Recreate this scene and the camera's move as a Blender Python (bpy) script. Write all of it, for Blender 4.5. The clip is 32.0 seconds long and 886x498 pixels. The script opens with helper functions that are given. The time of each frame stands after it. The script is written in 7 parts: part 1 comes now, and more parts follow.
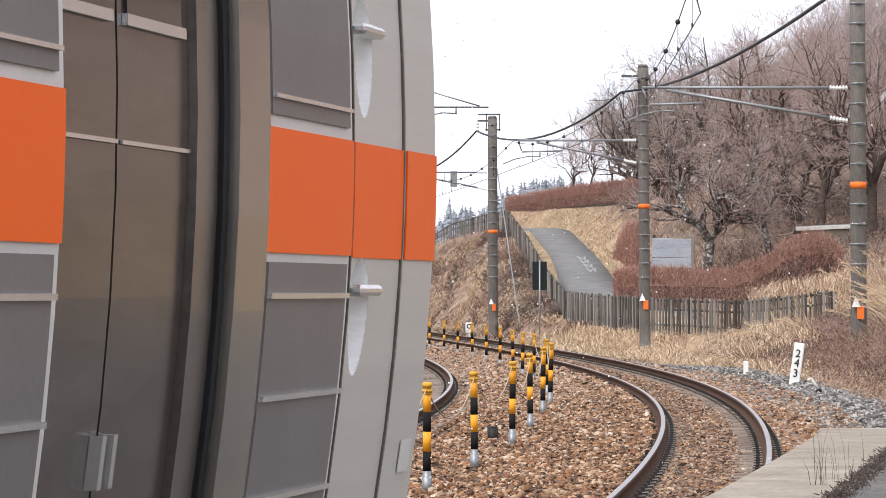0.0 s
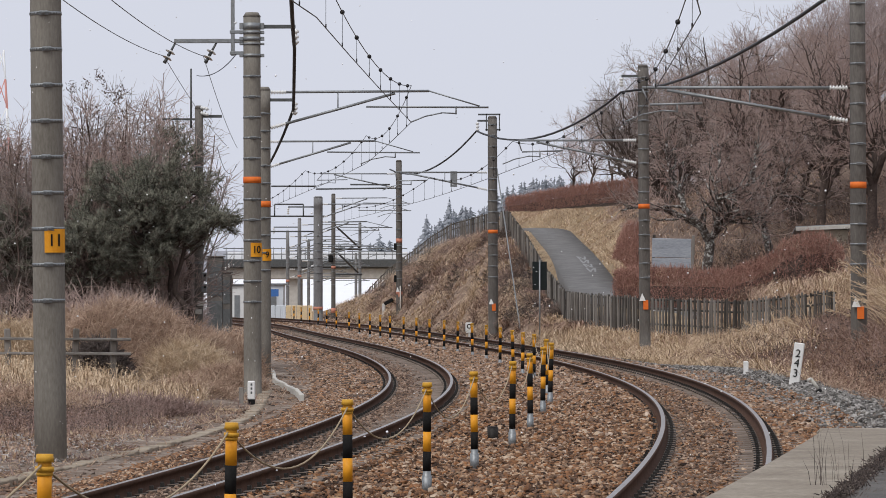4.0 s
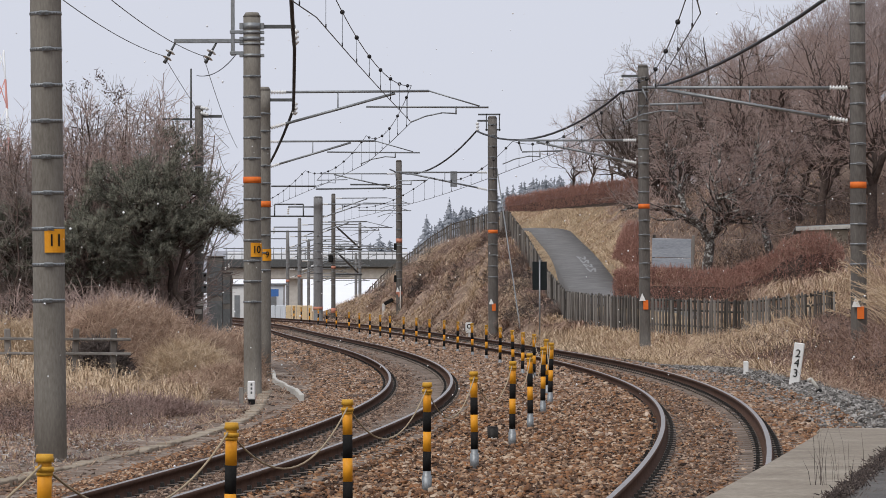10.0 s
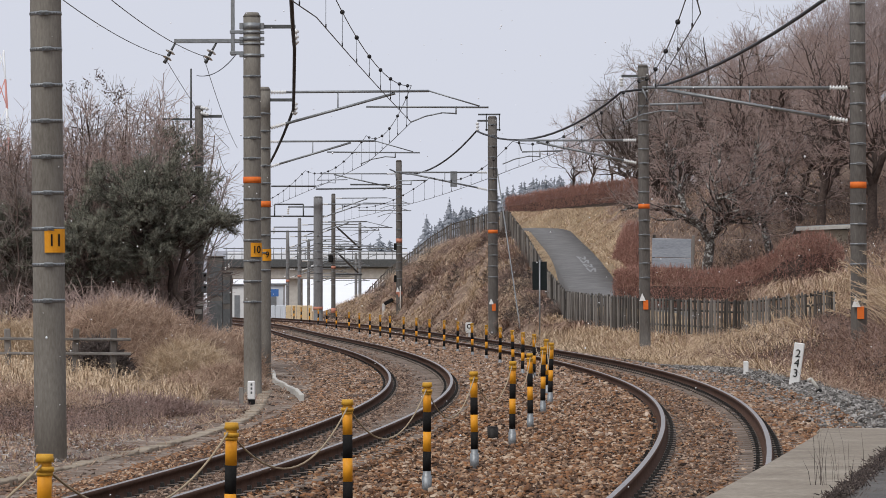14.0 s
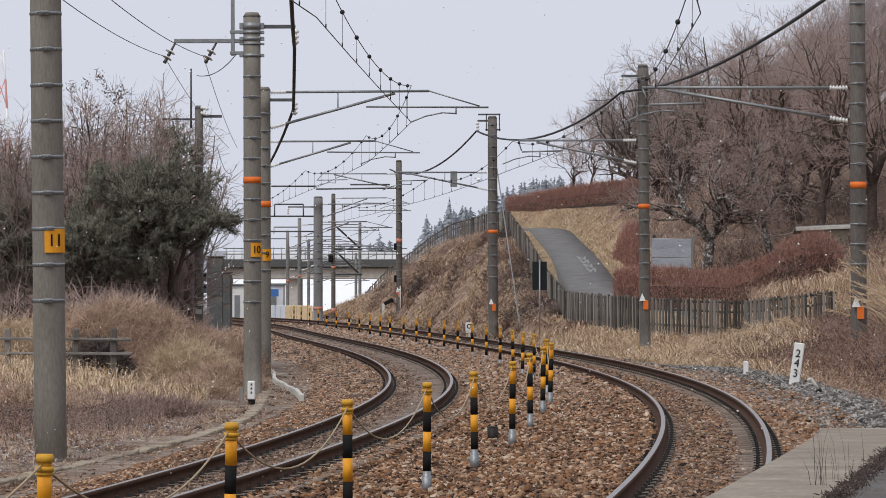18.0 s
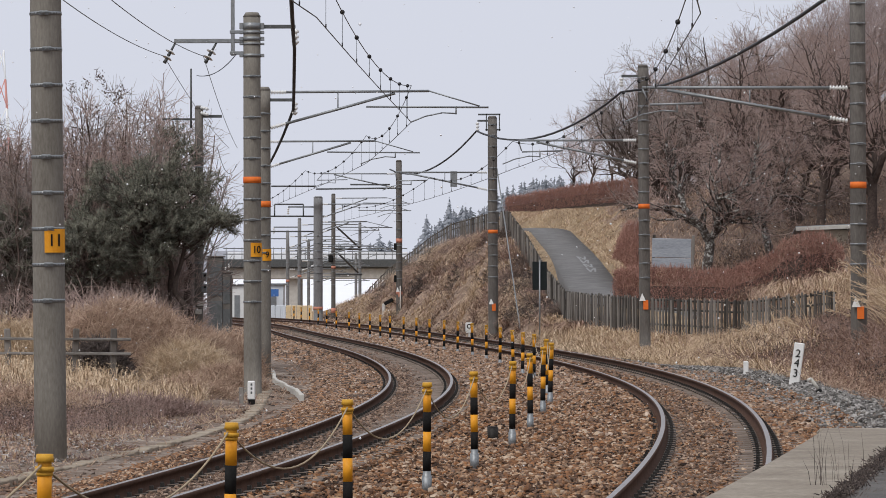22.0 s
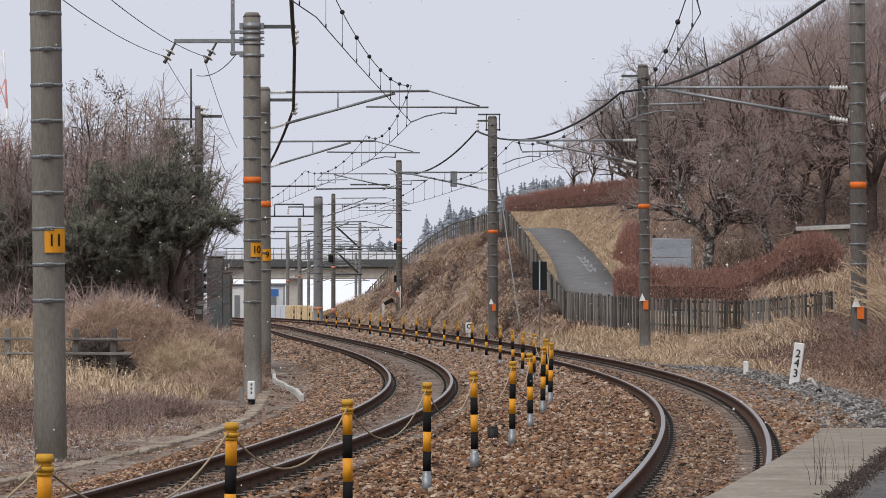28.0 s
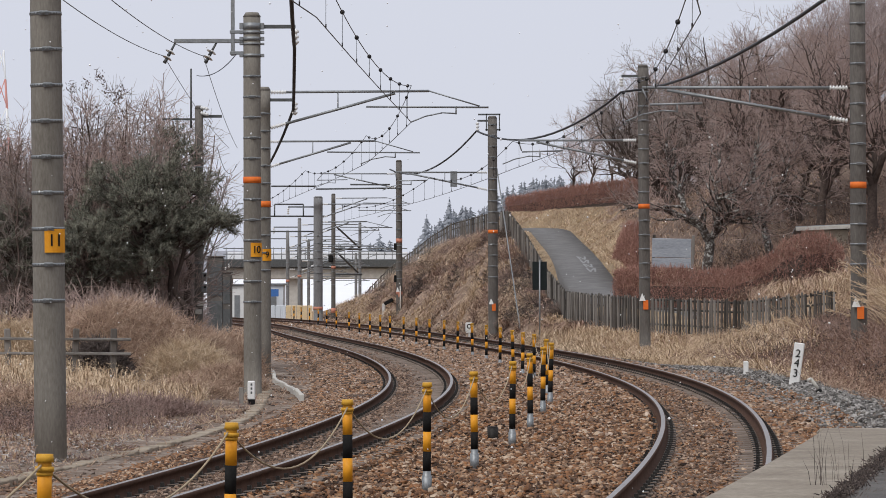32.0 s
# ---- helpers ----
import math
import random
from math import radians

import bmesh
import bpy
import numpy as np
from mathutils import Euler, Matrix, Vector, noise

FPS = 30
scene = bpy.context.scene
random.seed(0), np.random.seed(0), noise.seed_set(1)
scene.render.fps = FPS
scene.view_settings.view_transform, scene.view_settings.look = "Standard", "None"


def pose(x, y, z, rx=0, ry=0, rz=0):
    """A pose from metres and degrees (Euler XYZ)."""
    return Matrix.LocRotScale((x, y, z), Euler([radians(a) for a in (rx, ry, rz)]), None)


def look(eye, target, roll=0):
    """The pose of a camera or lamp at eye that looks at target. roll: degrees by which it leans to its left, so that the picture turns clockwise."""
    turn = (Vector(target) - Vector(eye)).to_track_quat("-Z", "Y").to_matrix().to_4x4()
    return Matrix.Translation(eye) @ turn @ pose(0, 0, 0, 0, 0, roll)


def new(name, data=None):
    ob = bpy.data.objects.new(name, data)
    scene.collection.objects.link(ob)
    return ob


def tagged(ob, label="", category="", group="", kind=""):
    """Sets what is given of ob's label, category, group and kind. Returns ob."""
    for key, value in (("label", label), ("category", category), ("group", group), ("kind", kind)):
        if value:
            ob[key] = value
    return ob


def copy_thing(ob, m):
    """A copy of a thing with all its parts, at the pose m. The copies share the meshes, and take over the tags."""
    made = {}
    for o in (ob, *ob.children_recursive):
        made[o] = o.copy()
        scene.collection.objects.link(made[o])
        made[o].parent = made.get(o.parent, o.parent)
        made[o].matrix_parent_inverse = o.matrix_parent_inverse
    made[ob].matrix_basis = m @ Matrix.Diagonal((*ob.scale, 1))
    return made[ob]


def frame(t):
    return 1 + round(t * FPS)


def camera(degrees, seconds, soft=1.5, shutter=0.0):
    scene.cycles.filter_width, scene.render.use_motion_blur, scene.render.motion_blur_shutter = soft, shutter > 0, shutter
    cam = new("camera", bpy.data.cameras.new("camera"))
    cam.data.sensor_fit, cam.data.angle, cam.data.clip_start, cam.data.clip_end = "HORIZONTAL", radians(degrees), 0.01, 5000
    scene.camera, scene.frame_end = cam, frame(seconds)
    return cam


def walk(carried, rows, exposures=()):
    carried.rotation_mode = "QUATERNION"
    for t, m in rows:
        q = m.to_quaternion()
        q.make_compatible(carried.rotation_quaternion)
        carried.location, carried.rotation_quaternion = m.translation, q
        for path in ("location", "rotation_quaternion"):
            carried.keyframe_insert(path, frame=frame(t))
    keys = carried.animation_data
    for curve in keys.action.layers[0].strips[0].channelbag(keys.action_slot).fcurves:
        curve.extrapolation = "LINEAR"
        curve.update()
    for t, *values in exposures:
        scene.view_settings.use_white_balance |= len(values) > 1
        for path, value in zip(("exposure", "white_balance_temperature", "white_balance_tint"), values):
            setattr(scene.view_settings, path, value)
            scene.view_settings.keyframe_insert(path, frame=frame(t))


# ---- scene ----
# ---- camera: still, on the platform, a long lens looking along the line ----
cam = camera(12, 32.0, soft=0.85)
STAND = pose(0, 0, 1.55, 90.584, 0, 0)
walk(cam, [(0, STAND), (32, STAND)], [(0, 0.9), (0.5, 0.8), (0.8, 0.6), (1.0, 0.4), (1.4, 0.15), (2.0, 0.04), (3.0, 0), (32, 0)])

# ---- light: a bright overcast winter sky with light snowfall ----
world = bpy.data.worlds.new("overcast_sky")
scene.world = world
world.use_nodes = True
wn, wl = world.node_tree.nodes, world.node_tree.links
bg = wn["Background"]
sky = wn.new("ShaderNodeTexSky")
sky.sky_type, sky.sun_disc = "NISHITA", False
sky.sun_elevation, sky.sun_rotation = radians(40), radians(214)
sky.air_density, sky.dust_density, sky.ozone_density = 1.0, 6.0, 1.0
grey = wn.new("ShaderNodeMixRGB")
grey.inputs[0].default_value = 0.93
grey.inputs[2].default_value = (6.42, 6.68, 7.62, 1)
wl.new(sky.outputs[0], grey.inputs[1])
wl.new(grey.outputs[0], bg.inputs[0])
bg.inputs[1].default_value = 0.109
sun = new("sun", bpy.data.lights.new("sun", "SUN"))
sun.data.energy, sun.data.angle, sun.data.color = 1.65, radians(25), (1.0, 0.97, 0.93)
sun.matrix_world = look((-20, -30, 45), (0, 0, 0))


# ---- materials ----
def mat(name, *colors, rough=0.8, metal=0.0, scale=6.0, fine=60.0, bump=0.3, depth=0.01, per="", spread=0.25, stretch=(1, 1, 1), spec=0.25, coat=0.0):
    """Mottled surface: colours blended by broad and fine noise; per: 'object' or 'island' also shifts the tone piece by piece."""
    m = bpy.data.materials.new(name)
    m.use_nodes = True
    n, l = m.node_tree.nodes, m.node_tree.links
    b = n["Principled BSDF"]
    co = n.new("ShaderNodeTexCoord")
    mp = n.new("ShaderNodeMapping")
    mp.inputs["Scale"].default_value = stretch
    if per == "island":
        geo = n.new("ShaderNodeNewGeometry")
        l.new(geo.outputs["Position"], mp.inputs[0])
    else:
        l.new(co.outputs["Object"], mp.inputs[0])
    broad, grain = n.new("ShaderNodeTexNoise"), n.new("ShaderNodeTexNoise")
    for t, s, d in ((broad, scale, 5), (grain, fine, 4)):
        t.inputs["Scale"].default_value, t.inputs["Detail"].default_value, t.inputs["Roughness"].default_value = s, d, 0.65
        l.new(mp.outputs[0], t.inputs["Vector"])
    mix = n.new("ShaderNodeMath")
    mix.operation = "MULTIPLY_ADD"
    l.new(grain.outputs[0], mix.inputs[0])
    mix.inputs[1].default_value = 0.45
    half = n.new("ShaderNodeMath")
    half.operation = "MULTIPLY"
    half.inputs[1].default_value = 0.55
    l.new(broad.outputs[0], half.inputs[0])
    l.new(half.outputs[0], mix.inputs[2])
    out = mix.outputs[0]
    if per:
        src = n.new("ShaderNodeObjectInfo").outputs["Random"] if per == "object" else geo.outputs["Random Per Island"]
        add = n.new("ShaderNodeMath")
        add.operation = "MULTIPLY_ADD"
        add.inputs[1].default_value = spread * 2
        l.new(src, add.inputs[0])
        sub = n.new("ShaderNodeMath")
        sub.operation = "SUBTRACT"
        sub.inputs[1].default_value = spread
        l.new(out, sub.inputs[0])
        l.new(sub.outputs[0], add.inputs[2])
        out = add.outputs[0]
    ramp = n.new("ShaderNodeValToRGB")
    el = ramp.color_ramp.elements
    k = len(colors)
    lo, hi = (0.34, 0.66) if not per else (0.36 - spread * 0.7, 0.64 + spread * 0.7)
    lo, hi = max(lo, 0), min(hi, 1)
    for i, c in enumerate(colors):
        e = el[i] if i < 2 else el.new(0.99)
        e.color = (*c, 1)
    if k == 1:
        el[1].color = (*[v * 0.8 for v in colors[0]], 1)
        el[0].position, el[1].position = lo, hi
    else:
        cols = [(*c, 1) for c in colors]
        for i, e in enumerate(el):
            e.position = lo + (hi - lo) * i / (k - 1)
        for i, e in enumerate(el):
            e.color = cols[i]
    l.new(out, ramp.inputs[0])
    l.new(ramp.outputs[0], b.inputs["Base Color"])
    b.inputs["Roughness"].default_value, b.inputs["Metallic"].default_value, b.inputs["Specular IOR Level"].default_value = rough, metal, spec
    if coat:
        b.inputs["Coat Weight"].default_value, b.inputs["Coat Roughness"].default_value = coat, 0.08
    if bump:
        bp = n.new("ShaderNodeBump")
        bp.inputs["Strength"].default_value, bp.inputs["Distance"].default_value = bump, depth
        l.new(mix.outputs[0], bp.inputs["Height"])
        l.new(bp.outputs[0], b.inputs["Normal"])
    return m


M = dict(
    earth=mat("dry_earth", (0.075, 0.054, 0.042), (0.19, 0.14, 0.105), (0.37, 0.32, 0.27), scale=1.6, fine=14, bump=0.6, depth=0.06, rough=0.95),
    litter=mat("leaf_litter", (0.085, 0.055, 0.043), (0.25, 0.173, 0.128), (0.45, 0.345, 0.255), scale=0.7, fine=7, bump=0.8, depth=0.08, rough=0.95),
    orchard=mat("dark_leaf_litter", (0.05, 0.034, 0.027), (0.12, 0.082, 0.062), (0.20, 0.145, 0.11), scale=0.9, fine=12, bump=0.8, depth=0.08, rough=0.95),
    leaf=mat("fallen_leaves", (0.06, 0.04, 0.03), (0.19, 0.115, 0.075), (0.33, 0.22, 0.145), (0.50, 0.39, 0.27), scale=1.2, fine=8, per="island", spread=0.4, rough=0.95, bump=0),
    bank=mat("dead_grass_ground", (0.16, 0.108, 0.066), (0.29, 0.21, 0.13), (0.42, 0.33, 0.21), scale=0.8, fine=16, bump=0.8, depth=0.08, rough=0.95),
    # bed darker than its stones: shade in the gaps is put into the colour
    ballast=mat("ballast_bed", (0.024, 0.017, 0.014), (0.075, 0.048, 0.034), (0.15, 0.102, 0.072), scale=2.0, fine=16, bump=1.0, depth=0.06, rough=0.95),
    stone=mat("rusty_ballast_stone", (0.02, 0.014, 0.011), (0.12, 0.064, 0.037), (0.32, 0.15, 0.068), (0.13, 0.09, 0.07), (0.38, 0.222, 0.125), (0.52, 0.4, 0.295), scale=0.5, fine=30, per="island", spread=0.42, rough=0.9),
    stone_bed=mat("dusty_track_stone", (0.04, 0.03, 0.025), (0.15, 0.098, 0.072), (0.25, 0.16, 0.11), (0.4, 0.3, 0.23), scale=0.35, fine=30, per="island", spread=0.4, rough=0.9),
    gravel=mat("fresh_grey_gravel", (0.04, 0.036, 0.033), (0.17, 0.16, 0.148), (0.42, 0.4, 0.375), scale=0.6, fine=30, per="island", spread=0.4, rough=0.9),
    railtop=mat("polished_rail_head", (0.2, 0.175, 0.158), (0.35, 0.322, 0.298), rough=0.38, metal=0.6, scale=3, fine=90, bump=0.05),
    rust=mat("rusted_rail_steel", (0.055, 0.03, 0.021), (0.12, 0.066, 0.044), scale=4, fine=50, rough=0.85, spec=0.08, bump=0.3),
    sleeper=mat("weathered_sleeper", (0.1, 0.074, 0.057), (0.25, 0.198, 0.16), scale=5, fine=40, per="object", spread=0.2, stretch=(0.3, 1, 1)),
    black_iron=mat("dark_iron", (0.02, 0.018, 0.017), (0.055, 0.05, 0.045), rough=0.6, metal=0.5),
    concrete=mat("weathered_pole_concrete", (0.14, 0.125, 0.105), (0.20, 0.185, 0.16), (0.27, 0.25, 0.215), scale=1.6, fine=45, rough=0.92, stretch=(1, 1, 0.25), bump=0.25),
    concrete_dark=mat("damp_pole_concrete", (0.085, 0.076, 0.068), (0.13, 0.118, 0.106), (0.19, 0.176, 0.16), scale=1.6, fine=30, rough=0.9, stretch=(1, 1, 0.25), bump=0.3),
    # haze over the far poles is mixed into the next two colours
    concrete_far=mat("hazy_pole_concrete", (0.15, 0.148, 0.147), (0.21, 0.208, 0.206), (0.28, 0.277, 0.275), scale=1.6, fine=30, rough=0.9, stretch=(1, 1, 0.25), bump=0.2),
    orange_far=mat("hazed_orange_marking", (0.5, 0.2, 0.13), (0.6, 0.27, 0.19), rough=0.7, scale=5, fine=40, bump=0.1),
    slab=mat("platform_concrete", (0.17, 0.14, 0.108), (0.25, 0.212, 0.165), (0.37, 0.325, 0.26), scale=4.0, fine=70, rough=0.92, bump=0.15, depth=0.004),
    pale=mat("pale_concrete", (0.42, 0.40, 0.36), (0.62, 0.60, 0.55), scale=3, fine=40, rough=0.9),
    galv=mat("galvanised_steel", (0.20, 0.21, 0.215), (0.33, 0.345, 0.35), scale=8, fine=60, rough=0.5, metal=0.6, bump=0.1),
    galv_dark=mat("dull_steel", (0.075, 0.08, 0.08), (0.15, 0.155, 0.155), scale=8, fine=60, rough=0.6, metal=0.5, bump=0.1),
    porcelain=mat("white_porcelain", (0.72, 0.72, 0.70), (0.82, 0.82, 0.80), rough=0.2, bump=0),
    cable=mat("black_cable", (0.018, 0.018, 0.02), (0.03, 0.03, 0.033), rough=0.6, bump=0),
    wire=mat("bronze_wire", (0.05, 0.05, 0.05), (0.085, 0.08, 0.075), rough=0.5, metal=0.5, bump=0),
    orange=mat("orange_marking", (0.68, 0.13, 0.02), (0.80, 0.20, 0.035), rough=0.6, scale=10, fine=60, bump=0.1),
    yellow=mat("yellow_paint", (0.70, 0.27, 0.012), (0.80, 0.36, 0.025), rough=0.5, scale=8, fine=60, bump=0.15),
    cap=mat("worn_yellow_cap", (0.50, 0.26, 0.03), (0.70, 0.38, 0.04), rough=0.6, scale=14, fine=70),
    black=mat("black_paint", (0.01, 0.0095, 0.0095), (0.024, 0.023, 0.022), rough=0.8, spec=0.08, scale=8, fine=60, bump=0.15),
    white=mat("white_paint", (0.70, 0.70, 0.68), (0.82, 0.82, 0.80), rough=0.6, scale=6, fine=50, bump=0.15),
    rope=mat("hemp_rope", (0.30, 0.23, 0.14), (0.46, 0.37, 0.25), rough=0.9, scale=20, fine=120),
    oldwood=mat("weathered_grey_wood", (0.035, 0.031, 0.027), (0.12, 0.107, 0.095), (0.3, 0.277, 0.25), scale=3, fine=30, per="object", spread=0.4, stretch=(1, 1, 0.15), rough=0.95),
    asphalt=mat("worn_asphalt", (0.105, 0.10, 0.097), (0.155, 0.15, 0.145), (0.225, 0.215, 0.205), scale=1.6, fine=22, rough=0.9, bump=0.3),
    bark=mat("brown_bark", (0.028, 0.02, 0.017), (0.075, 0.055, 0.046), (0.13, 0.10, 0.085), scale=5, fine=40, rough=0.95, bump=0.6),
    lichen=mat("lichened_bark", (0.03, 0.024, 0.021), (0.06, 0.048, 0.042), (0.09, 0.075, 0.066), (0.42, 0.42, 0.395), (0.55, 0.55, 0.52), scale=5, fine=14, rough=0.95, bump=0.6),
    twig=mat("reddish_twigs", (0.2, 0.138, 0.118), (0.39, 0.285, 0.25), (0.54, 0.435, 0.39), scale=0.5, fine=8, per="island", spread=0.2, rough=0.95, bump=0),
    twig_dark=mat("dark_brown_twigs", (0.06, 0.044, 0.036), (0.13, 0.096, 0.08), (0.21, 0.16, 0.135), scale=0.5, fine=8, per="island", spread=0.2, rough=0.95, bump=0),
    twig_grey=mat("grey_brown_twigs", (0.15, 0.118, 0.104), (0.27, 0.22, 0.195), (0.4, 0.345, 0.315), scale=0.5, fine=8, per="island", spread=0.2, rough=0.95, bump=0),
    # distance haze is put into this twig colour
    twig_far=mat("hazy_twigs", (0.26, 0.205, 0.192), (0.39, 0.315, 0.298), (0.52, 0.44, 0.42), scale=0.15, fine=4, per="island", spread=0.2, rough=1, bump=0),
    needle=mat("dark_pine_needles", (0.085, 0.09, 0.072), (0.19, 0.192, 0.15), (0.34, 0.325, 0.255), scale=1.2, fine=9, per="island", spread=0.3, rough=0.85, bump=0),
    straw=mat("dry_straw", (0.29, 0.2, 0.125), (0.54, 0.4, 0.265), (0.76, 0.62, 0.46), scale=0.9, fine=5, per="island", spread=0.2, rough=0.95, bump=0),
    brush=mat("brown_brush", (0.19, 0.12, 0.085), (0.43, 0.295, 0.215), (0.66, 0.51, 0.39), scale=0.9, fine=5, per="island", spread=0.2, rough=0.95, bump=0),
    bramble=mat("brown_bramble_stems", (0.08, 0.045, 0.033), (0.205, 0.123, 0.092), (0.38, 0.262, 0.205), scale=0.9, fine=5, per="island", spread=0.3, rough=0.95, bump=0),
    tarmac=mat("dark_platform_tarmac", (0.055, 0.05, 0.045), (0.11, 0.102, 0.093), (0.17, 0.16, 0.147), scale=6, fine=90, rough=0.95, bump=0.5, depth=0.004),
    old_snow=mat("dirty_old_snow", (0.26, 0.24, 0.22), (0.5, 0.48, 0.46), scale=3, fine=30, rough=0.9),
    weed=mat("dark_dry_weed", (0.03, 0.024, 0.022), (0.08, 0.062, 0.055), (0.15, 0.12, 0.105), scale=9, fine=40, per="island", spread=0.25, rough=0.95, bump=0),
    purple=mat("purplish_dead_weeds", (0.13, 0.085, 0.075), (0.27, 0.185, 0.16), (0.42, 0.31, 0.265), scale=0.9, fine=5, per="island", spread=0.2, rough=0.95, bump=0),
    hedge=mat("russet_hedge_leaves", (0.13, 0.062, 0.047), (0.29, 0.145, 0.112), (0.43, 0.26, 0.21), scale=1.2, fine=7, per="island", spread=0.22, rough=0.9, bump=0),
    # haze over the far ridge is painted into conifer and hill colours
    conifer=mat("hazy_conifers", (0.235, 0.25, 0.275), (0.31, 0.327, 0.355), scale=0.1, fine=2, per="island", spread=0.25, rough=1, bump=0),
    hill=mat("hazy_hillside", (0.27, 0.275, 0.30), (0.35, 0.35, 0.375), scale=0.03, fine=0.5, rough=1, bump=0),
    snow=mat("settled_snow", (0.84, 0.85, 0.87), (0.92, 0.93, 0.95), rough=0.7, scale=0.2, fine=5),
    bluewall=mat("pale_wall_panel", (0.62, 0.66, 0.70), (0.74, 0.78, 0.82), rough=0.6, scale=1, fine=30),
    sign_blue=mat("blue_sign_paint", (0.05, 0.15, 0.42), (0.08, 0.2, 0.5), rough=0.5),
    cream=mat("cream_panel", (0.66, 0.50, 0.30), (0.78, 0.62, 0.40), rough=0.7, scale=1, fine=20),
    # red of the far tower, with the haze before it in the colour
    red=mat("hazed_red_paint", (0.58, 0.25, 0.21), (0.64, 0.32, 0.27), rough=0.6),
    faint=mat("worn_road_paint", (0.2, 0.2, 0.2), (0.34, 0.34, 0.335), scale=5, fine=50),
    board=mat("weathered_blue_board", (0.20, 0.215, 0.235), (0.31, 0.33, 0.36), (0.38, 0.40, 0.43), scale=2.0, fine=25, stretch=(0.3, 1, 1), rough=0.9),
    railwood=mat("silvered_rail_wood", (0.09, 0.083, 0.075), (0.2, 0.188, 0.172), (0.32, 0.3, 0.28), scale=3, fine=30, stretch=(0.3, 1, 1), rough=0.95),
    stone_far=mat("dusty_ballast_stone", (0.04, 0.029, 0.023), (0.21, 0.13, 0.088), (0.4, 0.235, 0.138), (0.28, 0.2, 0.155), (0.58, 0.45, 0.35), scale=0.5, fine=30, per="island", spread=0.42, rough=0.9),
    navy=mat("dark_green_board", (0.006, 0.009, 0.01), (0.014, 0.02, 0.02), rough=0.6),
)


# ---- mesh helpers ----
def mesh_of(name, verts, faces, mats, slots=None, smooth=False):
    me = bpy.data.meshes.new(name)
    verts = np.asarray(verts, dtype=np.float32)
    if isinstance(faces, np.ndarray):
        k = faces.shape[1]
        me.vertices.add(len(verts))
        me.vertices.foreach_set("co", verts.ravel())
        me.loops.add(faces.size)
        me.loops.foreach_set("vertex_index", faces.astype(np.int32).ravel())
        me.polygons.add(len(faces))
        me.polygons.foreach_set("loop_start", np.arange(0, faces.size, k, dtype=np.int32))
        me.update(calc_edges=True)
    else:
        me.from_pydata(verts.tolist(), [], faces)
    for m in mats if isinstance(mats, (list, tuple)) else [mats]:
        me.materials.append(m)
    if slots is not None:
        me.polygons.foreach_set("material_index", np.asarray(slots, dtype=np.int32))
    if smooth:
        me.polygons.foreach_set("use_smooth", np.ones(len(me.polygons), dtype=bool))
    return me


def bmesh_data(name, bm, material):
    me = bpy.data.meshes.new(name)
    bmesh.ops.recalc_face_normals(bm, faces=bm.faces)
    bm.to_mesh(me)
    bm.free()
    for m in material if isinstance(material, (list, tuple)) else [material]:
        me.materials.append(m)
    return me


def part(name, bm, material, parent, label="", at=None):
    """Links a bmesh (or a mesh) as one mesh object under a thing or a part."""
    ob = new(name, bmesh_data(name, bm, material) if isinstance(bm, bmesh.types.BMesh) else bm)
    ob.parent = parent
    if at is not None:
        ob.matrix_basis = at
    return tagged(ob, label) if label else ob


def thing(name, label, category, group="", kind="", at=None):
    ob = new(name)
    ob.empty_display_size = 0.1
    if at is not None:
        ob.matrix_basis = at
    return tagged(ob, label, category, group, kind)


def solid(name, bm, material, label, category, group="", kind="", at=None):
    ob = new(name, bmesh_data(name, bm, material) if isinstance(bm, bmesh.types.BMesh) else bm)
    if at is not None:
        ob.matrix_basis = at
    return tagged(ob, label, category, group, kind)


def box(bm, x0, y0, z0, x1, y1, z1, bevel=0.0, turn=None, slot=0):
    m = Matrix.Translation(((x0 + x1) / 2, (y0 + y1) / 2, (z0 + z1) / 2)) @ Matrix.Diagonal((abs(x1 - x0), abs(y1 - y0), abs(z1 - z0), 1))
    got = bmesh.ops.create_cube(bm, size=1, matrix=(turn or Matrix()) @ m)["verts"]
    faces = {f for v in got for f in v.link_faces}
    for f in faces:
        f.material_index = slot
    if bevel:
        edges = list({e for v in got for e in v.link_edges})
        bmesh.ops.bevel(bm, geom=edges, offset=bevel, segments=1, affect="EDGES")
    return bm


def rod(bm, a, b, r0, r1=None, sides=8, caps=True, slot=0):
    a, b = Vector(a), Vector(b)
    d = b - a
    m = Matrix.Translation((a + b) / 2) @ d.to_track_quat("Z", "Y").to_matrix().to_4x4()
    got = bmesh.ops.create_cone(bm, cap_ends=caps, segments=sides, radius1=r0, radius2=r0 if r1 is None else r1, depth=d.length, matrix=m)["verts"]
    for f in {f for v in got for f in v.link_faces}:
        f.smooth = len(f.verts) == 4
        f.material_index = slot
    return bm


def B():
    return bmesh.new()


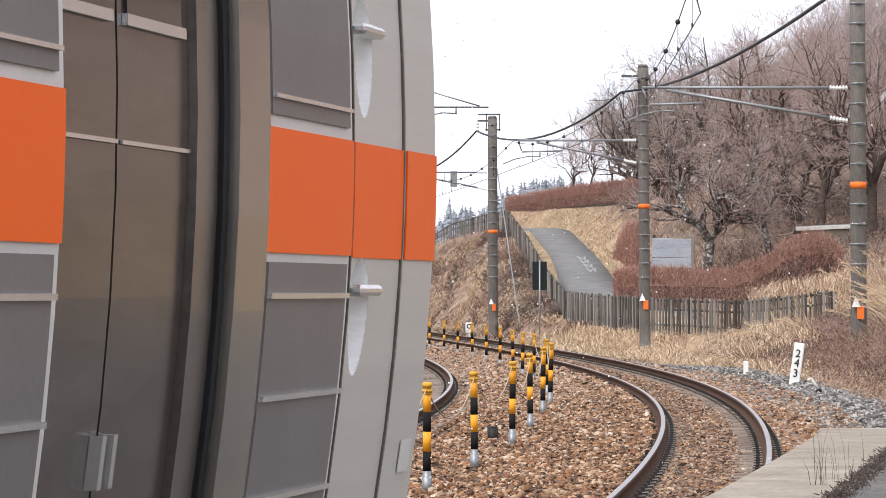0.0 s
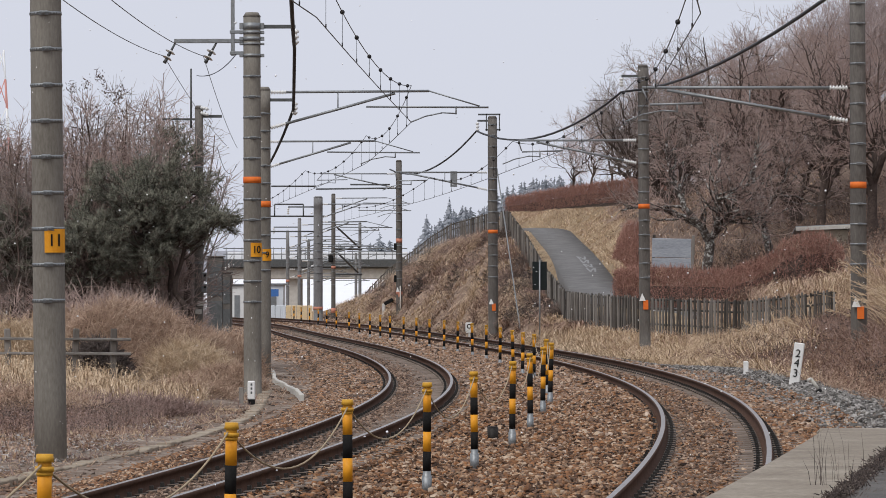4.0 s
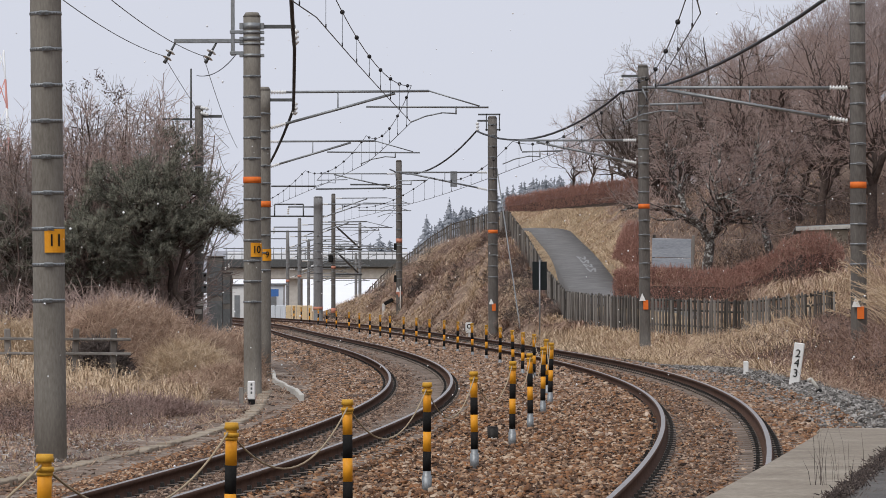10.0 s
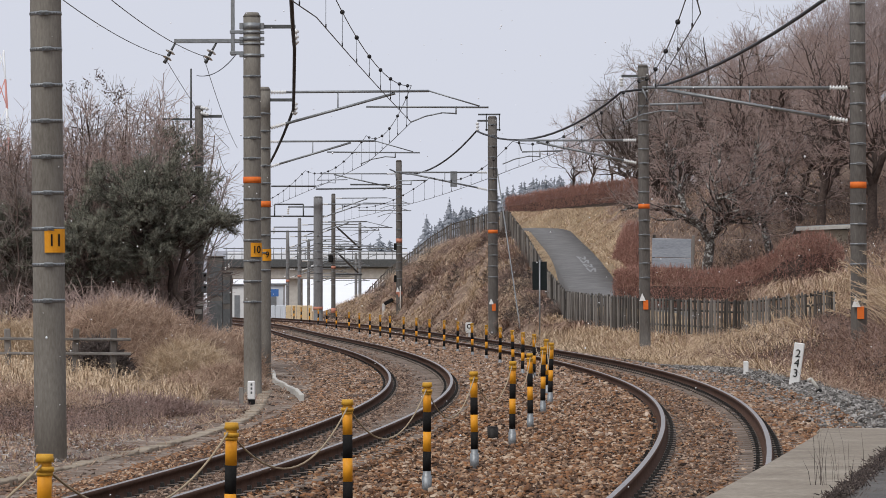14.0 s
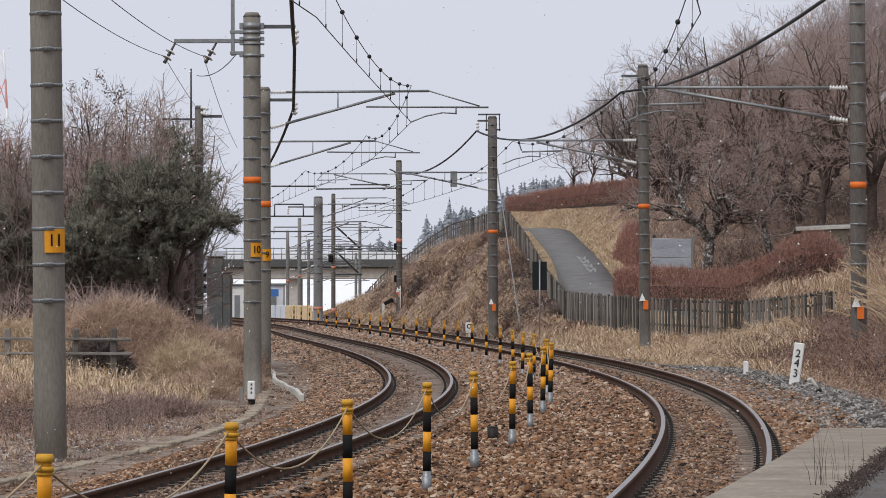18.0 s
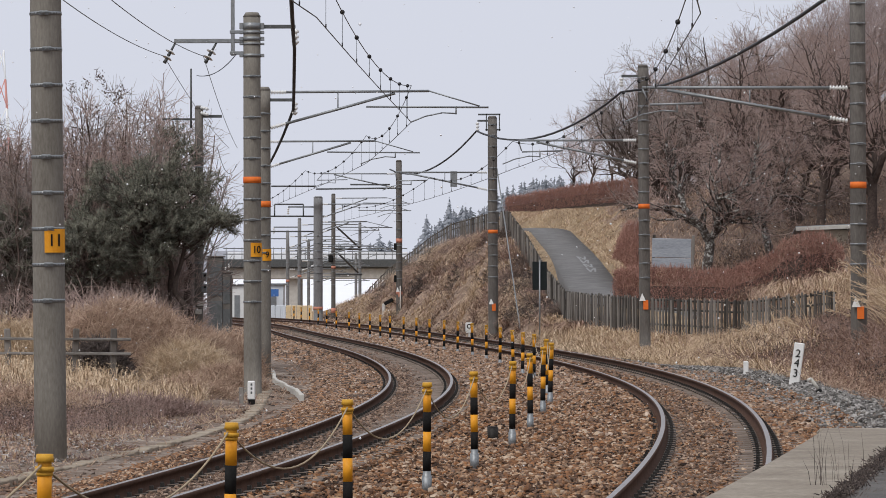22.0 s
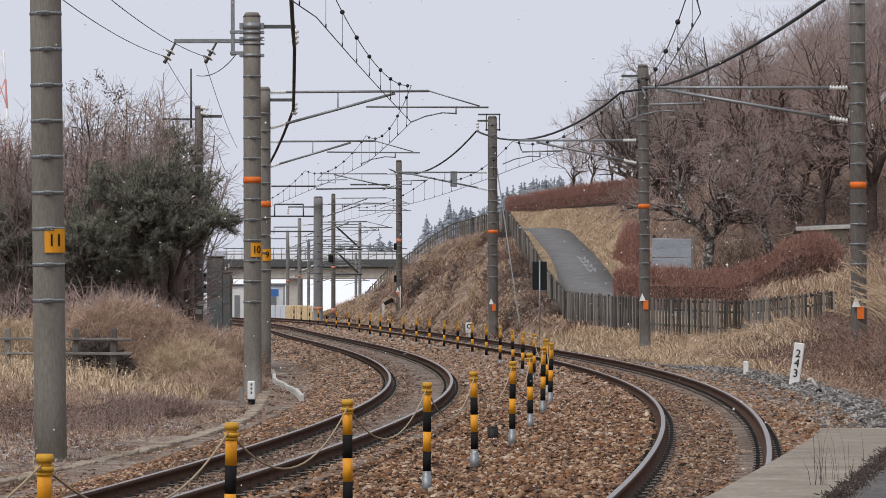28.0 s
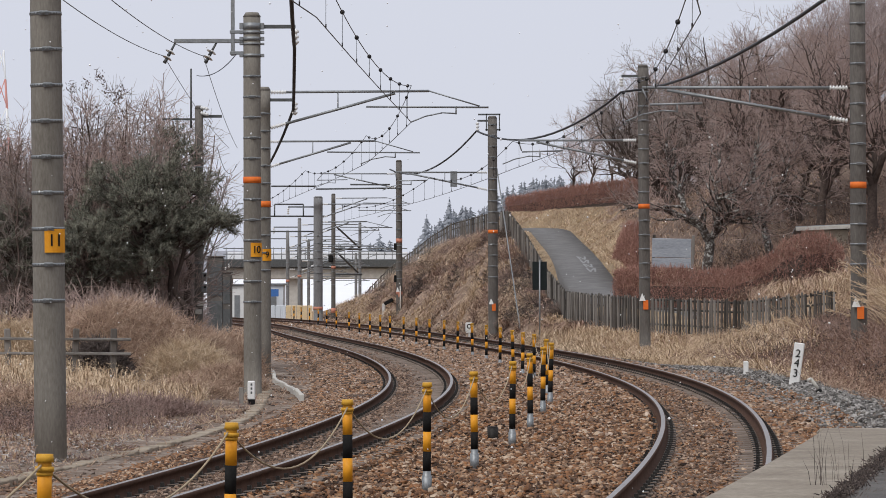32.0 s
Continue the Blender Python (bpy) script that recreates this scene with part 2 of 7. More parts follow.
def tubes(name, p0, p1, r0, r1, sides, mats):
    """Many tapered tubes in one mesh."""
    p0, p1 = np.asarray(p0, float), np.asarray(p1, float)
    r0, r1 = np.asarray(r0, float), np.asarray(r1, float)
    d = p1 - p0
    d /= np.linalg.norm(d, axis=1, keepdims=True) + 1e-9
    ref = np.where(np.abs(d[:, 2:3]) > 0.9, np.array([[1.0, 0, 0]]), np.array([[0, 0, 1.0]]))
    u = np.cross(d, ref)
    u /= np.linalg.norm(u, axis=1, keepdims=True) + 1e-9
    v = np.cross(d, u)
    n = len(p0)
    ang = np.arange(sides) * 2 * np.pi / sides
    ring = u[:, None, :] * np.cos(ang)[None, :, None] + v[:, None, :] * np.sin(ang)[None, :, None]
    verts = np.concatenate([p0[:, None, :] + ring * r0[:, None, None], p1[:, None, :] + ring * r1[:, None, None]], axis=1).reshape(-1, 3)
    i = np.arange(sides)
    quad = np.stack([i, (i + 1) % sides, (i + 1) % sides + sides, i + sides], axis=1)
    faces = (np.arange(n)[:, None, None] * 2 * sides + quad[None]).reshape(-1, 4)
    return mesh_of(name, verts, faces, mats, smooth=True)


def spikes(name, p0, p1, r, mats, sturdy=None):
    """Thin pointed twigs, three sides each; sturdy: tubes (p0, p1, r0, r1) joined into the same mesh."""
    p0, p1 = np.asarray(p0, float).reshape(-1, 3), np.asarray(p1, float).reshape(-1, 3)
    d = p1 - p0
    d /= np.linalg.norm(d, axis=1, keepdims=True) + 1e-9
    ref = np.where(np.abs(d[:, 2:3]) > 0.9, np.array([[1.0, 0, 0]]), np.array([[0, 0, 1.0]]))
    u = np.cross(d, ref)
    u /= np.linalg.norm(u, axis=1, keepdims=True) + 1e-9
    w = np.cross(d, u)
    r = np.asarray(r, float)[:, None]
    n = len(p0)
    v = np.stack([p0 + u * r, p0 - (u * 0.5 - w * 0.87) * r, p0 - (u * 0.5 + w * 0.87) * r, p1], 1).reshape(-1, 3)
    k = np.arange(n)[:, None] * 4
    f = np.concatenate([k + np.array([[0, 1, 3]]), k + np.array([[1, 2, 3]]), k + np.array([[2, 0, 3]])])
    if sturdy is not None:
        a, b, ra, rb = (np.asarray(q, float) for q in sturdy)
        e = b - a
        e /= np.linalg.norm(e, axis=1, keepdims=True) + 1e-9
        ref = np.where(np.abs(e[:, 2:3]) > 0.9, np.array([[1.0, 0, 0]]), np.array([[0, 0, 1.0]]))
        u = np.cross(e, ref)
        u /= np.linalg.norm(u, axis=1, keepdims=True) + 1e-9
        w = np.cross(e, u)
        ring = np.stack([u, -u * 0.5 + w * 0.87, -u * 0.5 - w * 0.87], 1)
        v2 = np.concatenate([a[:, None] + ring * ra[:, None, None], b[:, None] + ring * rb[:, None, None]], 1).reshape(-1, 3)
        k = np.arange(len(a))[:, None] * 6 + len(v)
        f = np.concatenate([f] + [k + np.array([t]) for t in ((0, 1, 4), (0, 4, 3), (1, 2, 5), (1, 5, 4), (2, 0, 3), (2, 3, 5))])
        v = np.concatenate([v, v2])
    return mesh_of(name, v, f, mats, smooth=True)


def line_tube(name, pts, r, sides, material):
    """One wire or rope along a row of points."""
    p = np.asarray(pts, float)
    t = np.gradient(p, axis=0)
    t /= np.linalg.norm(t, axis=1, keepdims=True) + 1e-9
    ref = np.array([0, 0, 1.0])
    u = np.cross(t, ref)
    bad = np.linalg.norm(u, axis=1) < 1e-3
    u[bad] = (1, 0, 0)
    u /= np.linalg.norm(u, axis=1, keepdims=True)
    v = np.cross(t, u)
    ang = np.arange(sides) * 2 * np.pi / sides
    verts = (p[:, None] + r * (u[:, None] * np.cos(ang)[None, :, None] + v[:, None] * np.sin(ang)[None, :, None])).reshape(-1, 3)
    i = np.arange(sides)
    quad = np.stack([i, (i + 1) % sides, (i + 1) % sides + sides, i + sides], axis=1)
    faces = (np.arange(len(p) - 1)[:, None, None] * sides + quad[None]).reshape(-1, 4)
    return mesh_of(name, verts, faces, material, smooth=True)


def sag(a, b, drop, n=16):
    a, b = np.array(a, float), np.array(b, float)
    t = np.linspace(0, 1, n)[:, None]
    p = a + (b - a) * t
    p[:, 2] -= drop * 4 * (t * (1 - t))[:, 0]
    return p


# ---- the plan of the line: start, heading and curvature every stretch ----
KNOTS = [0, 30, 60, 90, 120, 150, 190, 240, 300]


def plan(x, y, heading, bends):
    s = np.arange(0, 300.5, 0.5)
    k = np.interp(s, KNOTS, bends)
    th = heading + np.r_[0, np.cumsum((k[1:] + k[:-1]) / 4)]
    mid = (th[1:] + th[:-1]) / 2
    return np.c_[x + np.r_[0, np.cumsum(np.sin(mid) / 2)], y + np.r_[0, np.cumsum(np.cos(mid) / 2)], th]


LINE_R = plan(-2.1416, 1.9819, 0.1768, [-0.00342, -0.00206, -0.00274, -0.00136, -0.00044, -0.00019, -0.00087, -0.00092, -0.00092])
LINE_L = plan(-5.4945, 9.7903, 0.1567, [-0.00276, -0.0021, -0.00258, -0.0013, -0.00068, 0.00063, -0.00118, -0.00209, -0.00209])


def back(line, n):
    """Carries a line straight back behind the camera."""
    t = line[0, 2]
    k = np.arange(-n, 0, 0.5)[:, None]
    return np.vstack([np.c_[line[0, 0] + np.sin(t) * k, line[0, 1] + np.cos(t) * k, np.full(len(k), t)], line])


LINE_R, LINE_L = back(LINE_R, 30), back(LINE_L, 38)
ZR, CANT_R, ZL, CANT_L = 0.0, 0.05, -0.10, 0.09


def xr(y):
    return np.interp(y, LINE_R[:, 1], LINE_R[:, 0])


def xl(y):
    return np.interp(y, LINE_L[:, 1], LINE_L[:, 0])


# ---- the ground: one sheet from the track bed over banks and mound to the horizon ----
FENCE_Y = [40, 70, 90, 112, 120, 127, 136, 145, 158, 172, 185, 195, 215, 228, 240, 260, 275, 290, 330]
FENCE_X = [9.2, 9.8, 10.8, 10.4, 8.5, 5.9, 4.7, 4.2, 3.83, 3.39, 2.88, 2.25, 0.46, -0.68, -1.74, -3.3, -4.45, -5.6, -9.5]
FENCE_Z = [1.4, 1.4, 1.0, 0.5, 0.2, 0.3, 0.38, 0.48, 1.38, 2.8, 4.0, 4.15, 4.0, 3.5, 2.85, 2.0, 1.15, 0.15, -0.3]


def smooth(t):
    t = np.clip(t, 0, 1)
    return t * t * (3 - 2 * t)


def fence_x(y):
    return np.interp(y, FENCE_Y, FENCE_X)


def fence_z(y):
    return np.interp(y, FENCE_Y, FENCE_Z)


def road_x(y):
    return 5.0 - 0.35 * smooth((y - 165) / 40) - 0.03 * np.clip(y - 195, 0, 9) ** 2 + 3.4 * np.clip((147 - y) / 16, 0, 1) ** 1.5


def road_z(y):
    return 1.8 + (np.clip(y, 100, 199) - 150) * 0.055


def ground(x, y, rough=True):
    x, y = np.asarray(x, float), np.asarray(y, float)
    cx, lx = xr(y), xl(y)
    left = -0.42 - 0.5 * smooth((-(x - lx) - 9) / 25)
    z = np.where(x < (cx + lx) / 2, left, -0.36)
    # left bank with its brush
    z = z + 0.35 * smooth((lx - 4.6 - x) / 2.0) * smooth((y - 62) / 12) * smooth((140 - y) / 20)
    foot = cx + 2.6 + 0.5 * smooth((y - 30) / 40) - 0.9 * smooth((y - 95) / 30)
    fx, fz = fence_x(y), fence_z(y)
    berm = -0.36 + 0.37 * smooth((x - cx - 1.35) / 0.8) * smooth((y - 44) / 14) * (1 - 0.7 * smooth((y - 80) / 25)) * (1 - smooth((y - 125) / 25))
    toe = foot + (fx - foot) * 0.5 * smooth((y - 205) / 40)
    up = (x - toe) / np.maximum(fx - toe, 0.8)
    steep = 0.75 * smooth((y - 185) / 20)
    rise = berm + (fz - berm) * ((1 - steep) * smooth(up) + steep * np.clip(up, 0, 1)) * smooth((y - 30) / 25)
    # land behind the fence: lane, bank beside the lane, orchard ground
    lane = road_z(y)
    rim = road_x(y) + 1.35
    bank = lane + np.clip((x - rim) * 0.62, 0, 9)
    top = 5.5 + 0.5 * smooth((x - 8) / 8)
    bank = np.minimum(bank, top)
    orchard = 1.0 + np.clip(y - 135, 0, 40) * 0.07 + np.clip(x - 8.5, 0, 20) * 0.2
    verge = fz + (lane - fz) * smooth((x - fx) / np.maximum(rim - 2.6 - fx, 0.6))
    beyond = np.where(x < rim, np.where(x < rim - 2.6, verge, lane), bank * smooth((y - 158) / 8) + np.minimum(np.maximum(orchard, lane * 0), top + 4) * (1 - smooth((y - 158) / 8)))
    crest = smooth((x - 1.9) / 1.5) * smooth((y - 201.5) / 9)
    beyond = beyond * (1 - crest) + np.maximum(beyond, 5.5) * crest
    beyond = np.where(x > fx + 0.55, beyond, np.maximum(beyond, fz))
    beyond = beyond + 0.48 * np.clip(x - 12.5, 0, 60) * smooth((y - 150) / 40)
    w = smooth((x - fx - 0.15) / 1.0) * smooth((y - 112) / 14) * (1 - smooth((y - 300) / 60))
    near = np.where(x > fx, fz + (x - fx) * 0.12 * smooth((y - 30) / 25), rise)
    right = np.where(x > fx, near * (1 - w) + beyond * w, rise)
    z = np.where(x > foot, right, np.where(x > cx + 1.3, berm, z))
    # slumps and gullies of the mound
    hump = smooth((x - foot - 0.3) / 1.2) * smooth((fx - 0.2 - x) / (1.0 + 0.8 * smooth((y - 185) / 20))) * smooth((y - 132) / 16) * (1 - smooth((y - 285) / 20))
    z = z + hump * (0.13 * np.sin(5.3 * x + 1.7 * np.sin(0.6 * y)) * np.sin(1.3 * y + 2.2 * np.sin(1.9 * x)) + 0.3 * np.sin(1.9 * x + 0.9 * np.sin(0.45 * y)) * np.sin(0.75 * y + 1.3 * np.sin(1.1 * x)) + 0.09 * np.sin(4.3 * x + 0.8 * y) * np.sin(2.1 * y - 1.7 * x))
    # the station end beside the platform stays low
    z = np.where((y < 30) & (x > cx), -0.36, z)
    # hillside added out of view on the right, for the train's side to mirror
    z = z + 0.3 * np.clip(x - 24, 0, 60) * (1 - smooth((y - 130) / 40)) * smooth((y + 60) / 30)
    far = smooth((y - 330) / 60)
    return z * (1 - far) + (-1.2 + 4.4 * smooth((y - 365) / 60) * smooth((4 - x) / 6) * (y < 3000)) * far


def ground_z(x, y):
    return float(ground(np.array([x]), np.array([y]))[0])


def spread_axis(dense, lo, hi, step, outer):
    a = np.arange(lo, hi + step / 2, step)
    g = [hi]
    st = step
    while g[-1] < outer:
        st *= 1.25
        g.append(g[-1] + st)
    h = [lo]
    st = step
    while h[-1] > -dense:
        st *= 1.25
        h.append(h[-1] - st)
    return np.r_[np.array(h[:0:-1]), a, np.array(g[1:])]


gx = spread_axis(3000, -14, 17, 0.26, 3000)
gy = spread_axis(3000, 5, 300, 0.6, 4000)
GX, GY = np.meshgrid(gx, gy)
GZ = ground(GX, GY)
bumps = np.array([noise.fractal((x * 0.55, y * 0.35, 3.0), 0.7, 2.1, 4) for x, y in zip(GX.ravel(), GY.ravel())]).reshape(GX.shape)
lane_off = 1 - smooth((2.6 - np.abs(GX - 4.9)) / 0.8) * (GY > 124) * (GY < 226)
offbed = lane_off * np.clip(np.minimum(np.abs(GX - xr(GY)), np.abs(GX - xl(GY))) - 2.2, 0, 1) * (GY < 330)
GZ = GZ + bumps * 0.11 * offbed
ny, nx = GX.shape
idx = np.arange(ny * nx).reshape(ny, nx)
gf = np.stack([idx[:-1, :-1], idx[:-1, 1:], idx[1:, 1:], idx[1:, :-1]], axis=-1).reshape(-1, 4)
cxm = ((GX[:-1, :-1] + GX[1:, 1:]) / 2).ravel()
cym = ((GY[:-1, :-1] + GY[1:, 1:]) / 2).ravel()
slot = np.where(cxm > xr(cym) + 2.6, 1, 0)
slot = np.where((cxm > 7.6) & (cym > 122) | (cxm < fence_x(cym)) & (cxm > xr(cym) + 2.6) & (cym > 142) | (cxm > 12.5), 3, slot)
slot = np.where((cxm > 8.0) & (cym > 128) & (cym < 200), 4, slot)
slot = np.where(cym > 335, 2, slot)
ground_ob = solid("ground", mesh_of("ground", np.c_[GX.ravel(), GY.ravel(), GZ.ravel()], gf, [M["earth"], M["bank"], M["snow"], M["litter"], M["orchard"]], slot, True), None, "dry brown winter ground with dead grass and a snowy field far off", "ground", kind="structure")

# ballast bed under both tracks
by = np.r_[np.arange(-26, 120, 0.5), np.arange(120, 330, 1.5)]
rows = []
for f, dz in ((-2.35, -0.42), (-1.75, -0.27), (-1.2, -0.20)):
    rows.append((xl(by) + f, np.full(len(by), dz - 0.06)))
rows.append((xl(by) + 1.3, np.full(len(by), -0.22)))
rows.append(((xl(by) + xr(by)) / 2, np.full(len(by), -0.2)))
rows.append((xr(by) - 1.3, np.full(len(by), -0.205)))
for f, dz in ((1.3, -0.18), (1.9, -0.21), (2.75, -0.42)):
    rows.append((xr(by) + f, np.full(len(by), dz)))
fine_rows = []
for (xa, za), (xb, zb) in zip(rows, rows[1:]):
    k = 8 if za is rows[3][1] or za is rows[4][1] else 4
    for i in range(k):
        fine_rows.append((xa + (xb - xa) * i / k, za + (zb - za) * i / k))
rows = fine_rows + [rows[-1]]
bv = np.concatenate([np.c_[x, by, z + np.array([0.045 * noise.fractal((a * 1.7, b * 0.8, 7.0), 0.8, 2.0, 3) for a, b in zip(x, by)])] for x, z in rows])
m_, n_ = len(rows), len(by)
bi = np.arange(m_ * n_).reshape(m_, n_)
bf = np.stack([bi[:-1, :-1], bi[1:, :-1], bi[1:, 1:], bi[:-1, 1:]], axis=-1).reshape(-1, 4)
solid("ballast_bed", mesh_of("ballast_bed", bv, bf, M["ballast"], None, True), None, "rusty brown ballast bed of the railway", "ballast", kind="structure")


def bed_z(x, y):
    l, r = xl(y), xr(y)
    px = np.stack([l - 2.35, l - 1.75, l - 1.2, l + 1.3, (l + r) / 2, r - 1.3, r + 1.3, r + 1.9, r + 2.75])
    pz = np.array([-0.48, -0.33, -0.26, -0.22, -0.2, -0.19, -0.165, -0.19, -0.42])
    out = np.full(np.shape(x), pz[0])
    for i in range(8):
        t = np.clip((x - px[i]) / (px[i + 1] - px[i]), 0, 1)
        out = np.where(x >= px[i], pz[i] + (pz[i + 1] - pz[i]) * t, out)
    return out


# ---- tracks ----
def rail_mesh(name, line, off, z):
    prof = [(-0.0635, -0.153), (0.0635, -0.153), (0.0635, -0.141), (0.012, -0.125), (0.0085, -0.045), (0.0325, -0.033), (0.0325, -0.006), (0.024, 0), (0.015, 0.001), (-0.013, 0.001), (-0.024, 0), (-0.0325, -0.006), (-0.0325, -0.033), (-0.0085, -0.045), (-0.012, -0.125), (-0.0635, -0.141)]
    p = np.array(prof)
    c, s = np.cos(line[:, 2]), np.sin(line[:, 2])
    X = line[:, 0:1] + c[:, None] * (off + p[None, :, 0])
    Y = line[:, 1:2] - s[:, None] * (off + p[None, :, 0])
    Z = np.broadcast_to(z + p[None, :, 1], X.shape)
    n, k = X.shape
    i = np.arange(k)
    q = np.stack([i, (i + 1) % k, (i + 1) % k + k, i + k], axis=1)
    faces = (np.arange(n - 1)[:, None, None] * k + q[None]).reshape(-1, 4)
    slots = np.tile(np.isin(i, (7, 8, 9)).astype(int), n - 1)
    return mesh_of(name, np.stack([X, Y, Z], -1).reshape(-1, 3), faces, [M["rust"], M["railtop"]], slots)


def sleeper_mesh():
    bm = B()
    box(bm, -1.0, -0.1, -0.14, 1.0, 0.1, 0, bevel=0.012)
    for side in (-1, 1):
        for inner in (-1, 1):
            x = side * 0.566 + inner * 0.105
            box(bm, x - 0.05, -0.075, 0, x + 0.05, 0.075, 0.035, bevel=0.008, slot=1)
            box(bm, x - 0.018, -0.018, 0.035, x + 0.018, 0.018, 0.075, slot=1)
    return bmesh_data("sleeper", bm, [M["sleeper"], M["black_iron"]])


def track(line, z, cant, y_to, label):
    root = thing("railway_track", label, "railway track", "tracks of the double line", "structure")
    part("rail", rail_mesh("rail", line, -0.566, z), None, root)
    part("rail", rail_mesh("rail", line, 0.566, z + cant), None, root)
    me = sleeper_mesh()
    tilt = math.degrees(math.asin(cant / 1.132))
    s = np.r_[0, np.cumsum(np.hypot(*np.diff(line[:, :2], axis=0).T))]
    for d in np.arange(0, s[-1], 0.61):
        y = float(np.interp(d, s, line[:, 1]))
        if 14 < y < y_to:
            x, th = float(np.interp(d, s, line[:, 0])), float(np.interp(d, s, line[:, 2]))
            part("sleeper", me, None, root, at=pose(x, y, z + cant / 2 - 0.155, 0, -tilt, -math.degrees(th) + random.uniform(-0.8, 0.8)))
    return root


track(LINE_R, ZR, CANT_R, 190, "curved railway track with rusty rails and polished heads on dusty ballast")
track(LINE_L, ZL, CANT_L, 190, "curved railway track bending away to the left on dusty ballast")


# ---- platform end ----
def platform():
    y = np.arange(-20, 13.75, 0.25)
    edge = xr(y) + 1.53
    root = thing("platform", "low concrete station platform end with a worn pale edge", "platform", kind="structure")
    n = len(y)
    v = np.concatenate([np.c_[edge, y, np.full(n, 1.11)], np.c_[edge + 0.3, y, np.full(n, 1.112)], np.c_[edge, y, np.full(n, 0.95)], np.c_[edge + 0.06, y, np.full(n, 0.95)], np.c_[edge + 0.06, y, np.full(n, -0.45)]])
    i = np.arange(n - 1)
    f = [np.stack([a * n + i, b * n + i, b * n + i + 1, a * n + i + 1], 1) for a, b in ((1, 0), (0, 2), (2, 3), (3, 4))]
    faces = np.concatenate(f).tolist() + [[2 * n - 1, n - 1, 3 * n - 1]]
    part("edge_slab", mesh_of("edge_slab", v, faces, M["slab"]), None, root, "pale worn concrete edge slab")
    v = np.concatenate([np.c_[edge + 0.3, y, np.full(n, 1.108)], np.c_[edge + 7, y, np.full(n, 1.13)], np.c_[edge + 7, y, np.full(n, -0.5)]])
    f = [np.stack([a * n + i, b * n + i, b * n + i + 1, a * n + i + 1], 1) for a, b in ((1, 0), (2, 1))]
    part("surface", mesh_of("surface", v, np.concatenate(f).tolist(), M["tarmac"]), None, root, "dark worn asphalt surface")
    bm = B()
    box(bm, float(edge[-1]), 13.45, -0.5, float(edge[-1]) + 6.2, 13.8, 1.105, bevel=0.012)
    part("end_wall", bm, M["slab"], root)
    return root


platform()


# ---- catenary poles ----
def text_mesh(body, size, material, depth=0.004):
    cu = bpy.data.curves.new("digits", "FONT")
    cu.body, cu.size, cu.extrude, cu.align_x, cu.align_y = body, size, depth, "CENTER", "CENTER"
    tmp = bpy.data.objects.new("digits", cu)
    me = bpy.data.meshes.new_from_object(tmp)
    bpy.data.objects.remove(tmp)
    me.materials.clear()
    me.materials.append(material)
    return me


def band_mesh(r):
    """A perforated steel strap with its bolted clamp."""
    bm = B()
    rod(bm, (0, 0, -0.02), (0, 0, 0.02), r + 0.005, sides=24)
    for a in (-84, 96):
        t = pose(0, 0, 0, 0, 0, a)
        box(bm, r, -0.055, -0.026, r + 0.022, 0.055, 0.026, bevel=0.006, turn=t)
        box(bm, r + 0.02, -0.02, -0.014, r + 0.05, 0.02, 0.014, bevel=0.004, turn=t, slot=1)
        box(bm, r + 0.02, -0.07, -0.006, r + 0.032, 0.07, 0.006, turn=t, slot=1)
    for k in range(14):
        box(bm, r + 0.003, -0.006, -0.008, r + 0.0075, 0.006, 0.008, turn=pose(0, 0, 0, 0, 0, -172 + 12.6 * k), slot=1)
    return bmesh_data("clamp_band", bm, [M["galv"], M["galv_dark"]])


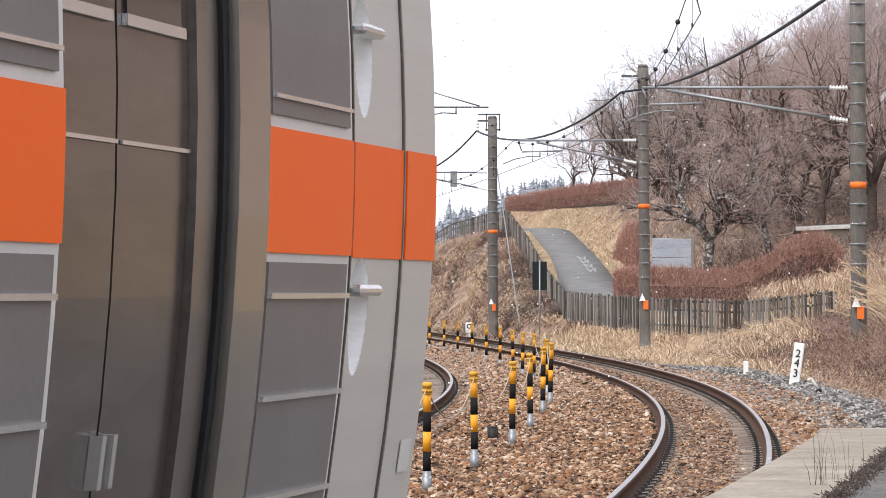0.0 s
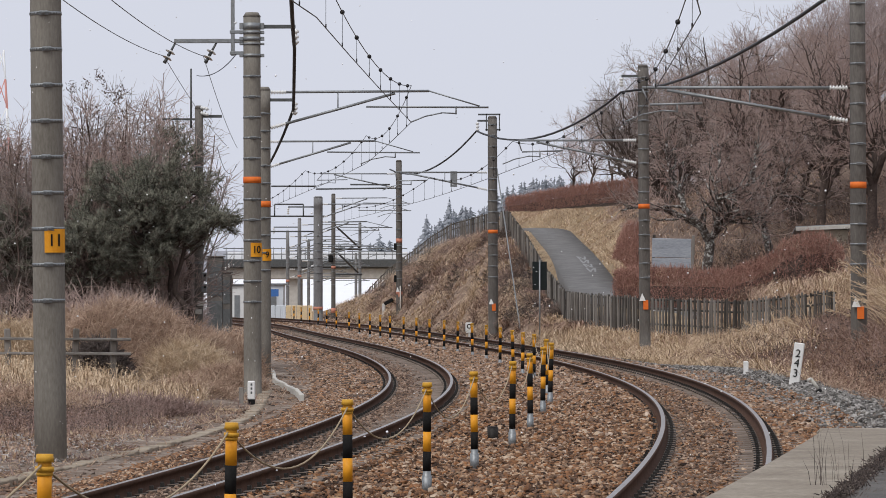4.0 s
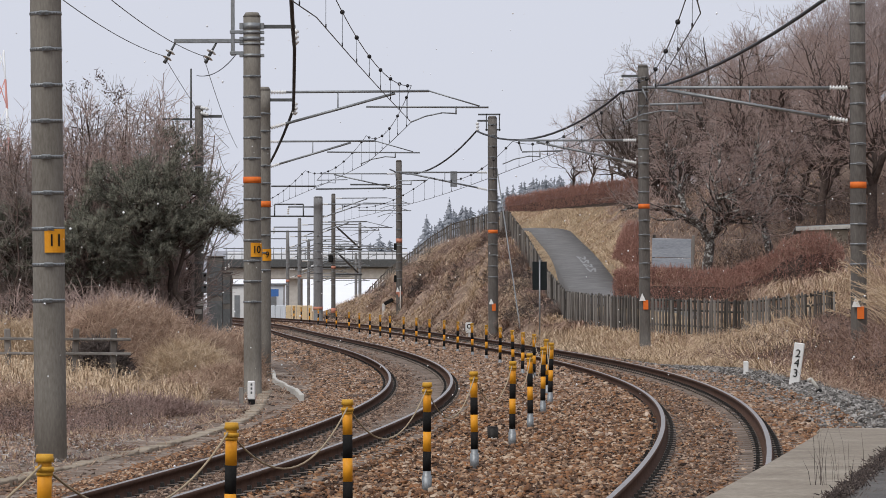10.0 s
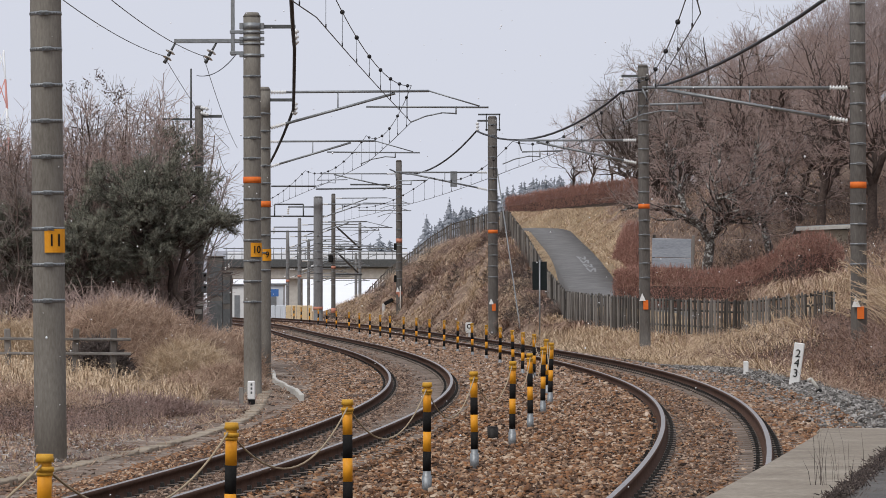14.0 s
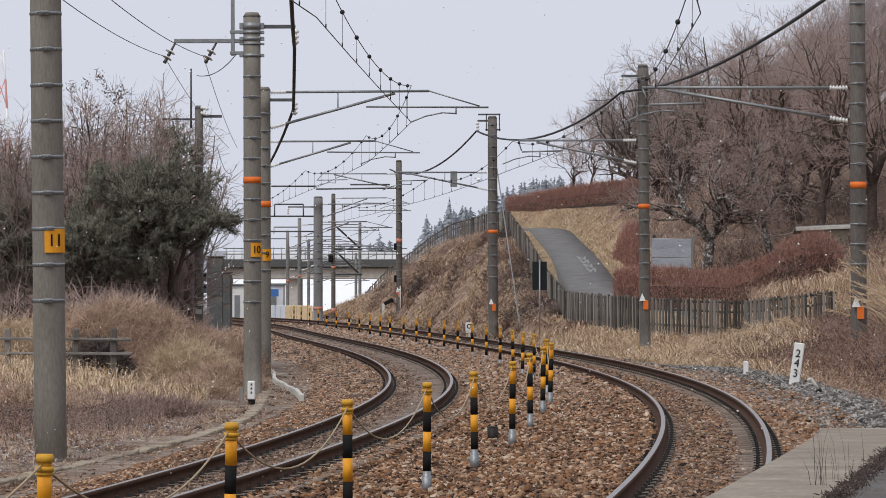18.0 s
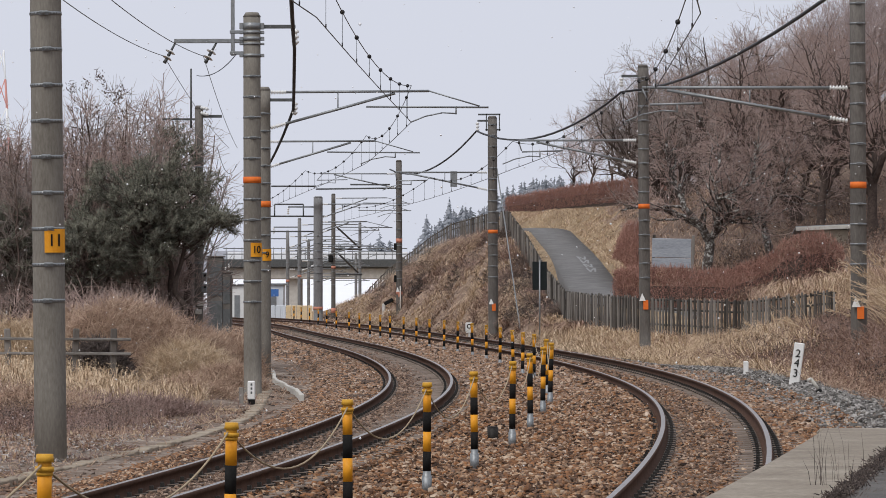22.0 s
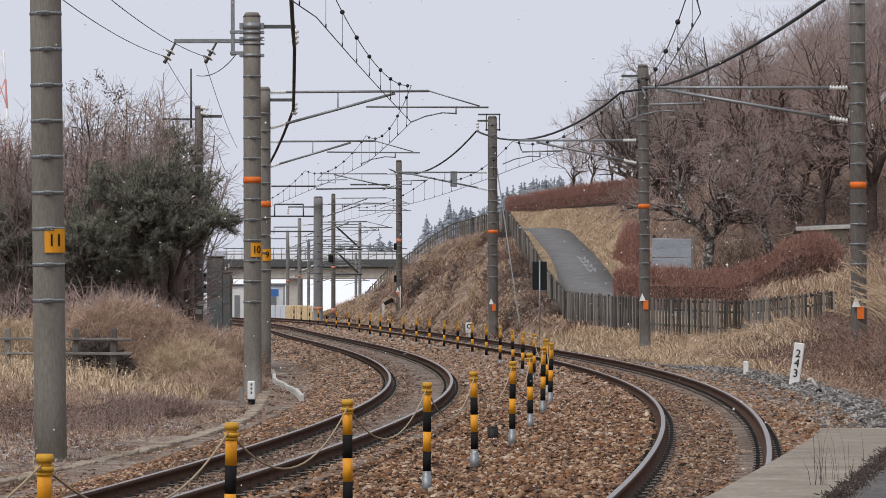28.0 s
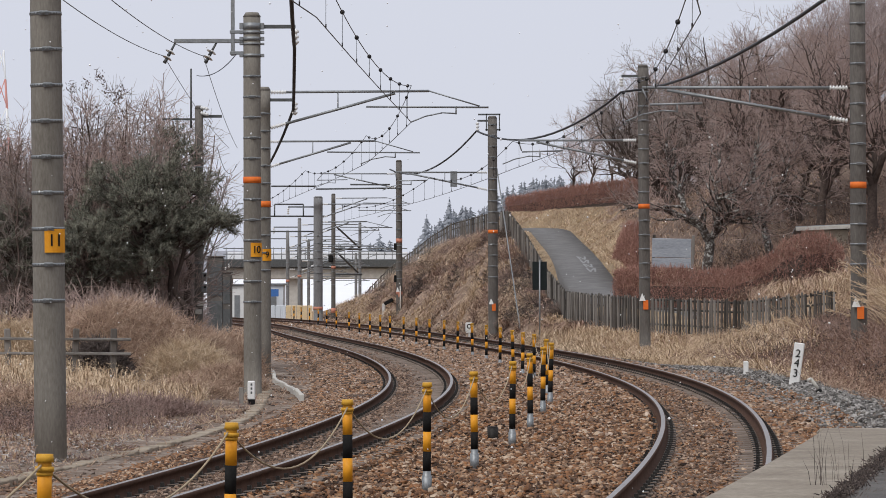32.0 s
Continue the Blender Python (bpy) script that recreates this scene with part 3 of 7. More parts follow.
def pole(x, y, z0, height, dia, lean, label, bands=9, marks=(), plate="", tag=0.0, plate_z=2.4, cap=True, straps=(2.2, 0.4), skin="concrete", mark="orange"):
    root = thing("catenary_pole", label, "pole", "catenary poles along the line", at=pose(x, y, z0, 0, lean, 0))
    r0, r1 = dia / 2, dia / 2 - height / 800
    bm = B()
    n = 14
    for i in range(n):
        a, b = i / n, (i + 1) / n
        rod(bm, (0, 0, -0.4 + (height + 0.4) * a), (0, 0, -0.4 + (height + 0.4) * b), r0 + (r1 - r0) * a, r0 + (r1 - r0) * b, 24, caps=i in (0, n - 1))
    bmesh.ops.remove_doubles(bm, verts=bm.verts, dist=0.0005)
    part("shaft", bm, M[skin], root)
    if cap:
        bm = B()
        rod(bm, (0, 0, height - 0.01), (0, 0, height + 0.07), r1 + 0.008, r1 * 0.75, 20)
        part("cap", bm, M[skin], root)
    for i in range(bands):
        h = straps[0] + straps[1] * i
        if h > height - 0.1:
            break
        if any(abs(h - mh) < 0.1 for mh, _ in marks):
            continue
        me = band_mesh(r0 + (r1 - r0) * h / height)
        part("clamp_band", me, None, root, at=pose(0, 0, h, 0, 0, random.uniform(-8, 8)))
    for h, tall in marks:
        bm = B()
        r = r0 + (r1 - r0) * h / height + 0.006
        rod(bm, (0, 0, h - tall / 2), (0, 0, h + tall / 2), r, sides=24)
        part("marking_band", bm, M[mark], root, "orange marking band")
    if plate:
        r = r0 + 0.012
        bm = B()
        for k in range(6):
            a0, a1 = radians(-97 + 13.5 * k), radians(-97 + 13.5 * (k + 1))
            v = [bm.verts.new((math.cos(a) * q, math.sin(a) * q, plate_z + h)) for h in (-0.135, 0.135) for a, q in ((a0, r), (a1, r), (a1, r + 0.006), (a0, r + 0.006))]
            for f in ((0, 1, 5, 4), (2, 3, 7, 6), (1, 2, 6, 5), (3, 0, 4, 7), (4, 5, 6, 7), (3, 2, 1, 0)):
                bm.faces.new([v[j] for j in f])
        bmesh.ops.remove_doubles(bm, verts=bm.verts, dist=0.0008)
        p = part("number_plate", bm, M["yellow"], root, "yellow number plate")
        for k, ch in enumerate(plate):
            a = -74 + 25 * k if len(plate) > 1 else -62
            part("digit", text_mesh(ch, 0.2, M["black"]), None, p, at=pose(math.cos(radians(a)) * (r + 0.012), math.sin(radians(a)) * (r + 0.012), plate_z, 90, 0, a + 90))
    if tag:
        bm = B()
        box(bm, -0.05, -r0 - 0.03, tag - 0.14, 0.09, -r0 - 0.012, tag + 0.12, bevel=0.004)
        part("tag", bm, M[mark], root, "small orange tag")
        bm = B()
        v = [bm.verts.new(c) for yy in (-r0 - 0.05, -r0 - 0.03) for c in ((-0.16, yy, tag + 0.1), (0.02, yy, tag + 0.1), (-0.08, yy, tag + 0.32))]
        for f in ((0, 1, 2), (5, 4, 3), (0, 3, 4, 1), (1, 4, 5, 2), (2, 5, 3, 0)):
            bm.faces.new([v[j] for j in f])
        part("warning_triangle", bm, M["white"], root, "small white triangle plate")
    return root


def insulator(bm, a, b, r=0.055, sheds=6, slot=0):
    a, b = Vector(a), Vector(b)
    rod(bm, a, b, r * 0.45, sides=8, slot=slot)
    for i in range(sheds):
        c = a.lerp(b, (i + 0.5) / sheds)
        d = (b - a) / sheds * 0.24
        rod(bm, c - d, c + d, r, r * 0.72, 12, slot=slot)


def arm(parent, x_from, x_tip, z_top, z_low, z_reg, side, thick=0.03, reach_low=0.62, reg=(-1.45, 1.37), drop=0.62, swing=-1):
    """Hinged cantilever in its pole's space: top tube, strut, registration tube and steady arm; side: +1 reaches to +x."""
    s = side
    ln = x_tip - x_from
    top = part("cantilever_tube", rod(B(), (x_from + s * 0.42, 0, z_top), (x_tip, 0, z_top + 0.02), thick, sides=10), M["galv"], parent)
    bm = B()
    insulator(bm, (x_from + s * 0.06, 0, z_top), (x_from + s * 0.44, 0, z_top))
    part("insulator", bm, M["porcelain"], parent, "white ribbed insulator")
    join = (x_from + ln * reach_low, 0, z_top - 0.03)
    a = Vector((x_from, 0, z_low))
    d = (Vector(join) - a).normalized()
    part("strut_tube", rod(B(), a + d * 0.42, join, thick * 1.05, sides=10), M["galv"], parent)
    bm = B()
    insulator(bm, a + d * 0.06, a + d * 0.44)
    part("insulator", bm, M["porcelain"], parent, "white ribbed insulator")
    bm = B()
    q = a.lerp(Vector(join), 0.55)
    rod(bm, (q.x, 0, q.z), (q.x, 0, z_top), 0.016, sides=6)
    part("hanger_rod", bm, M["galv"], parent)
    part("registration_tube", rod(B(), (x_tip + s * reg[0], 0, z_reg + 0.02), (x_tip + s * reg[1], 0, z_reg), thick * 0.72, sides=8), M["galv"], parent)
    bm = B()
    rod(bm, (x_tip, 0, z_top + 0.02), (x_tip + s * reg[1] * 0.85, 0, z_reg + 0.03), thick * 0.55, sides=6)
    part("stay_rod", bm, M["galv"], parent)
    e = x_tip + s * drop
    w = -s * swing
    bm = B()
    rod(bm, (e, 0, z_reg + 0.03), (e, 0, z_reg - 0.16), 0.02, sides=6)
    pts = [Vector((e, 0, z_reg - 0.14)), Vector((e - w * 0.3, 0, z_reg - 0.12)), Vector((e - w * 0.7, 0, z_reg - 0.2)), Vector((e - w * 1.05, 0, z_reg - 0.34))]
    for p0, p1 in zip(pts, pts[1:]):
        rod(bm, p0, p1, 0.016, sides=6)
    part("steady_arm", bm, M["galv"], parent)
    return top


def bracket(parent, x0, x1, z, drop=0.35, name="feeder_bracket"):
    bm = B()
    box(bm, min(x0, x1), -0.035, z - 0.035, max(x0, x1), 0.035, z + 0.035, bevel=0.006)
    p = part(name, bm, M["galv_dark"], parent)
    if drop:
        bm = B()
        insulator(bm, (x1, 0, z - 0.05), (x1, 0, z - drop), 0.075, 3)
        part("insulator", bm, M["porcelain"], p, "white ribbed insulator")
    return p


# poles beside the left track
pole_11 = pole(-4.50, 48.4, -0.45, 8.2, 0.372, -0.72, "tall grey concrete pole with steel bands and yellow number plate", 17, plate="11", plate_z=2.585, straps=(1.90, 0.412))
pole_10 = pole(-3.62, 80.2, -0.45, 7.25, 0.343, -0.15, "grey concrete catenary pole with an orange band above a white post", 12, marks=[(4.13, 0.12)], plate="10", plate_z=2.8, straps=(1.81, 0.39))
pole_9 = pole(-4.12, 97, -0.15, 6.35, 0.33, -0.1, "grey concrete catenary pole carrying long cantilever arms", 10, marks=[(3.72, 0.14)], plate="9", plate_z=2.55)
arm(pole_9, 0.1, 3.81, 6.3, 5.46, 5.94, 1, reach_low=0.79)
pole_8 = pole(-5.47, 128, -0.2, 6.5, 0.33, 0, "grey concrete catenary pole standing behind another pole", 9)
arm(pole_8, 0.1, 3.4, 6.32, 5.52, 5.98, 1, reach_low=0.78)
bracket(pole_10, 0.1, 0.83, 7.05, 0.35)
bracket(pole_9, 0.1, 0.72, 6.12, 0.35)
# two-wire crossarm of the nearest banded pole
bm = B()
box(bm, -1.48, -0.04, 6.74, -0.15, 0.04, 6.82, bevel=0.008)
arm_l = part("crossarm", bm, M["galv"], pole_10)
for x in (-1.46, -0.68):
    bm = B()
    a, b = Vector((x, 0, 6.74)), Vector((x - 0.2, -0.1, 6.36))
    rod(bm, a, a.lerp(b, 0.4), 0.02, 0.024, sides=10)
    rod(bm, a.lerp(b, 0.4), a.lerp(b, 0.62), 0.03, 0.034, sides=10)
    rod(bm, a.lerp(b, 0.62), b, 0.026, 0.038, sides=10)
    link = part("strain_clamp", bm, M["galv_dark"], arm_l, "dark strain clamp")
    for t in (0.42, 0.72):
        bm = B()
        d = (b - a).normalized() * 0.018
        rod(bm, a.lerp(b, t) - d, a.lerp(b, t) + d, 0.03, 0.1, sides=16)
        part("insulator", bm, M["porcelain"], link, "white disc insulator")
bm = B()
box(bm, -0.4, -0.05, 6.5, -0.33, 0.05, 7.7, bevel=0.008)
for z in (6.55, 6.95):
    box(bm, -0.42, -0.06, z - 0.03, 0.1, 0.06, z + 0.03, bevel=0.008)
part("upright_channel", bm, M["galv"], pole_10)
for z, h in ((7.06, 0.06), (6.94, 0.03), (6.82, 0.035), (6.72, 0.02), (6.5, 0.03)):
    bm = rod(B(), (0, 0, z - h), (0, 0, z + h), 0.176, sides=20)
    for x in (-0.2, 0.2):
        box(bm, x - 0.035, -0.07, z - h, x + 0.035, 0.07, z + h, bevel=0.006)
    part("clamp_collar", bm, M["galv"], pole_10)

# poles beside the right track
pole_a = pole(8.29, 84, -0.1, 7.6, 0.328, -0.2, "grey concrete catenary pole with orange band in the dry brush", 15, marks=[(3.78, 0.13)], tag=1.25, skin="concrete_dark")
arm(pole_a, -0.14, -4.3, 5.72, 5.05, 5.4, -1, 0.032, 0.88, reg=(-1.2, -0.15), drop=-0.7, swing=1)
pole_b = pole(5.66, 118, -0.25, 8.1, 0.315, -0.45, "grey concrete catenary pole with orange band before the picket fence", 15, marks=[(4.2, 0.13)], tag=1.45, skin="concrete_dark")
arm(pole_b, -0.14, -3.5, 6.05, 5.4, 5.75, -1, 0.03, 0.85, reg=(-1.2, -0.1), drop=-0.6, swing=1)
bracket(pole_b, -0.1, -0.6, 7.85, 0.3)
pole_c = pole(1.85, 155, -0.1, 8.05, 0.36, -0.25, "grey concrete catenary pole with orange bands below the mound", 15, marks=[(3.87, 0.13)], tag=1.1, skin="concrete_dark")
arm(pole_c, -0.14, -3.6, 6.05, 5.4, 5.75, -1, 0.03, 0.85, reg=(-1.2, -0.1), drop=-0.6, swing=1)
bracket(pole_c, -0.1, -0.55, 7.95, 0.4)
bm = B()
for a, b in (((-0.5, 8.18), (0.28, 8.18)), ((0.26, 8.18), (0.26, 7.6)), ((-0.22, 8.18), (-0.22, 7.6)), ((-0.24, 7.62), (0.28, 7.62))):
    box(bm, min(a[0], b[0]) - 0.02, -0.05, min(a[1], b[1]) - 0.03, max(a[0], b[0]) + 0.02, 0.05, max(a[1], b[1]) + 0.03, bevel=0.006)
part("top_frame", bm, M["galv_dark"], pole_c)
pole_d = pole(-2.12, 205, 0.0, 7.9, 0.31, -0.2, "slender grey catenary pole at the foot of the mound", 12, marks=[(4.05, 0.2), (1.5, 0.14)], tag=1.46, skin="concrete_dark", mark="orange_far")
arm(pole_d, -0.14, -3.7, 7.3, 6.6, 7.0, -1, 0.03, 0.85, reg=(-1.2, 0.3), drop=-0.6, swing=1)

part("conduit", rod(B(), (0.06, -0.19, -0.1), (0.05, -0.19, 1.85), 0.03, sides=8), M["pale"], pole_d, "pale cable conduit")
bm = B()
box(bm, -0.24, -0.1, -0.09, 0.24, 0.1, 0.09, bevel=0.02, turn=pose(-0.52, -0.2, 1.08, 0, -28, 0))
rod(bm, (-0.4, -0.15, 1.1), (-0.1, -0.1, 0.95), 0.025, sides=6)
part("lamp_box", bm, M["black"], pole_d, "black tilted lamp box")
for z in (3.75, 2.2):
    bm = B()
    box(bm, -0.26, -0.12, z - 0.17, -0.13, 0.05, z + 0.17, bevel=0.015)
    part("junction_box", bm, M["black"], pole_d, "black junction box")

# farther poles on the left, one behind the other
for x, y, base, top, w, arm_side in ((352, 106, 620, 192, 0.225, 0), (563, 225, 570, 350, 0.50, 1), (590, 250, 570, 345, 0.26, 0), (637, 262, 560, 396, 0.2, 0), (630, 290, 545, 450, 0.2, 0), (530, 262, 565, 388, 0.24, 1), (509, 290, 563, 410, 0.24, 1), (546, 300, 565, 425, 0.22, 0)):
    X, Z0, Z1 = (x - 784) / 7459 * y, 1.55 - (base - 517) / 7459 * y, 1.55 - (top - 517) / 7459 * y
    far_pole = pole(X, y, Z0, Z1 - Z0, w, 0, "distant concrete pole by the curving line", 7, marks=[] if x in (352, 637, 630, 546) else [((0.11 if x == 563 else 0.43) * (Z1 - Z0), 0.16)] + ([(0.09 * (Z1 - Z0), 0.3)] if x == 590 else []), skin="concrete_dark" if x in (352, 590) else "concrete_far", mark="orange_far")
    h = Z1 - Z0
    if arm_side:
        arm(far_pole, 0.1, 3.6, h - 0.35, h - 1.1, h - 0.7, 1)
    if x in (509, 530, 546, 563):
        for dz, ln in ((1.3, 2.6), (2.6, 3.0)):
            arm(far_pole, 0.1, ln, h - dz, h - dz - 0.6, h - dz - 0.3, 1, 0.035)
        bracket(far_pole, -0.1, -1.6, h - 0.5, 0.4)
    if x == 590:
        arm(far_pole, 0.1, 3.2, h - 0.2, h - 0.9, h - 0.5, 1, 0.03)
        bm = B()
        box(bm, -0.3, -0.25, h * 0.47, -0.02, 0.1, h * 0.47 + 0.42, bevel=0.05)
        part("signal_head", bm, M["black"], far_pole, "black signal head")
    if x == 352:
        # two lamp boxes and small plates low on the pole
        for py in (490, 510):
            bm = B()
            zz = 1.55 - (py - 517) / 7459 * y - Z0
            box(bm, 0.07, -0.16, zz - 0.11, 0.21, 0.0, zz + 0.11, bevel=0.02)
            lamp_box = part("lamp_box", bm, M["galv"], far_pole, "pale grey lamp box")
            part("lens", rod(B(), (0.165, -0.19, zz + 0.03), (0.165, -0.16, zz + 0.03), 0.032, sides=14), M["black"], lamp_box, "dark round lens")
        for py, dx in ((537, 0.04), (552, 0.0)):
            bm = B()
            zz = 1.55 - (py - 517) / 7459 * y - Z0
            box(bm, dx - 0.08, -0.15, zz - 0.06, dx + 0.08, -0.135, zz + 0.06, bevel=0.004)
            part("plate", bm, M["pale"], far_pole, "small pale plate")
        bracket(far_pole, 0.1, 0.58, h - 0.2, 0)
        bm = B()
        box(bm, -0.93, -0.035, h - 0.3, -0.08, 0.035, h - 0.25)
        rod(bm, (-0.2, 0, h - 0.5), (-0.2, 0, h + 1.0), 0.024, sides=8)
        part("crossarm", bm, M["galv_dark"], far_pole)
        for dx, dz in ((0.05, 0.02), (0.05, -0.12)):
            bm = B()
            insulator(bm, (dx, -0.12, h + dz), (dx + 0.2, -0.2, h + dz - 0.05), 0.05, 3)
            part("insulator", bm, M["porcelain"], far_pole, "white ribbed insulator")


# ---- overhead wires ----
def wire(name, pts, r, material, label, category="wire"):
    return solid(name, line_tube(name, pts, r, 6, material), None, label, category, "overhead wires")


def catenary(line_x, supports, z_contact, system, label):
    """Contact wire in straight chords, messenger sagging above it, droppers with round clamps."""
    root = thing("catenary", label, "overhead line", "overhead wires")
    for (ya, sa), (yb, sb) in zip(supports, supports[1:]):
        a = (sa if line_x is None else float(line_x(ya)) + sa, ya, z_contact)
        b = (sb if line_x is None else float(line_x(yb)) + sb, yb, z_contact)
        part("contact_wire", line_tube("contact_wire", sag(a, b, 0.03, 10), 0.0085, 6, M["wire"]), None, root)
        am, bm_ = (a[0], ya, a[2] + system), (b[0], yb, b[2] + system)
        mess = sag(am, bm_, 0.5, 24)
        part("messenger_wire", line_tube("messenger_wire", mess, 0.0085, 6, M["wire"]), None, root)
        n = max(int((yb - ya) / 4.6), 2)
        for i in range(n):
            t = (i + 0.5) / n
            k = t * (len(mess) - 1)
            j = min(int(k), len(mess) - 2)
            m0 = mess[j] + (mess[j + 1] - mess[j]) * (k - j)
            c0 = np.array(a) + (np.array(b) - np.array(a)) * t
            bm = B()
            rod(bm, m0, c0, 0.004, sides=4)
            bmesh.ops.create_icosphere(bm, subdivisions=2, radius=0.04, matrix=Matrix.Translation(m0))
            box(bm, c0[0] - 0.01, c0[1] - 0.03, c0[2] - 0.01, c0[0] + 0.01, c0[1] + 0.03, c0[2] + 0.05)
            part("dropper", bm, M["cable"], root)
    return root


catenary(None, [(24, -4.0), (60, -1.8), (97, -0.73), (128, -2.33), (165, float(xl(165)) + 0.2), (225, float(xl(225)))], 5.46, 0.84, "contact and messenger wires with dropper clamps over the valley track")
catenary(None, [(24, 1.0), (52, 3.18), (84, 3.84), (118, 1.95), (155, float(xr(155)) + 0.3), (205, float(xr(205)) + 0.3)], 4.99, 0.78, "contact and messenger wires with dropper clamps over the platform track")

wire("feeder_cable", np.vstack([sag((6.88, 56.0, 6.86), (5.55, 117.0, 7.18), 0.5), sag((5.55, 117.0, 7.18), (5.00, 118.0, 7.15), 0.0, 3)[1:], sag((5.00, 118.0, 7.15), (1.23, 155.0, 7.47), 0.75)[1:], sag((1.23, 155.0, 7.47), (-2.58, 205.0, 7.51), 0.75)[1:]]), 0.034, M["cable"], "thick black feeder cable slung between pole tops")
wire("feeder_cable", np.vstack([sag((-1.79, 48.0, 6.55), (-2.82, 80.0, 6.18), 0.35), sag((-2.82, 80.0, 6.18), (-3.45, 97.0, 5.74), 0.3)[1:], sag((-3.45, 97.0, 5.74), (-6.64, 140.0, 5.06), 0.5)[1:]]), 0.034, M["cable"], "thick black feeder cable hung from pole brackets")
for a, m, b in (((-5.05, 52.0, 5.43), (-5.30, 80.0, 6.03), (-6.50, 128.0, 5.93)), ((-4.42, 52.0, 5.43), (-4.55, 80.0, 6.03), (-6.25, 128.0, 5.93))):
    wire("power_line", np.vstack([sag(a, m, 0.12), sag(m, b, 0.15)[1:]]), 0.0065, M["wire"], "thin power line on strain insulators")
for x0, z0, x1, z1, d, drop in ((385, 262, 417, 290, 128.0, 0.5), (418, 96, 345, 131, 80.0, 0.14), (386, 283, 366, 300, 128.0, 0.35)):
    wire("jumper_wire", sag(((x0 - 784) / 7459 * d, d, 1.55 + (517 - z0) / 7459 * d), ((x1 - 784) / 7459 * d, d + 0.6, 1.55 + (517 - z1) / 7459 * d), drop), 0.008, M["cable"], "slack jumper wire hanging at a pole top", "wire")
wire("guy_wire", np.array([(1.99, 155.0, 6.06), (2.75, 150.0, 0.22)]), 0.022, M["galv"], "pale guy wire staying a pole", "guy wire")
for y0, y1, z0, z1, x0, x1 in ((205, 255, 300, 440, 707, 590),):
    wire("pull_off_wire", sag(((x0 - 784) / 7459 * y0, y0, 1.55 + (517 - z0 - 60) / 7459 * y0), ((x1 - 784) / 7459 * y1, y1, 1.55 + (517 - z1) / 7459 * y1), 0.6), 0.009, M["wire"], "thin overhead wire crossing towards the distance")


# ---- yellow and black marker posts with rope between the tracks ----
def post_mesh(parent):
    for i in range(5):
        bm = B()
        z0, z1 = 0.17 * i, 0.17 * (i + 1)
        rod(bm, (0, 0, z0), (0, 0, z1), 0.036, sides=14)
        if i == 0:
            part("sleeve", rod(bm, (0, 0, -0.06), (0, 0, 0.13), 0.043, sides=14), M["galv"], parent, "grey ground sleeve")
        else:
            part("stripe", bm, M["black"] if i in (1, 3) else M["yellow"], parent, "black stripe" if i in (1, 3) else "yellow stripe")
    bm = B()
    rod(bm, (0, 0, 0.85), (0, 0, 0.875), 0.046, sides=14)
    rod(bm, (0, 0, 0.83), (0, 0, 0.85), 0.04, sides=14)
    rod(bm, (0, 0, 0.895), (0, 0, 0.935), 0.046, 0.04, 14)
    rod(bm, (0, 0, 0.87), (0, 0, 0.9), 0.034, sides=14)
    part("cap", bm, M["cap"], parent, "worn yellow cap with a rope groove")


POSTS = [(-2.86, 14.8), (-1.93, 20.3), (-1.28, 25.2), (-0.69, 30.6), (-0.14, 36.4), (0.31, 41.4), (0.78, 47.6), (1.11, 53.6), (1.42, 60), (1.65, 65), (1.73, 70), (1.81, 84), (1.66, 88), (1.55, 93), (1.35, 100), (1.10, 107), (0.79, 113), (0.41, 119), (0.03, 124), (-0.42, 130), (-0.86, 136), (-1.33, 142), (-1.85, 148), (-2.29, 154), (-2.77, 160), (-3.33, 168), (-3.92, 176), (-4.71, 186), (-5.39, 195), (-6.10, 206), (-6.87, 217), (-7.71, 229), (-8.56, 242), (-9.47, 255)]
first = None
spots = []
for x, y in POSTS:
    z = -0.165 if y < 71 else float(bed_z(np.array(x), np.array(float(y)))) - 0.03
    m = pose(x, y, z, random.uniform(-1, 1), random.uniform(-1.5, 1.5), random.uniform(0, 360))
    if first is None:
        first = thing("marker_post", "yellow and black striped marker post standing in ballast", "marker post", "marker posts between the tracks", at=m)
        post_mesh(first)
    else:
        copy_thing(first, m)
    spots.append((x, y, z + 0.885))
for a, b in zip(spots, spots[1:]):
    if b[1] - a[1] < 16:
        solid("rope", line_tube("rope", sag(a, b, 0.33 if a[1] < 80 else 0.2, 18), 0.0065, 6, M["rope"]), None, "slack hemp rope slung between marker posts", "rope", "ropes between marker posts")

# small dark box in the ballast
bm = B()
rod(bm, (0, 0, -0.05), (0, 0, 0.165), 0.06, 0.066, 14)
rod(bm, (0, 0, 0.165), (0, 0, 0.175), 0.055, sides=14)
solid("marker_stub", bm, M["black_iron"], "short dark stub in rusty ballast", "stub", at=pose(0.583, 49.4, -0.2))


# ---- lane, fences, signs on the right ----
def ribbon(name, y, xa, xb, z, material, label, category):
    n = len(y)
    v = np.concatenate([np.c_[xa, y, z], np.c_[(xa + xb) / 2, y, z + 0.03], np.c_[xb, y, z], np.c_[xb, y, z - 0.5], np.c_[xa, y, z - 0.9]])
    i = np.arange(n - 1)
    f = [np.stack([a * n + i, b * n + i, b * n + i + 1, a * n + i + 1], 1) for a, b in ((0, 1), (1, 2), (2, 3), (4, 0))]
    return solid(name, mesh_of(name, v, np.concatenate(f), material, None, True), None, label, category, kind="structure")


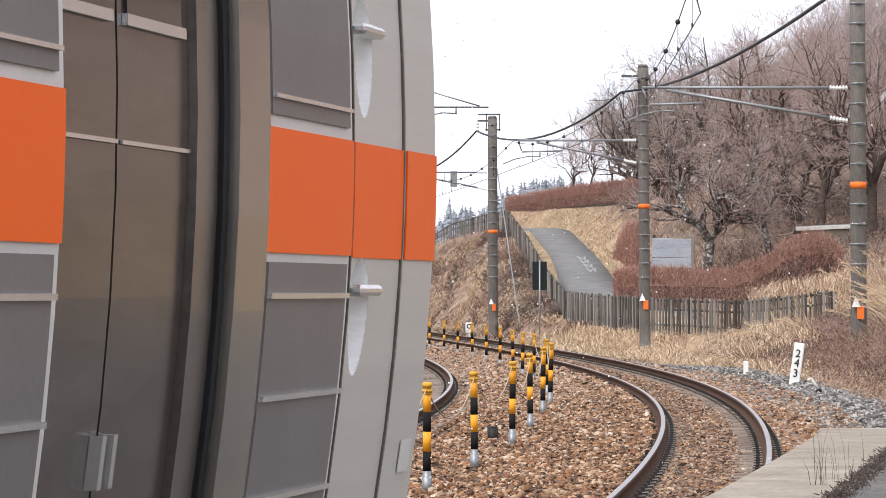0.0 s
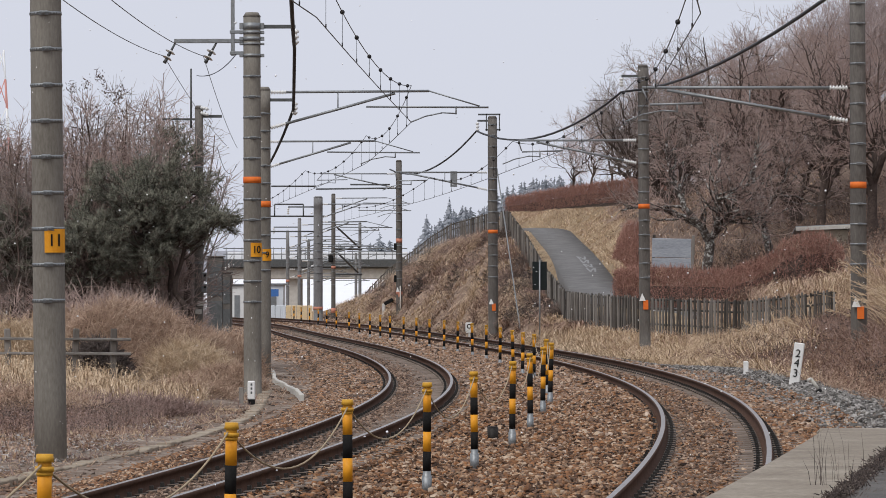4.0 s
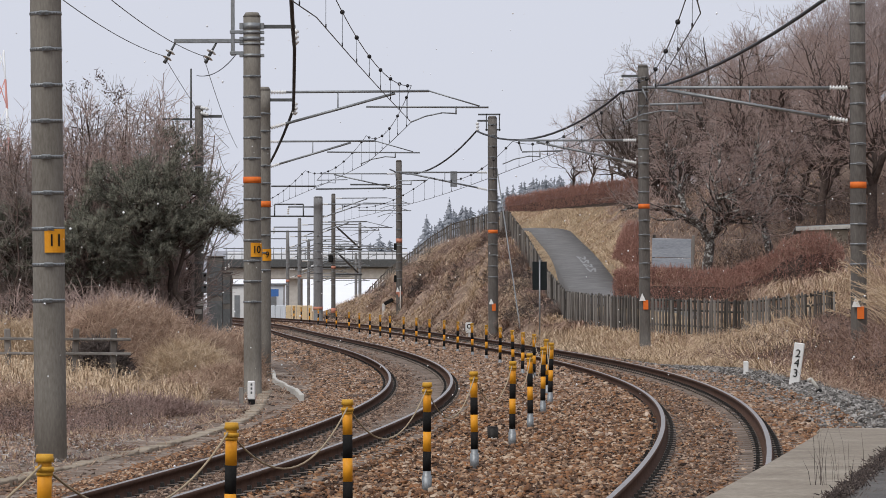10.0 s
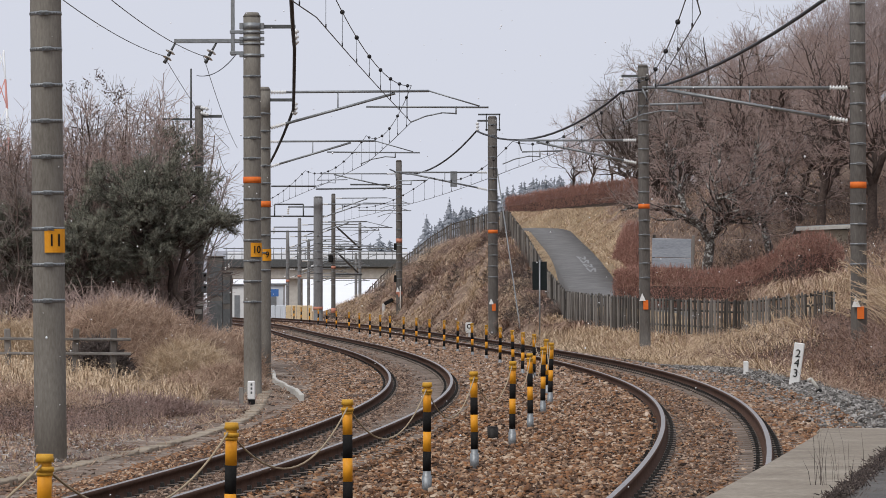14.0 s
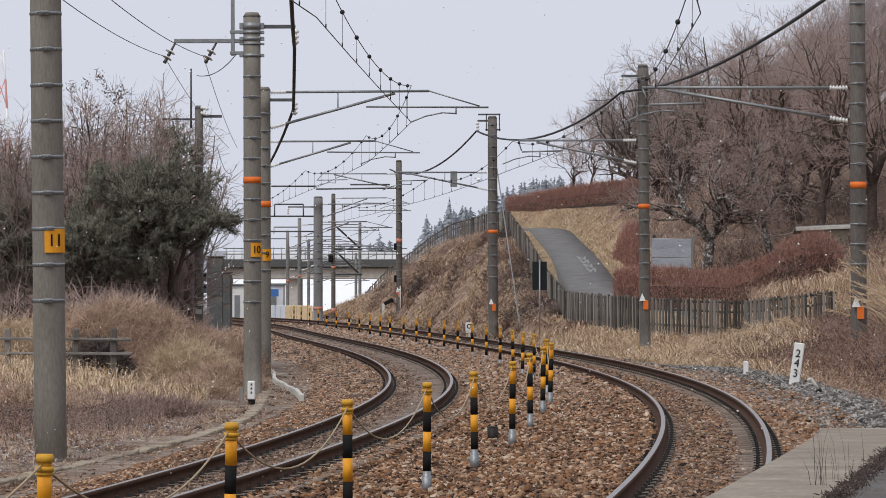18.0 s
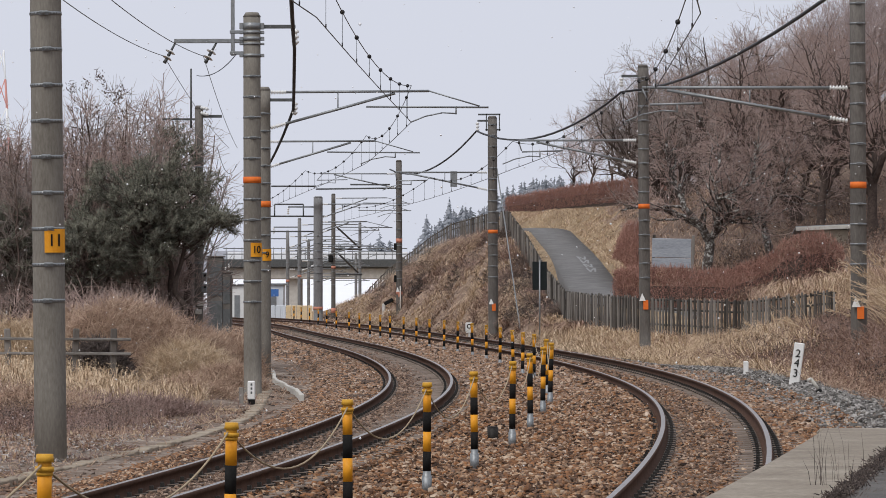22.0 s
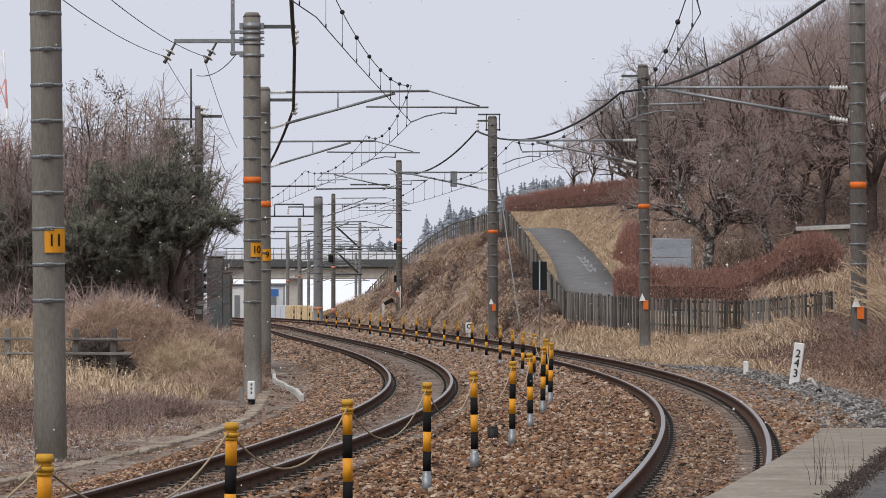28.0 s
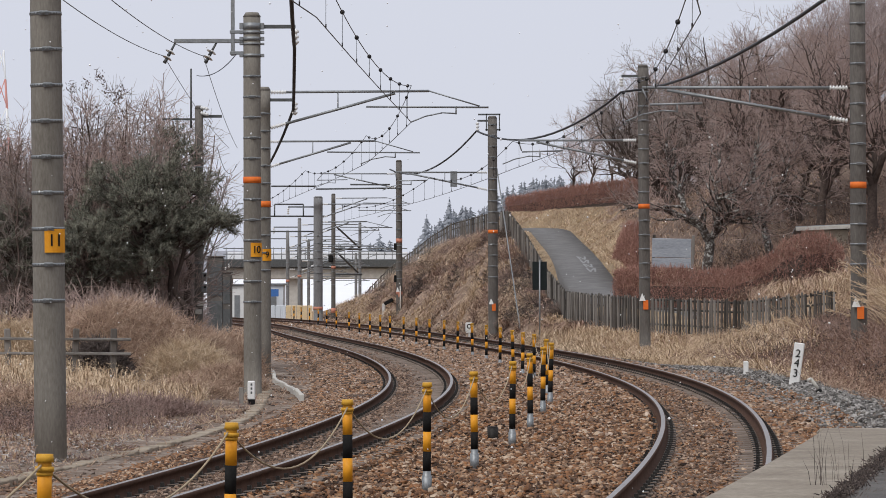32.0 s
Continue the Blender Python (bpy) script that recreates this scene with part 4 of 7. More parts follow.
ry = np.arange(131, 204, 0.6)
rx = road_x(ry)
ribbon("road", ry, rx - 0.62, rx + 1.22, road_z(ry) + 0.06, M["asphalt"], "narrow grey asphalt lane climbing behind the fence", "road")


mark = thing("road_marking", "worn white paint marks on the lane", "road marking")
for k, dy in enumerate((0.0, 3.4, 6.6, 9.6)):
    y = 159.0 + dy
    x = float(road_x(y)) + 0.62 - 0.02 * k
    for dx, turn, ln in ((-0.12, 1.2, 1.35), (0.12, -1.5, 1.3), (0.0, 5 if k % 2 else -5, 1.25)):
        bm = B()
        box(bm, -0.035, -ln, -0.004, 0.035, ln, 0.004)
        part("paint_bar", bm, M["faint"], mark, at=pose(x + dx, y, float(road_z(y)) + 0.083, math.degrees(math.atan(0.055)), 0, turn))


def worn_plank(w, t, h, seed):
    rnd = random.Random(seed)
    bm = B()
    box(bm, -w / 2, -t / 2, -0.25, w / 2, t / 2, h, bevel=0.008)
    for v in bm.verts:
        if v.co.z > h * 0.7:
            v.co.z += rnd.uniform(-0.02, 0.02)
            v.co.x *= rnd.uniform(0.86, 1.0)
    return bmesh_data("picket", bm, M["oldwood"])


picket_data = [worn_plank((0.092, 0.084, 0.1, 0.088, 0.094)[k], 0.04, (1.08, 1.1, 1.06, 1.12, 1.09)[k], k) for k in range(5)]
fence = thing("picket_fence", "long weathered grey wooden picket fence over the mound", "fence")
fy = np.arange(112, 292, 0.02)
fxx, fzz = fence_x(fy), fence_z(fy)
fs = np.r_[0, np.cumsum(np.hypot(np.diff(fxx), np.diff(fy)))]
d, k = 0.0, 0
rail_pts = []
row = B()
while d < fs[-1]:
    x, y = float(np.interp(d, fs, fxx)), float(np.interp(d, fs, fy))
    z = ground_z(x, y)
    at = pose(x, y, z + random.uniform(-0.03, 0.03), random.uniform(-2, 2), random.uniform(-2.5, 2.5), math.degrees(math.atan2(float(np.interp(y + 0.5, fy, fxx)) - x, -0.5)) + 90 + random.uniform(-6, 6))
    if y < 205:
        p = new("picket", picket_data[k % 5])
        p.parent = fence
        p.matrix_basis = at
    else:
        box(row, -0.05, -0.02, -0.25, 0.05, 0.02, random.uniform(1.02, 1.12), turn=at)
    if k % 4 == 0:
        rail_pts.append((x + 0.04, y + 0.04, z))
    d += random.uniform(0.2, 0.225) if y < 150 else 0.3 if y < 190 else 0.55 if y < 210 else 0.9
    k += 1
tagged(part("picket", row, M["oldwood"], fence), "distant weathered pickets along the mound", kind="stuff")
for h in (0.3, 0.76, 1.03):
    part("fence_rail", line_tube("fence_rail", np.array(rail_pts) + np.array([0, 0, h]), 0.03, 4, M["oldwood"]), None, fence)

# low rail fence in the brush on the left
low = thing("rail_fence", "low old wooden rail fence half hidden in brush", "fence")
for i, x in enumerate((132, 200, 15, -60)):
    bm = B()
    box(bm, -0.055, -0.05, -0.3, 0.055, 0.05, 0.86, bevel=0.015)
    X = (x - 784) / 7459 * 76
    part("post", bm, M["oldwood"], low, at=pose(X, 76, 0.03, 0, random.uniform(-3, 3), 12))
for z in (0.66, 0.40):
    bm = B()
    box(bm, -8.80, 75.9, z - 0.02, -5.62, 75.95, z + 0.03, bevel=0.01, turn=pose(0, 0, 0, 0, 0.3, 0))
    part("fence_rail", bm, M["railwood"], low)

# leaning white post with digits
post = thing("gradient_post", "leaning white post with black digits 243 beside the track", "marker post", at=pose(5.83, 70, 0.03, 0, 8, -8))
bm = B()
box(bm, -0.085, -0.045, -0.5, 0.085, 0.045, 0.68, bevel=0.012)
part("shaft", bm, M["white"], post)
for ch, z in (("2", 0.5), ("4", 0.34), ("3", 0.17)):
    part("digit", text_mesh(ch, 0.185, M["black"]), None, post, at=pose(0, -0.052, z, 90, 0, 0))
pipe = thing("pipe_stub", "bent pale pipe stub with a dark mouth in the gravel", "pipe", at=pose(5.7, 64, 0.0))
bm = B()
rod(bm, (0.02, 0, 0.05), (-0.12, 0, 0.235), 0.026, sides=14)
rod(bm, (-0.112, 0, 0.23), (-0.17, -0.02, 0.205), 0.028, 0.023, sides=14)
part("tube", bm, M["pale"], pipe)
bm = B()
rod(bm, (0.06, 0, -0.03), (-0.01, 0, 0.07), 0.046, 0.042, sides=14)
part("mouth", bm, M["black"], pipe, "black rubber mouth")
for x, y, zb, h, w in ((1320, 79, 663, 0.25, 0.046),):
    bm = B()
    box(bm, -w, -w, -0.1, w, w, h, bevel=0.012)
    solid("boundary_stone", bm, M["white"], "short white boundary stone in gravel", "boundary stone", at=pose((x - 784) / 7459 * y, y, 1.55 - (zb - 517) / 7459 * y))
# white post with black foot by the banded pole
km = thing("distance_post", "white post with a black foot beside the pole", "marker post", at=pose(-3.295, 72.5, -0.44))
bm = B()
box(bm, -0.065, -0.05, 0.14, 0.065, 0.05, 0.46, bevel=0.015)
part("shaft", bm, M["white"], km)
bm = B()
box(bm, -0.062, -0.048, -0.1, 0.062, 0.048, 0.14)
part("foot", bm, M["black"], km, "black painted foot")
bm = B()
for z in (0.26, 0.33, 0.40):
    box(bm, -0.012, -0.054, z - 0.02, 0.018, -0.05, z + 0.02)
part("writing_bar", bm, M["galv_dark"], km)
bm = B()
box(bm, -0.04, -0.03, -0.2, 0.04, 0.03, 0.35, bevel=0.01)
solid("wooden_stake", bm, M["oldwood"], "short dark wooden stake beside the white post", "stake", at=pose(-3.47, 72.5, -0.44))
# white disc sign and white markers at the foot of the mound
bm = B()
box(bm, -0.13, -0.02, 0.05, 0.13, 0.02, 0.42, bevel=0.03)
rod(bm, (0, 0.03, -0.3), (0, 0.03, 0.3), 0.025, sides=8)
s1 = thing("track_sign", "small white sign with a dark ring by the track", "sign", at=pose(0.93, 150, 0.05))
part("plate", bm, M["white"], s1)
bm = B()
bmesh.ops.create_circle(bm, cap_ends=False, segments=20, radius=0.085, matrix=pose(0, -0.03, 0.28, 90))
e = bmesh.ops.extrude_edge_only(bm, edges=bm.edges[:])["geom"]
for v in [g for g in e if isinstance(g, bmesh.types.BMVert)]:
    v.co.x *= 0.6
    v.co.z = 0.28 + (v.co.z - 0.28) * 0.6
part("ring", bm, M["black"], s1)
bm = B()
box(bm, -0.08, -0.05, -0.2, 0.08, 0.05, 0.82, bevel=0.03)
box(bm, 0.1, -0.04, 0.45, 0.2, 0.04, 0.95, bevel=0.02, turn=pose(0, 0, 0, 0, 25, 0))
solid("tilted_marker", bm, M["white"], "pair of white marker stones leaning at the mound's foot", "marker post", at=pose(-2.98, 212, 0.15))
# dark board on a thin post before the lane
sg = thing("track_board", "dark green rectangular signboard on a thin grey post", "sign", at=pose(3.21, 140, -0.1))
bm = B()
box(bm, -0.24, -0.02, 1.72, 0.24, 0.02, 2.66, bevel=0.01)
part("board", bm, M["navy"], sg)
bm = B()
rod(bm, (0, -0.05, -0.3), (0, -0.05, 2.7), 0.028, sides=10)
part("post", bm, M["galv"], sg)
# weathered board in the orchard
bd = thing("notice_board", "weathered blue-grey wooden board under bare trees", "board", at=pose(7.69, 142, 2.37, 0, 1.2, -4))
for k, (z0, z1) in enumerate(((0.0, 0.32), (0.335, 0.98))):
    bm = B()
    box(bm, -0.66, -0.03, z0, 0.66, 0.03, z1, bevel=0.012)
    part("plank", bm, M["board"], bd)
for x in (-0.6, 0.72):
    bm = B()
    box(bm, x - 0.05, 0.04 if x < 0 else -0.04, -0.6, x + 0.05, 0.12 if x < 0 else 0.06, 1.1, bevel=0.012)
    part("post", bm, M["oldwood"], bd)
# plate hung in the wires and a plank beside the pole
bm = B()
box(bm, -0.13, -0.015, -0.3, 0.13, 0.015, 0.3, bevel=0.01)
solid("wire_plate", bm, M["galv"], "pale plate hanging in the overhead wires", "plate", at=pose(0.41, 160, 5.84))
bm = B()
box(bm, -0.28, -0.5, -0.05, 0.3, 0.5, 0.06, bevel=0.015)
solid("wooden_plank", bm, M["oldwood"], "dark weathered plank lying beside the pole", "plank", at=pose(-5.01, 100, 0.21, 0, 0, 8))
# low pale wall and roof edge among the trees
hut = thing("low_shed", "low pale shed roof behind the hedge", "shed", at=pose(13.45, 150, 3.45))
bm = B()
box(bm, -0.7, -0.6, -0.4, 0.9, 0.6, 0.32, bevel=0.02)
part("wall", bm, M["slab"], hut)
bm = B()
box(bm, -0.95, -0.8, 0.3, 1.05, 0.8, 0.36, bevel=0.012, turn=pose(0, 0, 0, -8, -2.5, 0))
part("roof", bm, M["galv"], hut, "grey sheet roof")
bm = B()
box(bm, -0.95, -0.83, 0.3, 1.05, -0.8, 0.44, bevel=0.01, turn=pose(0, 0, 0, 0, -2.5, 0))
part("fascia", bm, M["pale"], hut, "pale roof edge")
# cable trough along the left track
trough = thing("cable_trough", "row of worn concrete cable trough lids beside the track", "cable trough", kind="structure")
lid = B()
box(lid, -0.085, -0.24, -0.15, 0.1, 0.24, 0.0, bevel=0.01)
lid = bmesh_data("lid", lid, mat("trough_concrete", (0.235, 0.19, 0.14), (0.38, 0.32, 0.245), scale=2, fine=40, per="object", spread=0.2, rough=0.95))
for y in np.arange(38, 84, 0.5):
    part("lid", lid, None, trough, at=pose(float(xl(y)) - 2.75 + 0.25 * math.sin(y * 0.13), float(y), -0.385 + random.uniform(-0.015, 0.015), random.uniform(-1, 1), random.uniform(-2, 2), random.uniform(-3, 3) - 4))
kerb = thing("concrete_kerb", "thin pale concrete kerb running beside the ballast", "kerb", kind="structure")
for i in range(26):
    t0, t1 = i / 26, (i + 0.94) / 26
    bm = B()
    a, b = (Vector((-2.57 - 1.73 * q + 0.07 * math.sin(q * 9) + 0.22 * max(0.0, 0.25 - q), 75.4 + 27.3 * q, 0)) for q in (t0, t1))
    box(bm, -0.04 + random.uniform(-0.012, 0.012), 0, -0.1, 0.035, (b - a).length, 0.045, bevel=0.012, turn=pose(a.x, a.y, -0.34 + random.uniform(-0.012, 0.012), 0, 0, math.degrees(math.atan2(a.x - b.x, b.y - a.y))))
    part("kerb_stone", bm, M["pale"], kerb)

# ---- far bridge, houses and equipment at the end of the curve ----
br = thing("road_bridge", "long grey concrete road bridge crossing the valley far behind", "bridge")
yb = 315
bm = B()
box(bm, -17.06, yb, 3.37, -2.70, yb + 6, 4.00, bevel=0.05)
part("deck", bm, M["galv_dark"], br, "dark weathered deck edge")
bm = B()
box(bm, -17.06, yb + 0.5, 2.52, -2.70, yb + 5.5, 3.34, bevel=0.05)
part("girder", bm, M["pale"], br, "pale concrete girder")
bm = B()
box(bm, -16.38, yb + 5.4, 4.00, -2.70, yb + 5.7, 4.59, bevel=0.03)
part("parapet", bm, M["snow"], br, "snow-covered far parapet")
bm = B()
for z in (440, 450):
    rod(bm, (-16.43, yb + 0.2, 1.55 - (z - 517) / 7459 * yb), (-2.70, yb + 0.2, 1.55 - (z - 517) / 7459 * yb), 0.035, sides=6)
for x in range(400, 720, 14):
    rod(bm, ((x - 784) / 7459 * yb, yb + 0.2, 4.00), ((x - 784) / 7459 * yb, yb + 0.2, 4.89), 0.03, sides=6)
part("railing", bm, M["galv"], br)
for x in (395, 520):
    bm = B()
    box(bm, (x - 784) / 7459 * yb - 0.5, yb + 1, -1.5, (x - 784) / 7459 * yb + 0.5, yb + 5, 2.56)
    part("pier", bm, M["pale"], br)


def house(x0, x1, yt, yb_, d, label, wall):
    h = thing("small_building", label, "building")
    xa, xb = (x0 - 784) / 7459 * d, (x1 - 784) / 7459 * d
    za, zb = 1.55 - (yb_ - 517) / 7459 * d, 1.55 - (yt - 517) / 7459 * d
    bm = B()
    box(bm, xa, d, za - 0.6, xb, d + 4, zb)
    part("wall", bm, wall, h)
    bm = B()
    box(bm, xa - 0.15, d - 0.15, zb, xb + 0.15, d + 4.15, zb + 0.12, bevel=0.03)
    part("roof", bm, M["galv"], h)
    bm = B()
    box(bm, xa + (xb - xa) * 0.3, d - 0.03, za, xa + (xb - xa) * 0.62, d - 0.005, za + (zb - za) * 0.72)
    part("door", bm, M["galv"], h)
    return h


house(406, 436, 506, 566, 258, "small white equipment hut by the line", M["white"])
hs = house(470, 501, 505, 566, 262, "pale blue trackside building with a blue sign", M["bluewall"])
bm = B()
box(bm, -10.67, 261, 1.27, -10.18, 261.05, 1.72)
part("sign_panel", bm, M["sign_blue"], hs, "blue sign panel")
wall = thing("cream_barrier", "row of cream yellow barrier panels at the curve's end", "barrier")
for i in range(9):
    x = 478 + i * 9.5
    bm = B()
    box(bm, (x - 784) / 7459 * 250, 250, -0.3, (x + 8.6 - 784) / 7459 * 250, 250.1, 0.75, bevel=0.02)
    part("panel", bm, M["cream"] if i > 2 else M["bluewall"], wall)
# thin crossarm mast and relay cabinets behind the brush
mast = thing("crossarm_mast", "thin pale steel mast with crossarms and small insulators", "mast", at=pose(-8.41, 158, -0.4))
bm = B()
rod(bm, (0, 0, -0.3), (0, 0, 3.25), 0.045, 0.035, sides=10)
part("shaft", bm, M["galv"], mast)
for z, a, b in ((2.86, -0.3, 0.42), (2.74, -0.42, 0.3), (2.1, -0.05, 0.3), (1.86, -0.05, 0.36)):
    bm = B()
    box(bm, a, -0.03, z - 0.022, b, 0.03, z + 0.022, bevel=0.006)
    bar = part("crossarm", bm, M["pale"], mast)
    for x in (a + 0.03, b - 0.03):
        bm = B()
        insulator(bm, (x, 0, z + 0.02), (x, 0, z + 0.15), 0.04, 2)
        part("insulator", bm, M["porcelain"], bar, "small white insulator")
for x, yt, w in ((382, 456, 0.62), (402, 484, 0.36)):
    d = 155.0
    z1 = 1.85 - (yt - 517) / 7459 * d
    cab = thing("relay_cabinet", "grey relay cabinet beside the line", "cabinet", "cabinets", at=pose((x - 784) / 7459 * d, d, -0.3))
    bm = B()
    box(bm, -w / 2, -0.3, -0.2, w / 2, 0.3, z1, bevel=0.05)
    part("body", bm, M["concrete_dark"], cab)
    bm = B()
    box(bm, -w / 2 - 0.02, -0.33, z1 + 0.003, w / 2 + 0.02, 0.33, z1 + 0.06, bevel=0.02)
    part("cap", bm, M["concrete_dark"], cab)
    for z in (0.35, z1 / 2 + 0.15):
        bm = B()
        box(bm, -w / 2 + 0.05, -0.325, z, w / 2 - 0.05, -0.303, z + z1 / 2 - 0.4, bevel=0.008)
        leaf = part("door", bm, M["galv_dark"], cab, "dull steel door")
        bm = B()
        box(bm, w / 2 - 0.1, -0.35, z + 0.35, w / 2 - 0.08, -0.325, z + 0.5, bevel=0.004)
        part("handle", bm, M["galv"], leaf)
# distant steel portal between the poles
pt = thing("portal_frame", "dark steel portal bracing between distant poles", "portal")
bm = B()
for a, b in (((-6.45, 255.0, 5.5), (-5.12, 258.0, 4.26)), ((-6.3, 255.0, 3.84), (-5.2, 258.0, 2.74)), ((-6.50, 255.0, 4.15), (-4.98, 258.0, 4.15)), ((-6.50, 255.0, 2.61), (-4.98, 258.0, 2.62))):
    rod(bm, a, b, 0.06, sides=6)
part("brace", bm, M["galv_dark"], pt)
bm = B()
for a, b in (((-9.85, 240.0, 5.86), (-6.72, 240.0, 5.86)), ((-9.59, 240.0, 6.54), (-7.95, 240.0, 6.54)), ((-9.59, 240.0, 6.54), (-9.59, 240.0, 5.86)), ((-7.95, 240.0, 6.54), (-7.95, 240.0, 5.86)), ((-10.46, 255.0, 5.21), (-7.66, 255.0, 5.21)), ((-9.78, 240.0, 7.57), (-7.21, 240.0, 7.57)), ((-5.06, 230.0, 7.41), (-2.90, 230.0, 7.41)), ((-7.21, 240.0, 7.41), (-2.59, 230.0, 7.22))):
    rod(bm, a, b, 0.045, sides=6)
part("beam", bm, M["galv_dark"], pt)
# red and white lattice tower far off on the left
tw = thing("lattice_tower", "red and white steel lattice tower far off", "tower", at=pose(-54.51, 520, -1))
for k in range(9):
    bm = B()
    z0, z1 = k * 3.6, (k + 1) * 3.6
    a, b = 2.1 - k * 0.2, 2.1 - (k + 1) * 0.2
    for sx, sy in ((-1, -1), (1, -1), (1, 1), (-1, 1)):
        rod(bm, (sx * a, sy * a, z0), (sx * b, sy * b, z1), 0.09, sides=5)
        rod(bm, (sx * a, sy * a, z0), (-sy * b, sx * b, z1), 0.055, sides=4)
    part("section", bm, M["red"] if k % 2 else M["white"], tw)


# ---- bare trees and bushes ----
def unit(v):
    return v / (np.linalg.norm(v, axis=-1, keepdims=True) + 1e-9)


def sprout(rs, P, R, n, t0, t1, length, angle, steps=3, gnarl=0.14, lift=0.1, thin=0.6, cap=1.0, tip=0.004):
    """n side shoots off the branches P (with radii R), starting between t0 and t1 of their length."""
    m, k, _ = P.shape
    i, t = rs.randint(0, m, n), t0 + (t1 - t0) * rs.rand(n)
    u = t * (k - 1)
    j = np.minimum(u.astype(int), k - 2)
    w = u - j
    base = P[i, j] * (1 - w)[:, None] + P[i, j + 1] * w[:, None]
    along = unit(P[i, j + 1] - P[i, j])
    side = unit(np.cross(along, rs.randn(n, 3)))
    a = (angle * (0.55 + 0.9 * rs.rand(n)))[:, None]
    d = along * np.cos(a) + side * np.sin(a)
    L = (length * (0.45 + 1.1 * rs.rand(n)) * (1.2 - 0.55 * t))[:, None]
    r = np.clip((R[i, j] * (1 - w) + R[i, j + 1] * w) * thin, tip, cap)
    pts = [base]
    for s in range(steps):
        d = unit(d + gnarl * rs.randn(n, 3) + np.array((0, 0, lift)))
        pts.append(pts[-1] + d * L / steps)
    f = np.linspace(0, 1, steps + 1)[None]
    return np.stack(pts, 1), r[:, None] * (1 - f) + np.minimum(tip, r)[:, None] * 0.6 * f


def limb_mesh(name, groups, material):
    """Tapered tubes along many branches, in one mesh; groups: (points, radii, sides)."""
    verts, faces, at = [], [], 0
    for P, R, sides in groups:
        n, k, _ = P.shape
        t = unit(np.gradient(P, axis=1))
        ref = np.where(np.abs(t[..., 2:3]) > 0.9, np.array((1.0, 0, 0)), np.array((0, 0, 1.0)))
        u = unit(np.cross(t, ref))
        v = np.cross(t, u)
        a = np.arange(sides) * 2 * np.pi / sides
        ring = P[:, :, None] + R[:, :, None, None] * (u[:, :, None] * np.cos(a)[:, None] + v[:, :, None] * np.sin(a)[:, None])
        q = np.arange(sides)
        quad = np.stack([q, (q + 1) % sides, (q + 1) % sides + sides, q + sides], 1)
        f = np.arange(n)[:, None, None, None] * k * sides + np.arange(k - 1)[None, :, None, None] * sides + quad[None, None]
        verts.append(ring.reshape(-1, 3)), faces.append(f.reshape(-1, 4) + at)
        at += n * k * sides
    return mesh_of(name, np.concatenate(verts), np.concatenate(faces), material, smooth=True)


def bent(rs, points, k=16, wobble=0.05):
    """A limb of k nodes that bends through the points."""
    p = np.array(points, float)
    s = np.r_[0, np.cumsum(np.linalg.norm(np.diff(p, axis=0), axis=1))]
    q = np.linspace(0, s[-1], k)
    out = np.stack([np.interp(q, s, p[:, c]) for c in range(3)], 1)
    sm = out.copy()
    sm[1:-1] = (out[:-2] + 2 * out[1:-1] + out[2:]) / 4
    return sm + rs.randn(k, 3) * wobble * np.sin(np.linspace(0, np.pi, k))[:, None]


def leafless(root, rs, limbs, radii, counts, lengths, bark, twigs, angle=0.85, lift=0.08, tip=0.0055):
    """Limbs as the trunk, then branches, twigs and fine twigs growing out of them."""
    P, R = np.stack(limbs), np.stack(radii)
    b1 = sprout(rs, P, R, counts[0], 0.22, 1.0, lengths[0], angle, 6, 0.2, lift, 0.6, 0.07, 0.011)
    b2 = sprout(rs, *b1, counts[1], 0.15, 1.0, lengths[1], angle, 3, 0.2, lift, 0.6, 0.02, 0.008)
    b3 = sprout(rs, *b2, counts[2], 0.1, 1.0, lengths[2], angle * 0.85, 2, 0.16, lift, 0.7, 0.009, tip)
    part("trunk", limb_mesh("trunk", [(P, R, 9), (*b1, 5)], bark), None, root)
    part("crown", limb_mesh("crown", [(*b2, 3), (*b3, 3)], twigs), None, root)


def tapered(k, r, end=0.2):
    return r * (1 - (1 - end) * np.linspace(0, 1, k) ** 0.8)


def sketched_tree(x, y, z, label, barkm, radius, limbs, seed):
    """A tree whose main limbs bend through given points (sideways, up)."""
    rs = np.random.RandomState(seed)
    root = thing("bare_tree", label, "tree", "bare trees behind the fence", at=pose(x, y, z))
    stem = limbs[0][0]
    paths, radii = [], []
    for li, limb in enumerate(limbs):
        low = li == 0
        dep = np.cumsum(np.r_[0, rs.randn(len(limb) - 1) * 0.4])
        pts = [(px, d, pz) for (px, pz), d in zip(limb, dep)]
        if low or limb[0] == stem:
            pts = [(0, 0, -0.3), (stem[0] * 0.4, 0, stem[1] * 0.45)] + pts if low else [(stem[0] * 0.7, 0, stem[1] * 0.75)] + pts
        paths.append(bent(rs, pts, 18, 0.04))
        radii.append(tapered(18, radius * 1.15 if low else radius * 0.68, 0.2))
    leafless(root, rs, paths, radii, (22 * len(limbs), 130 * len(limbs), 460 * len(limbs)), (1.5, 0.75, 0.42), M[barkm], M["twig"])


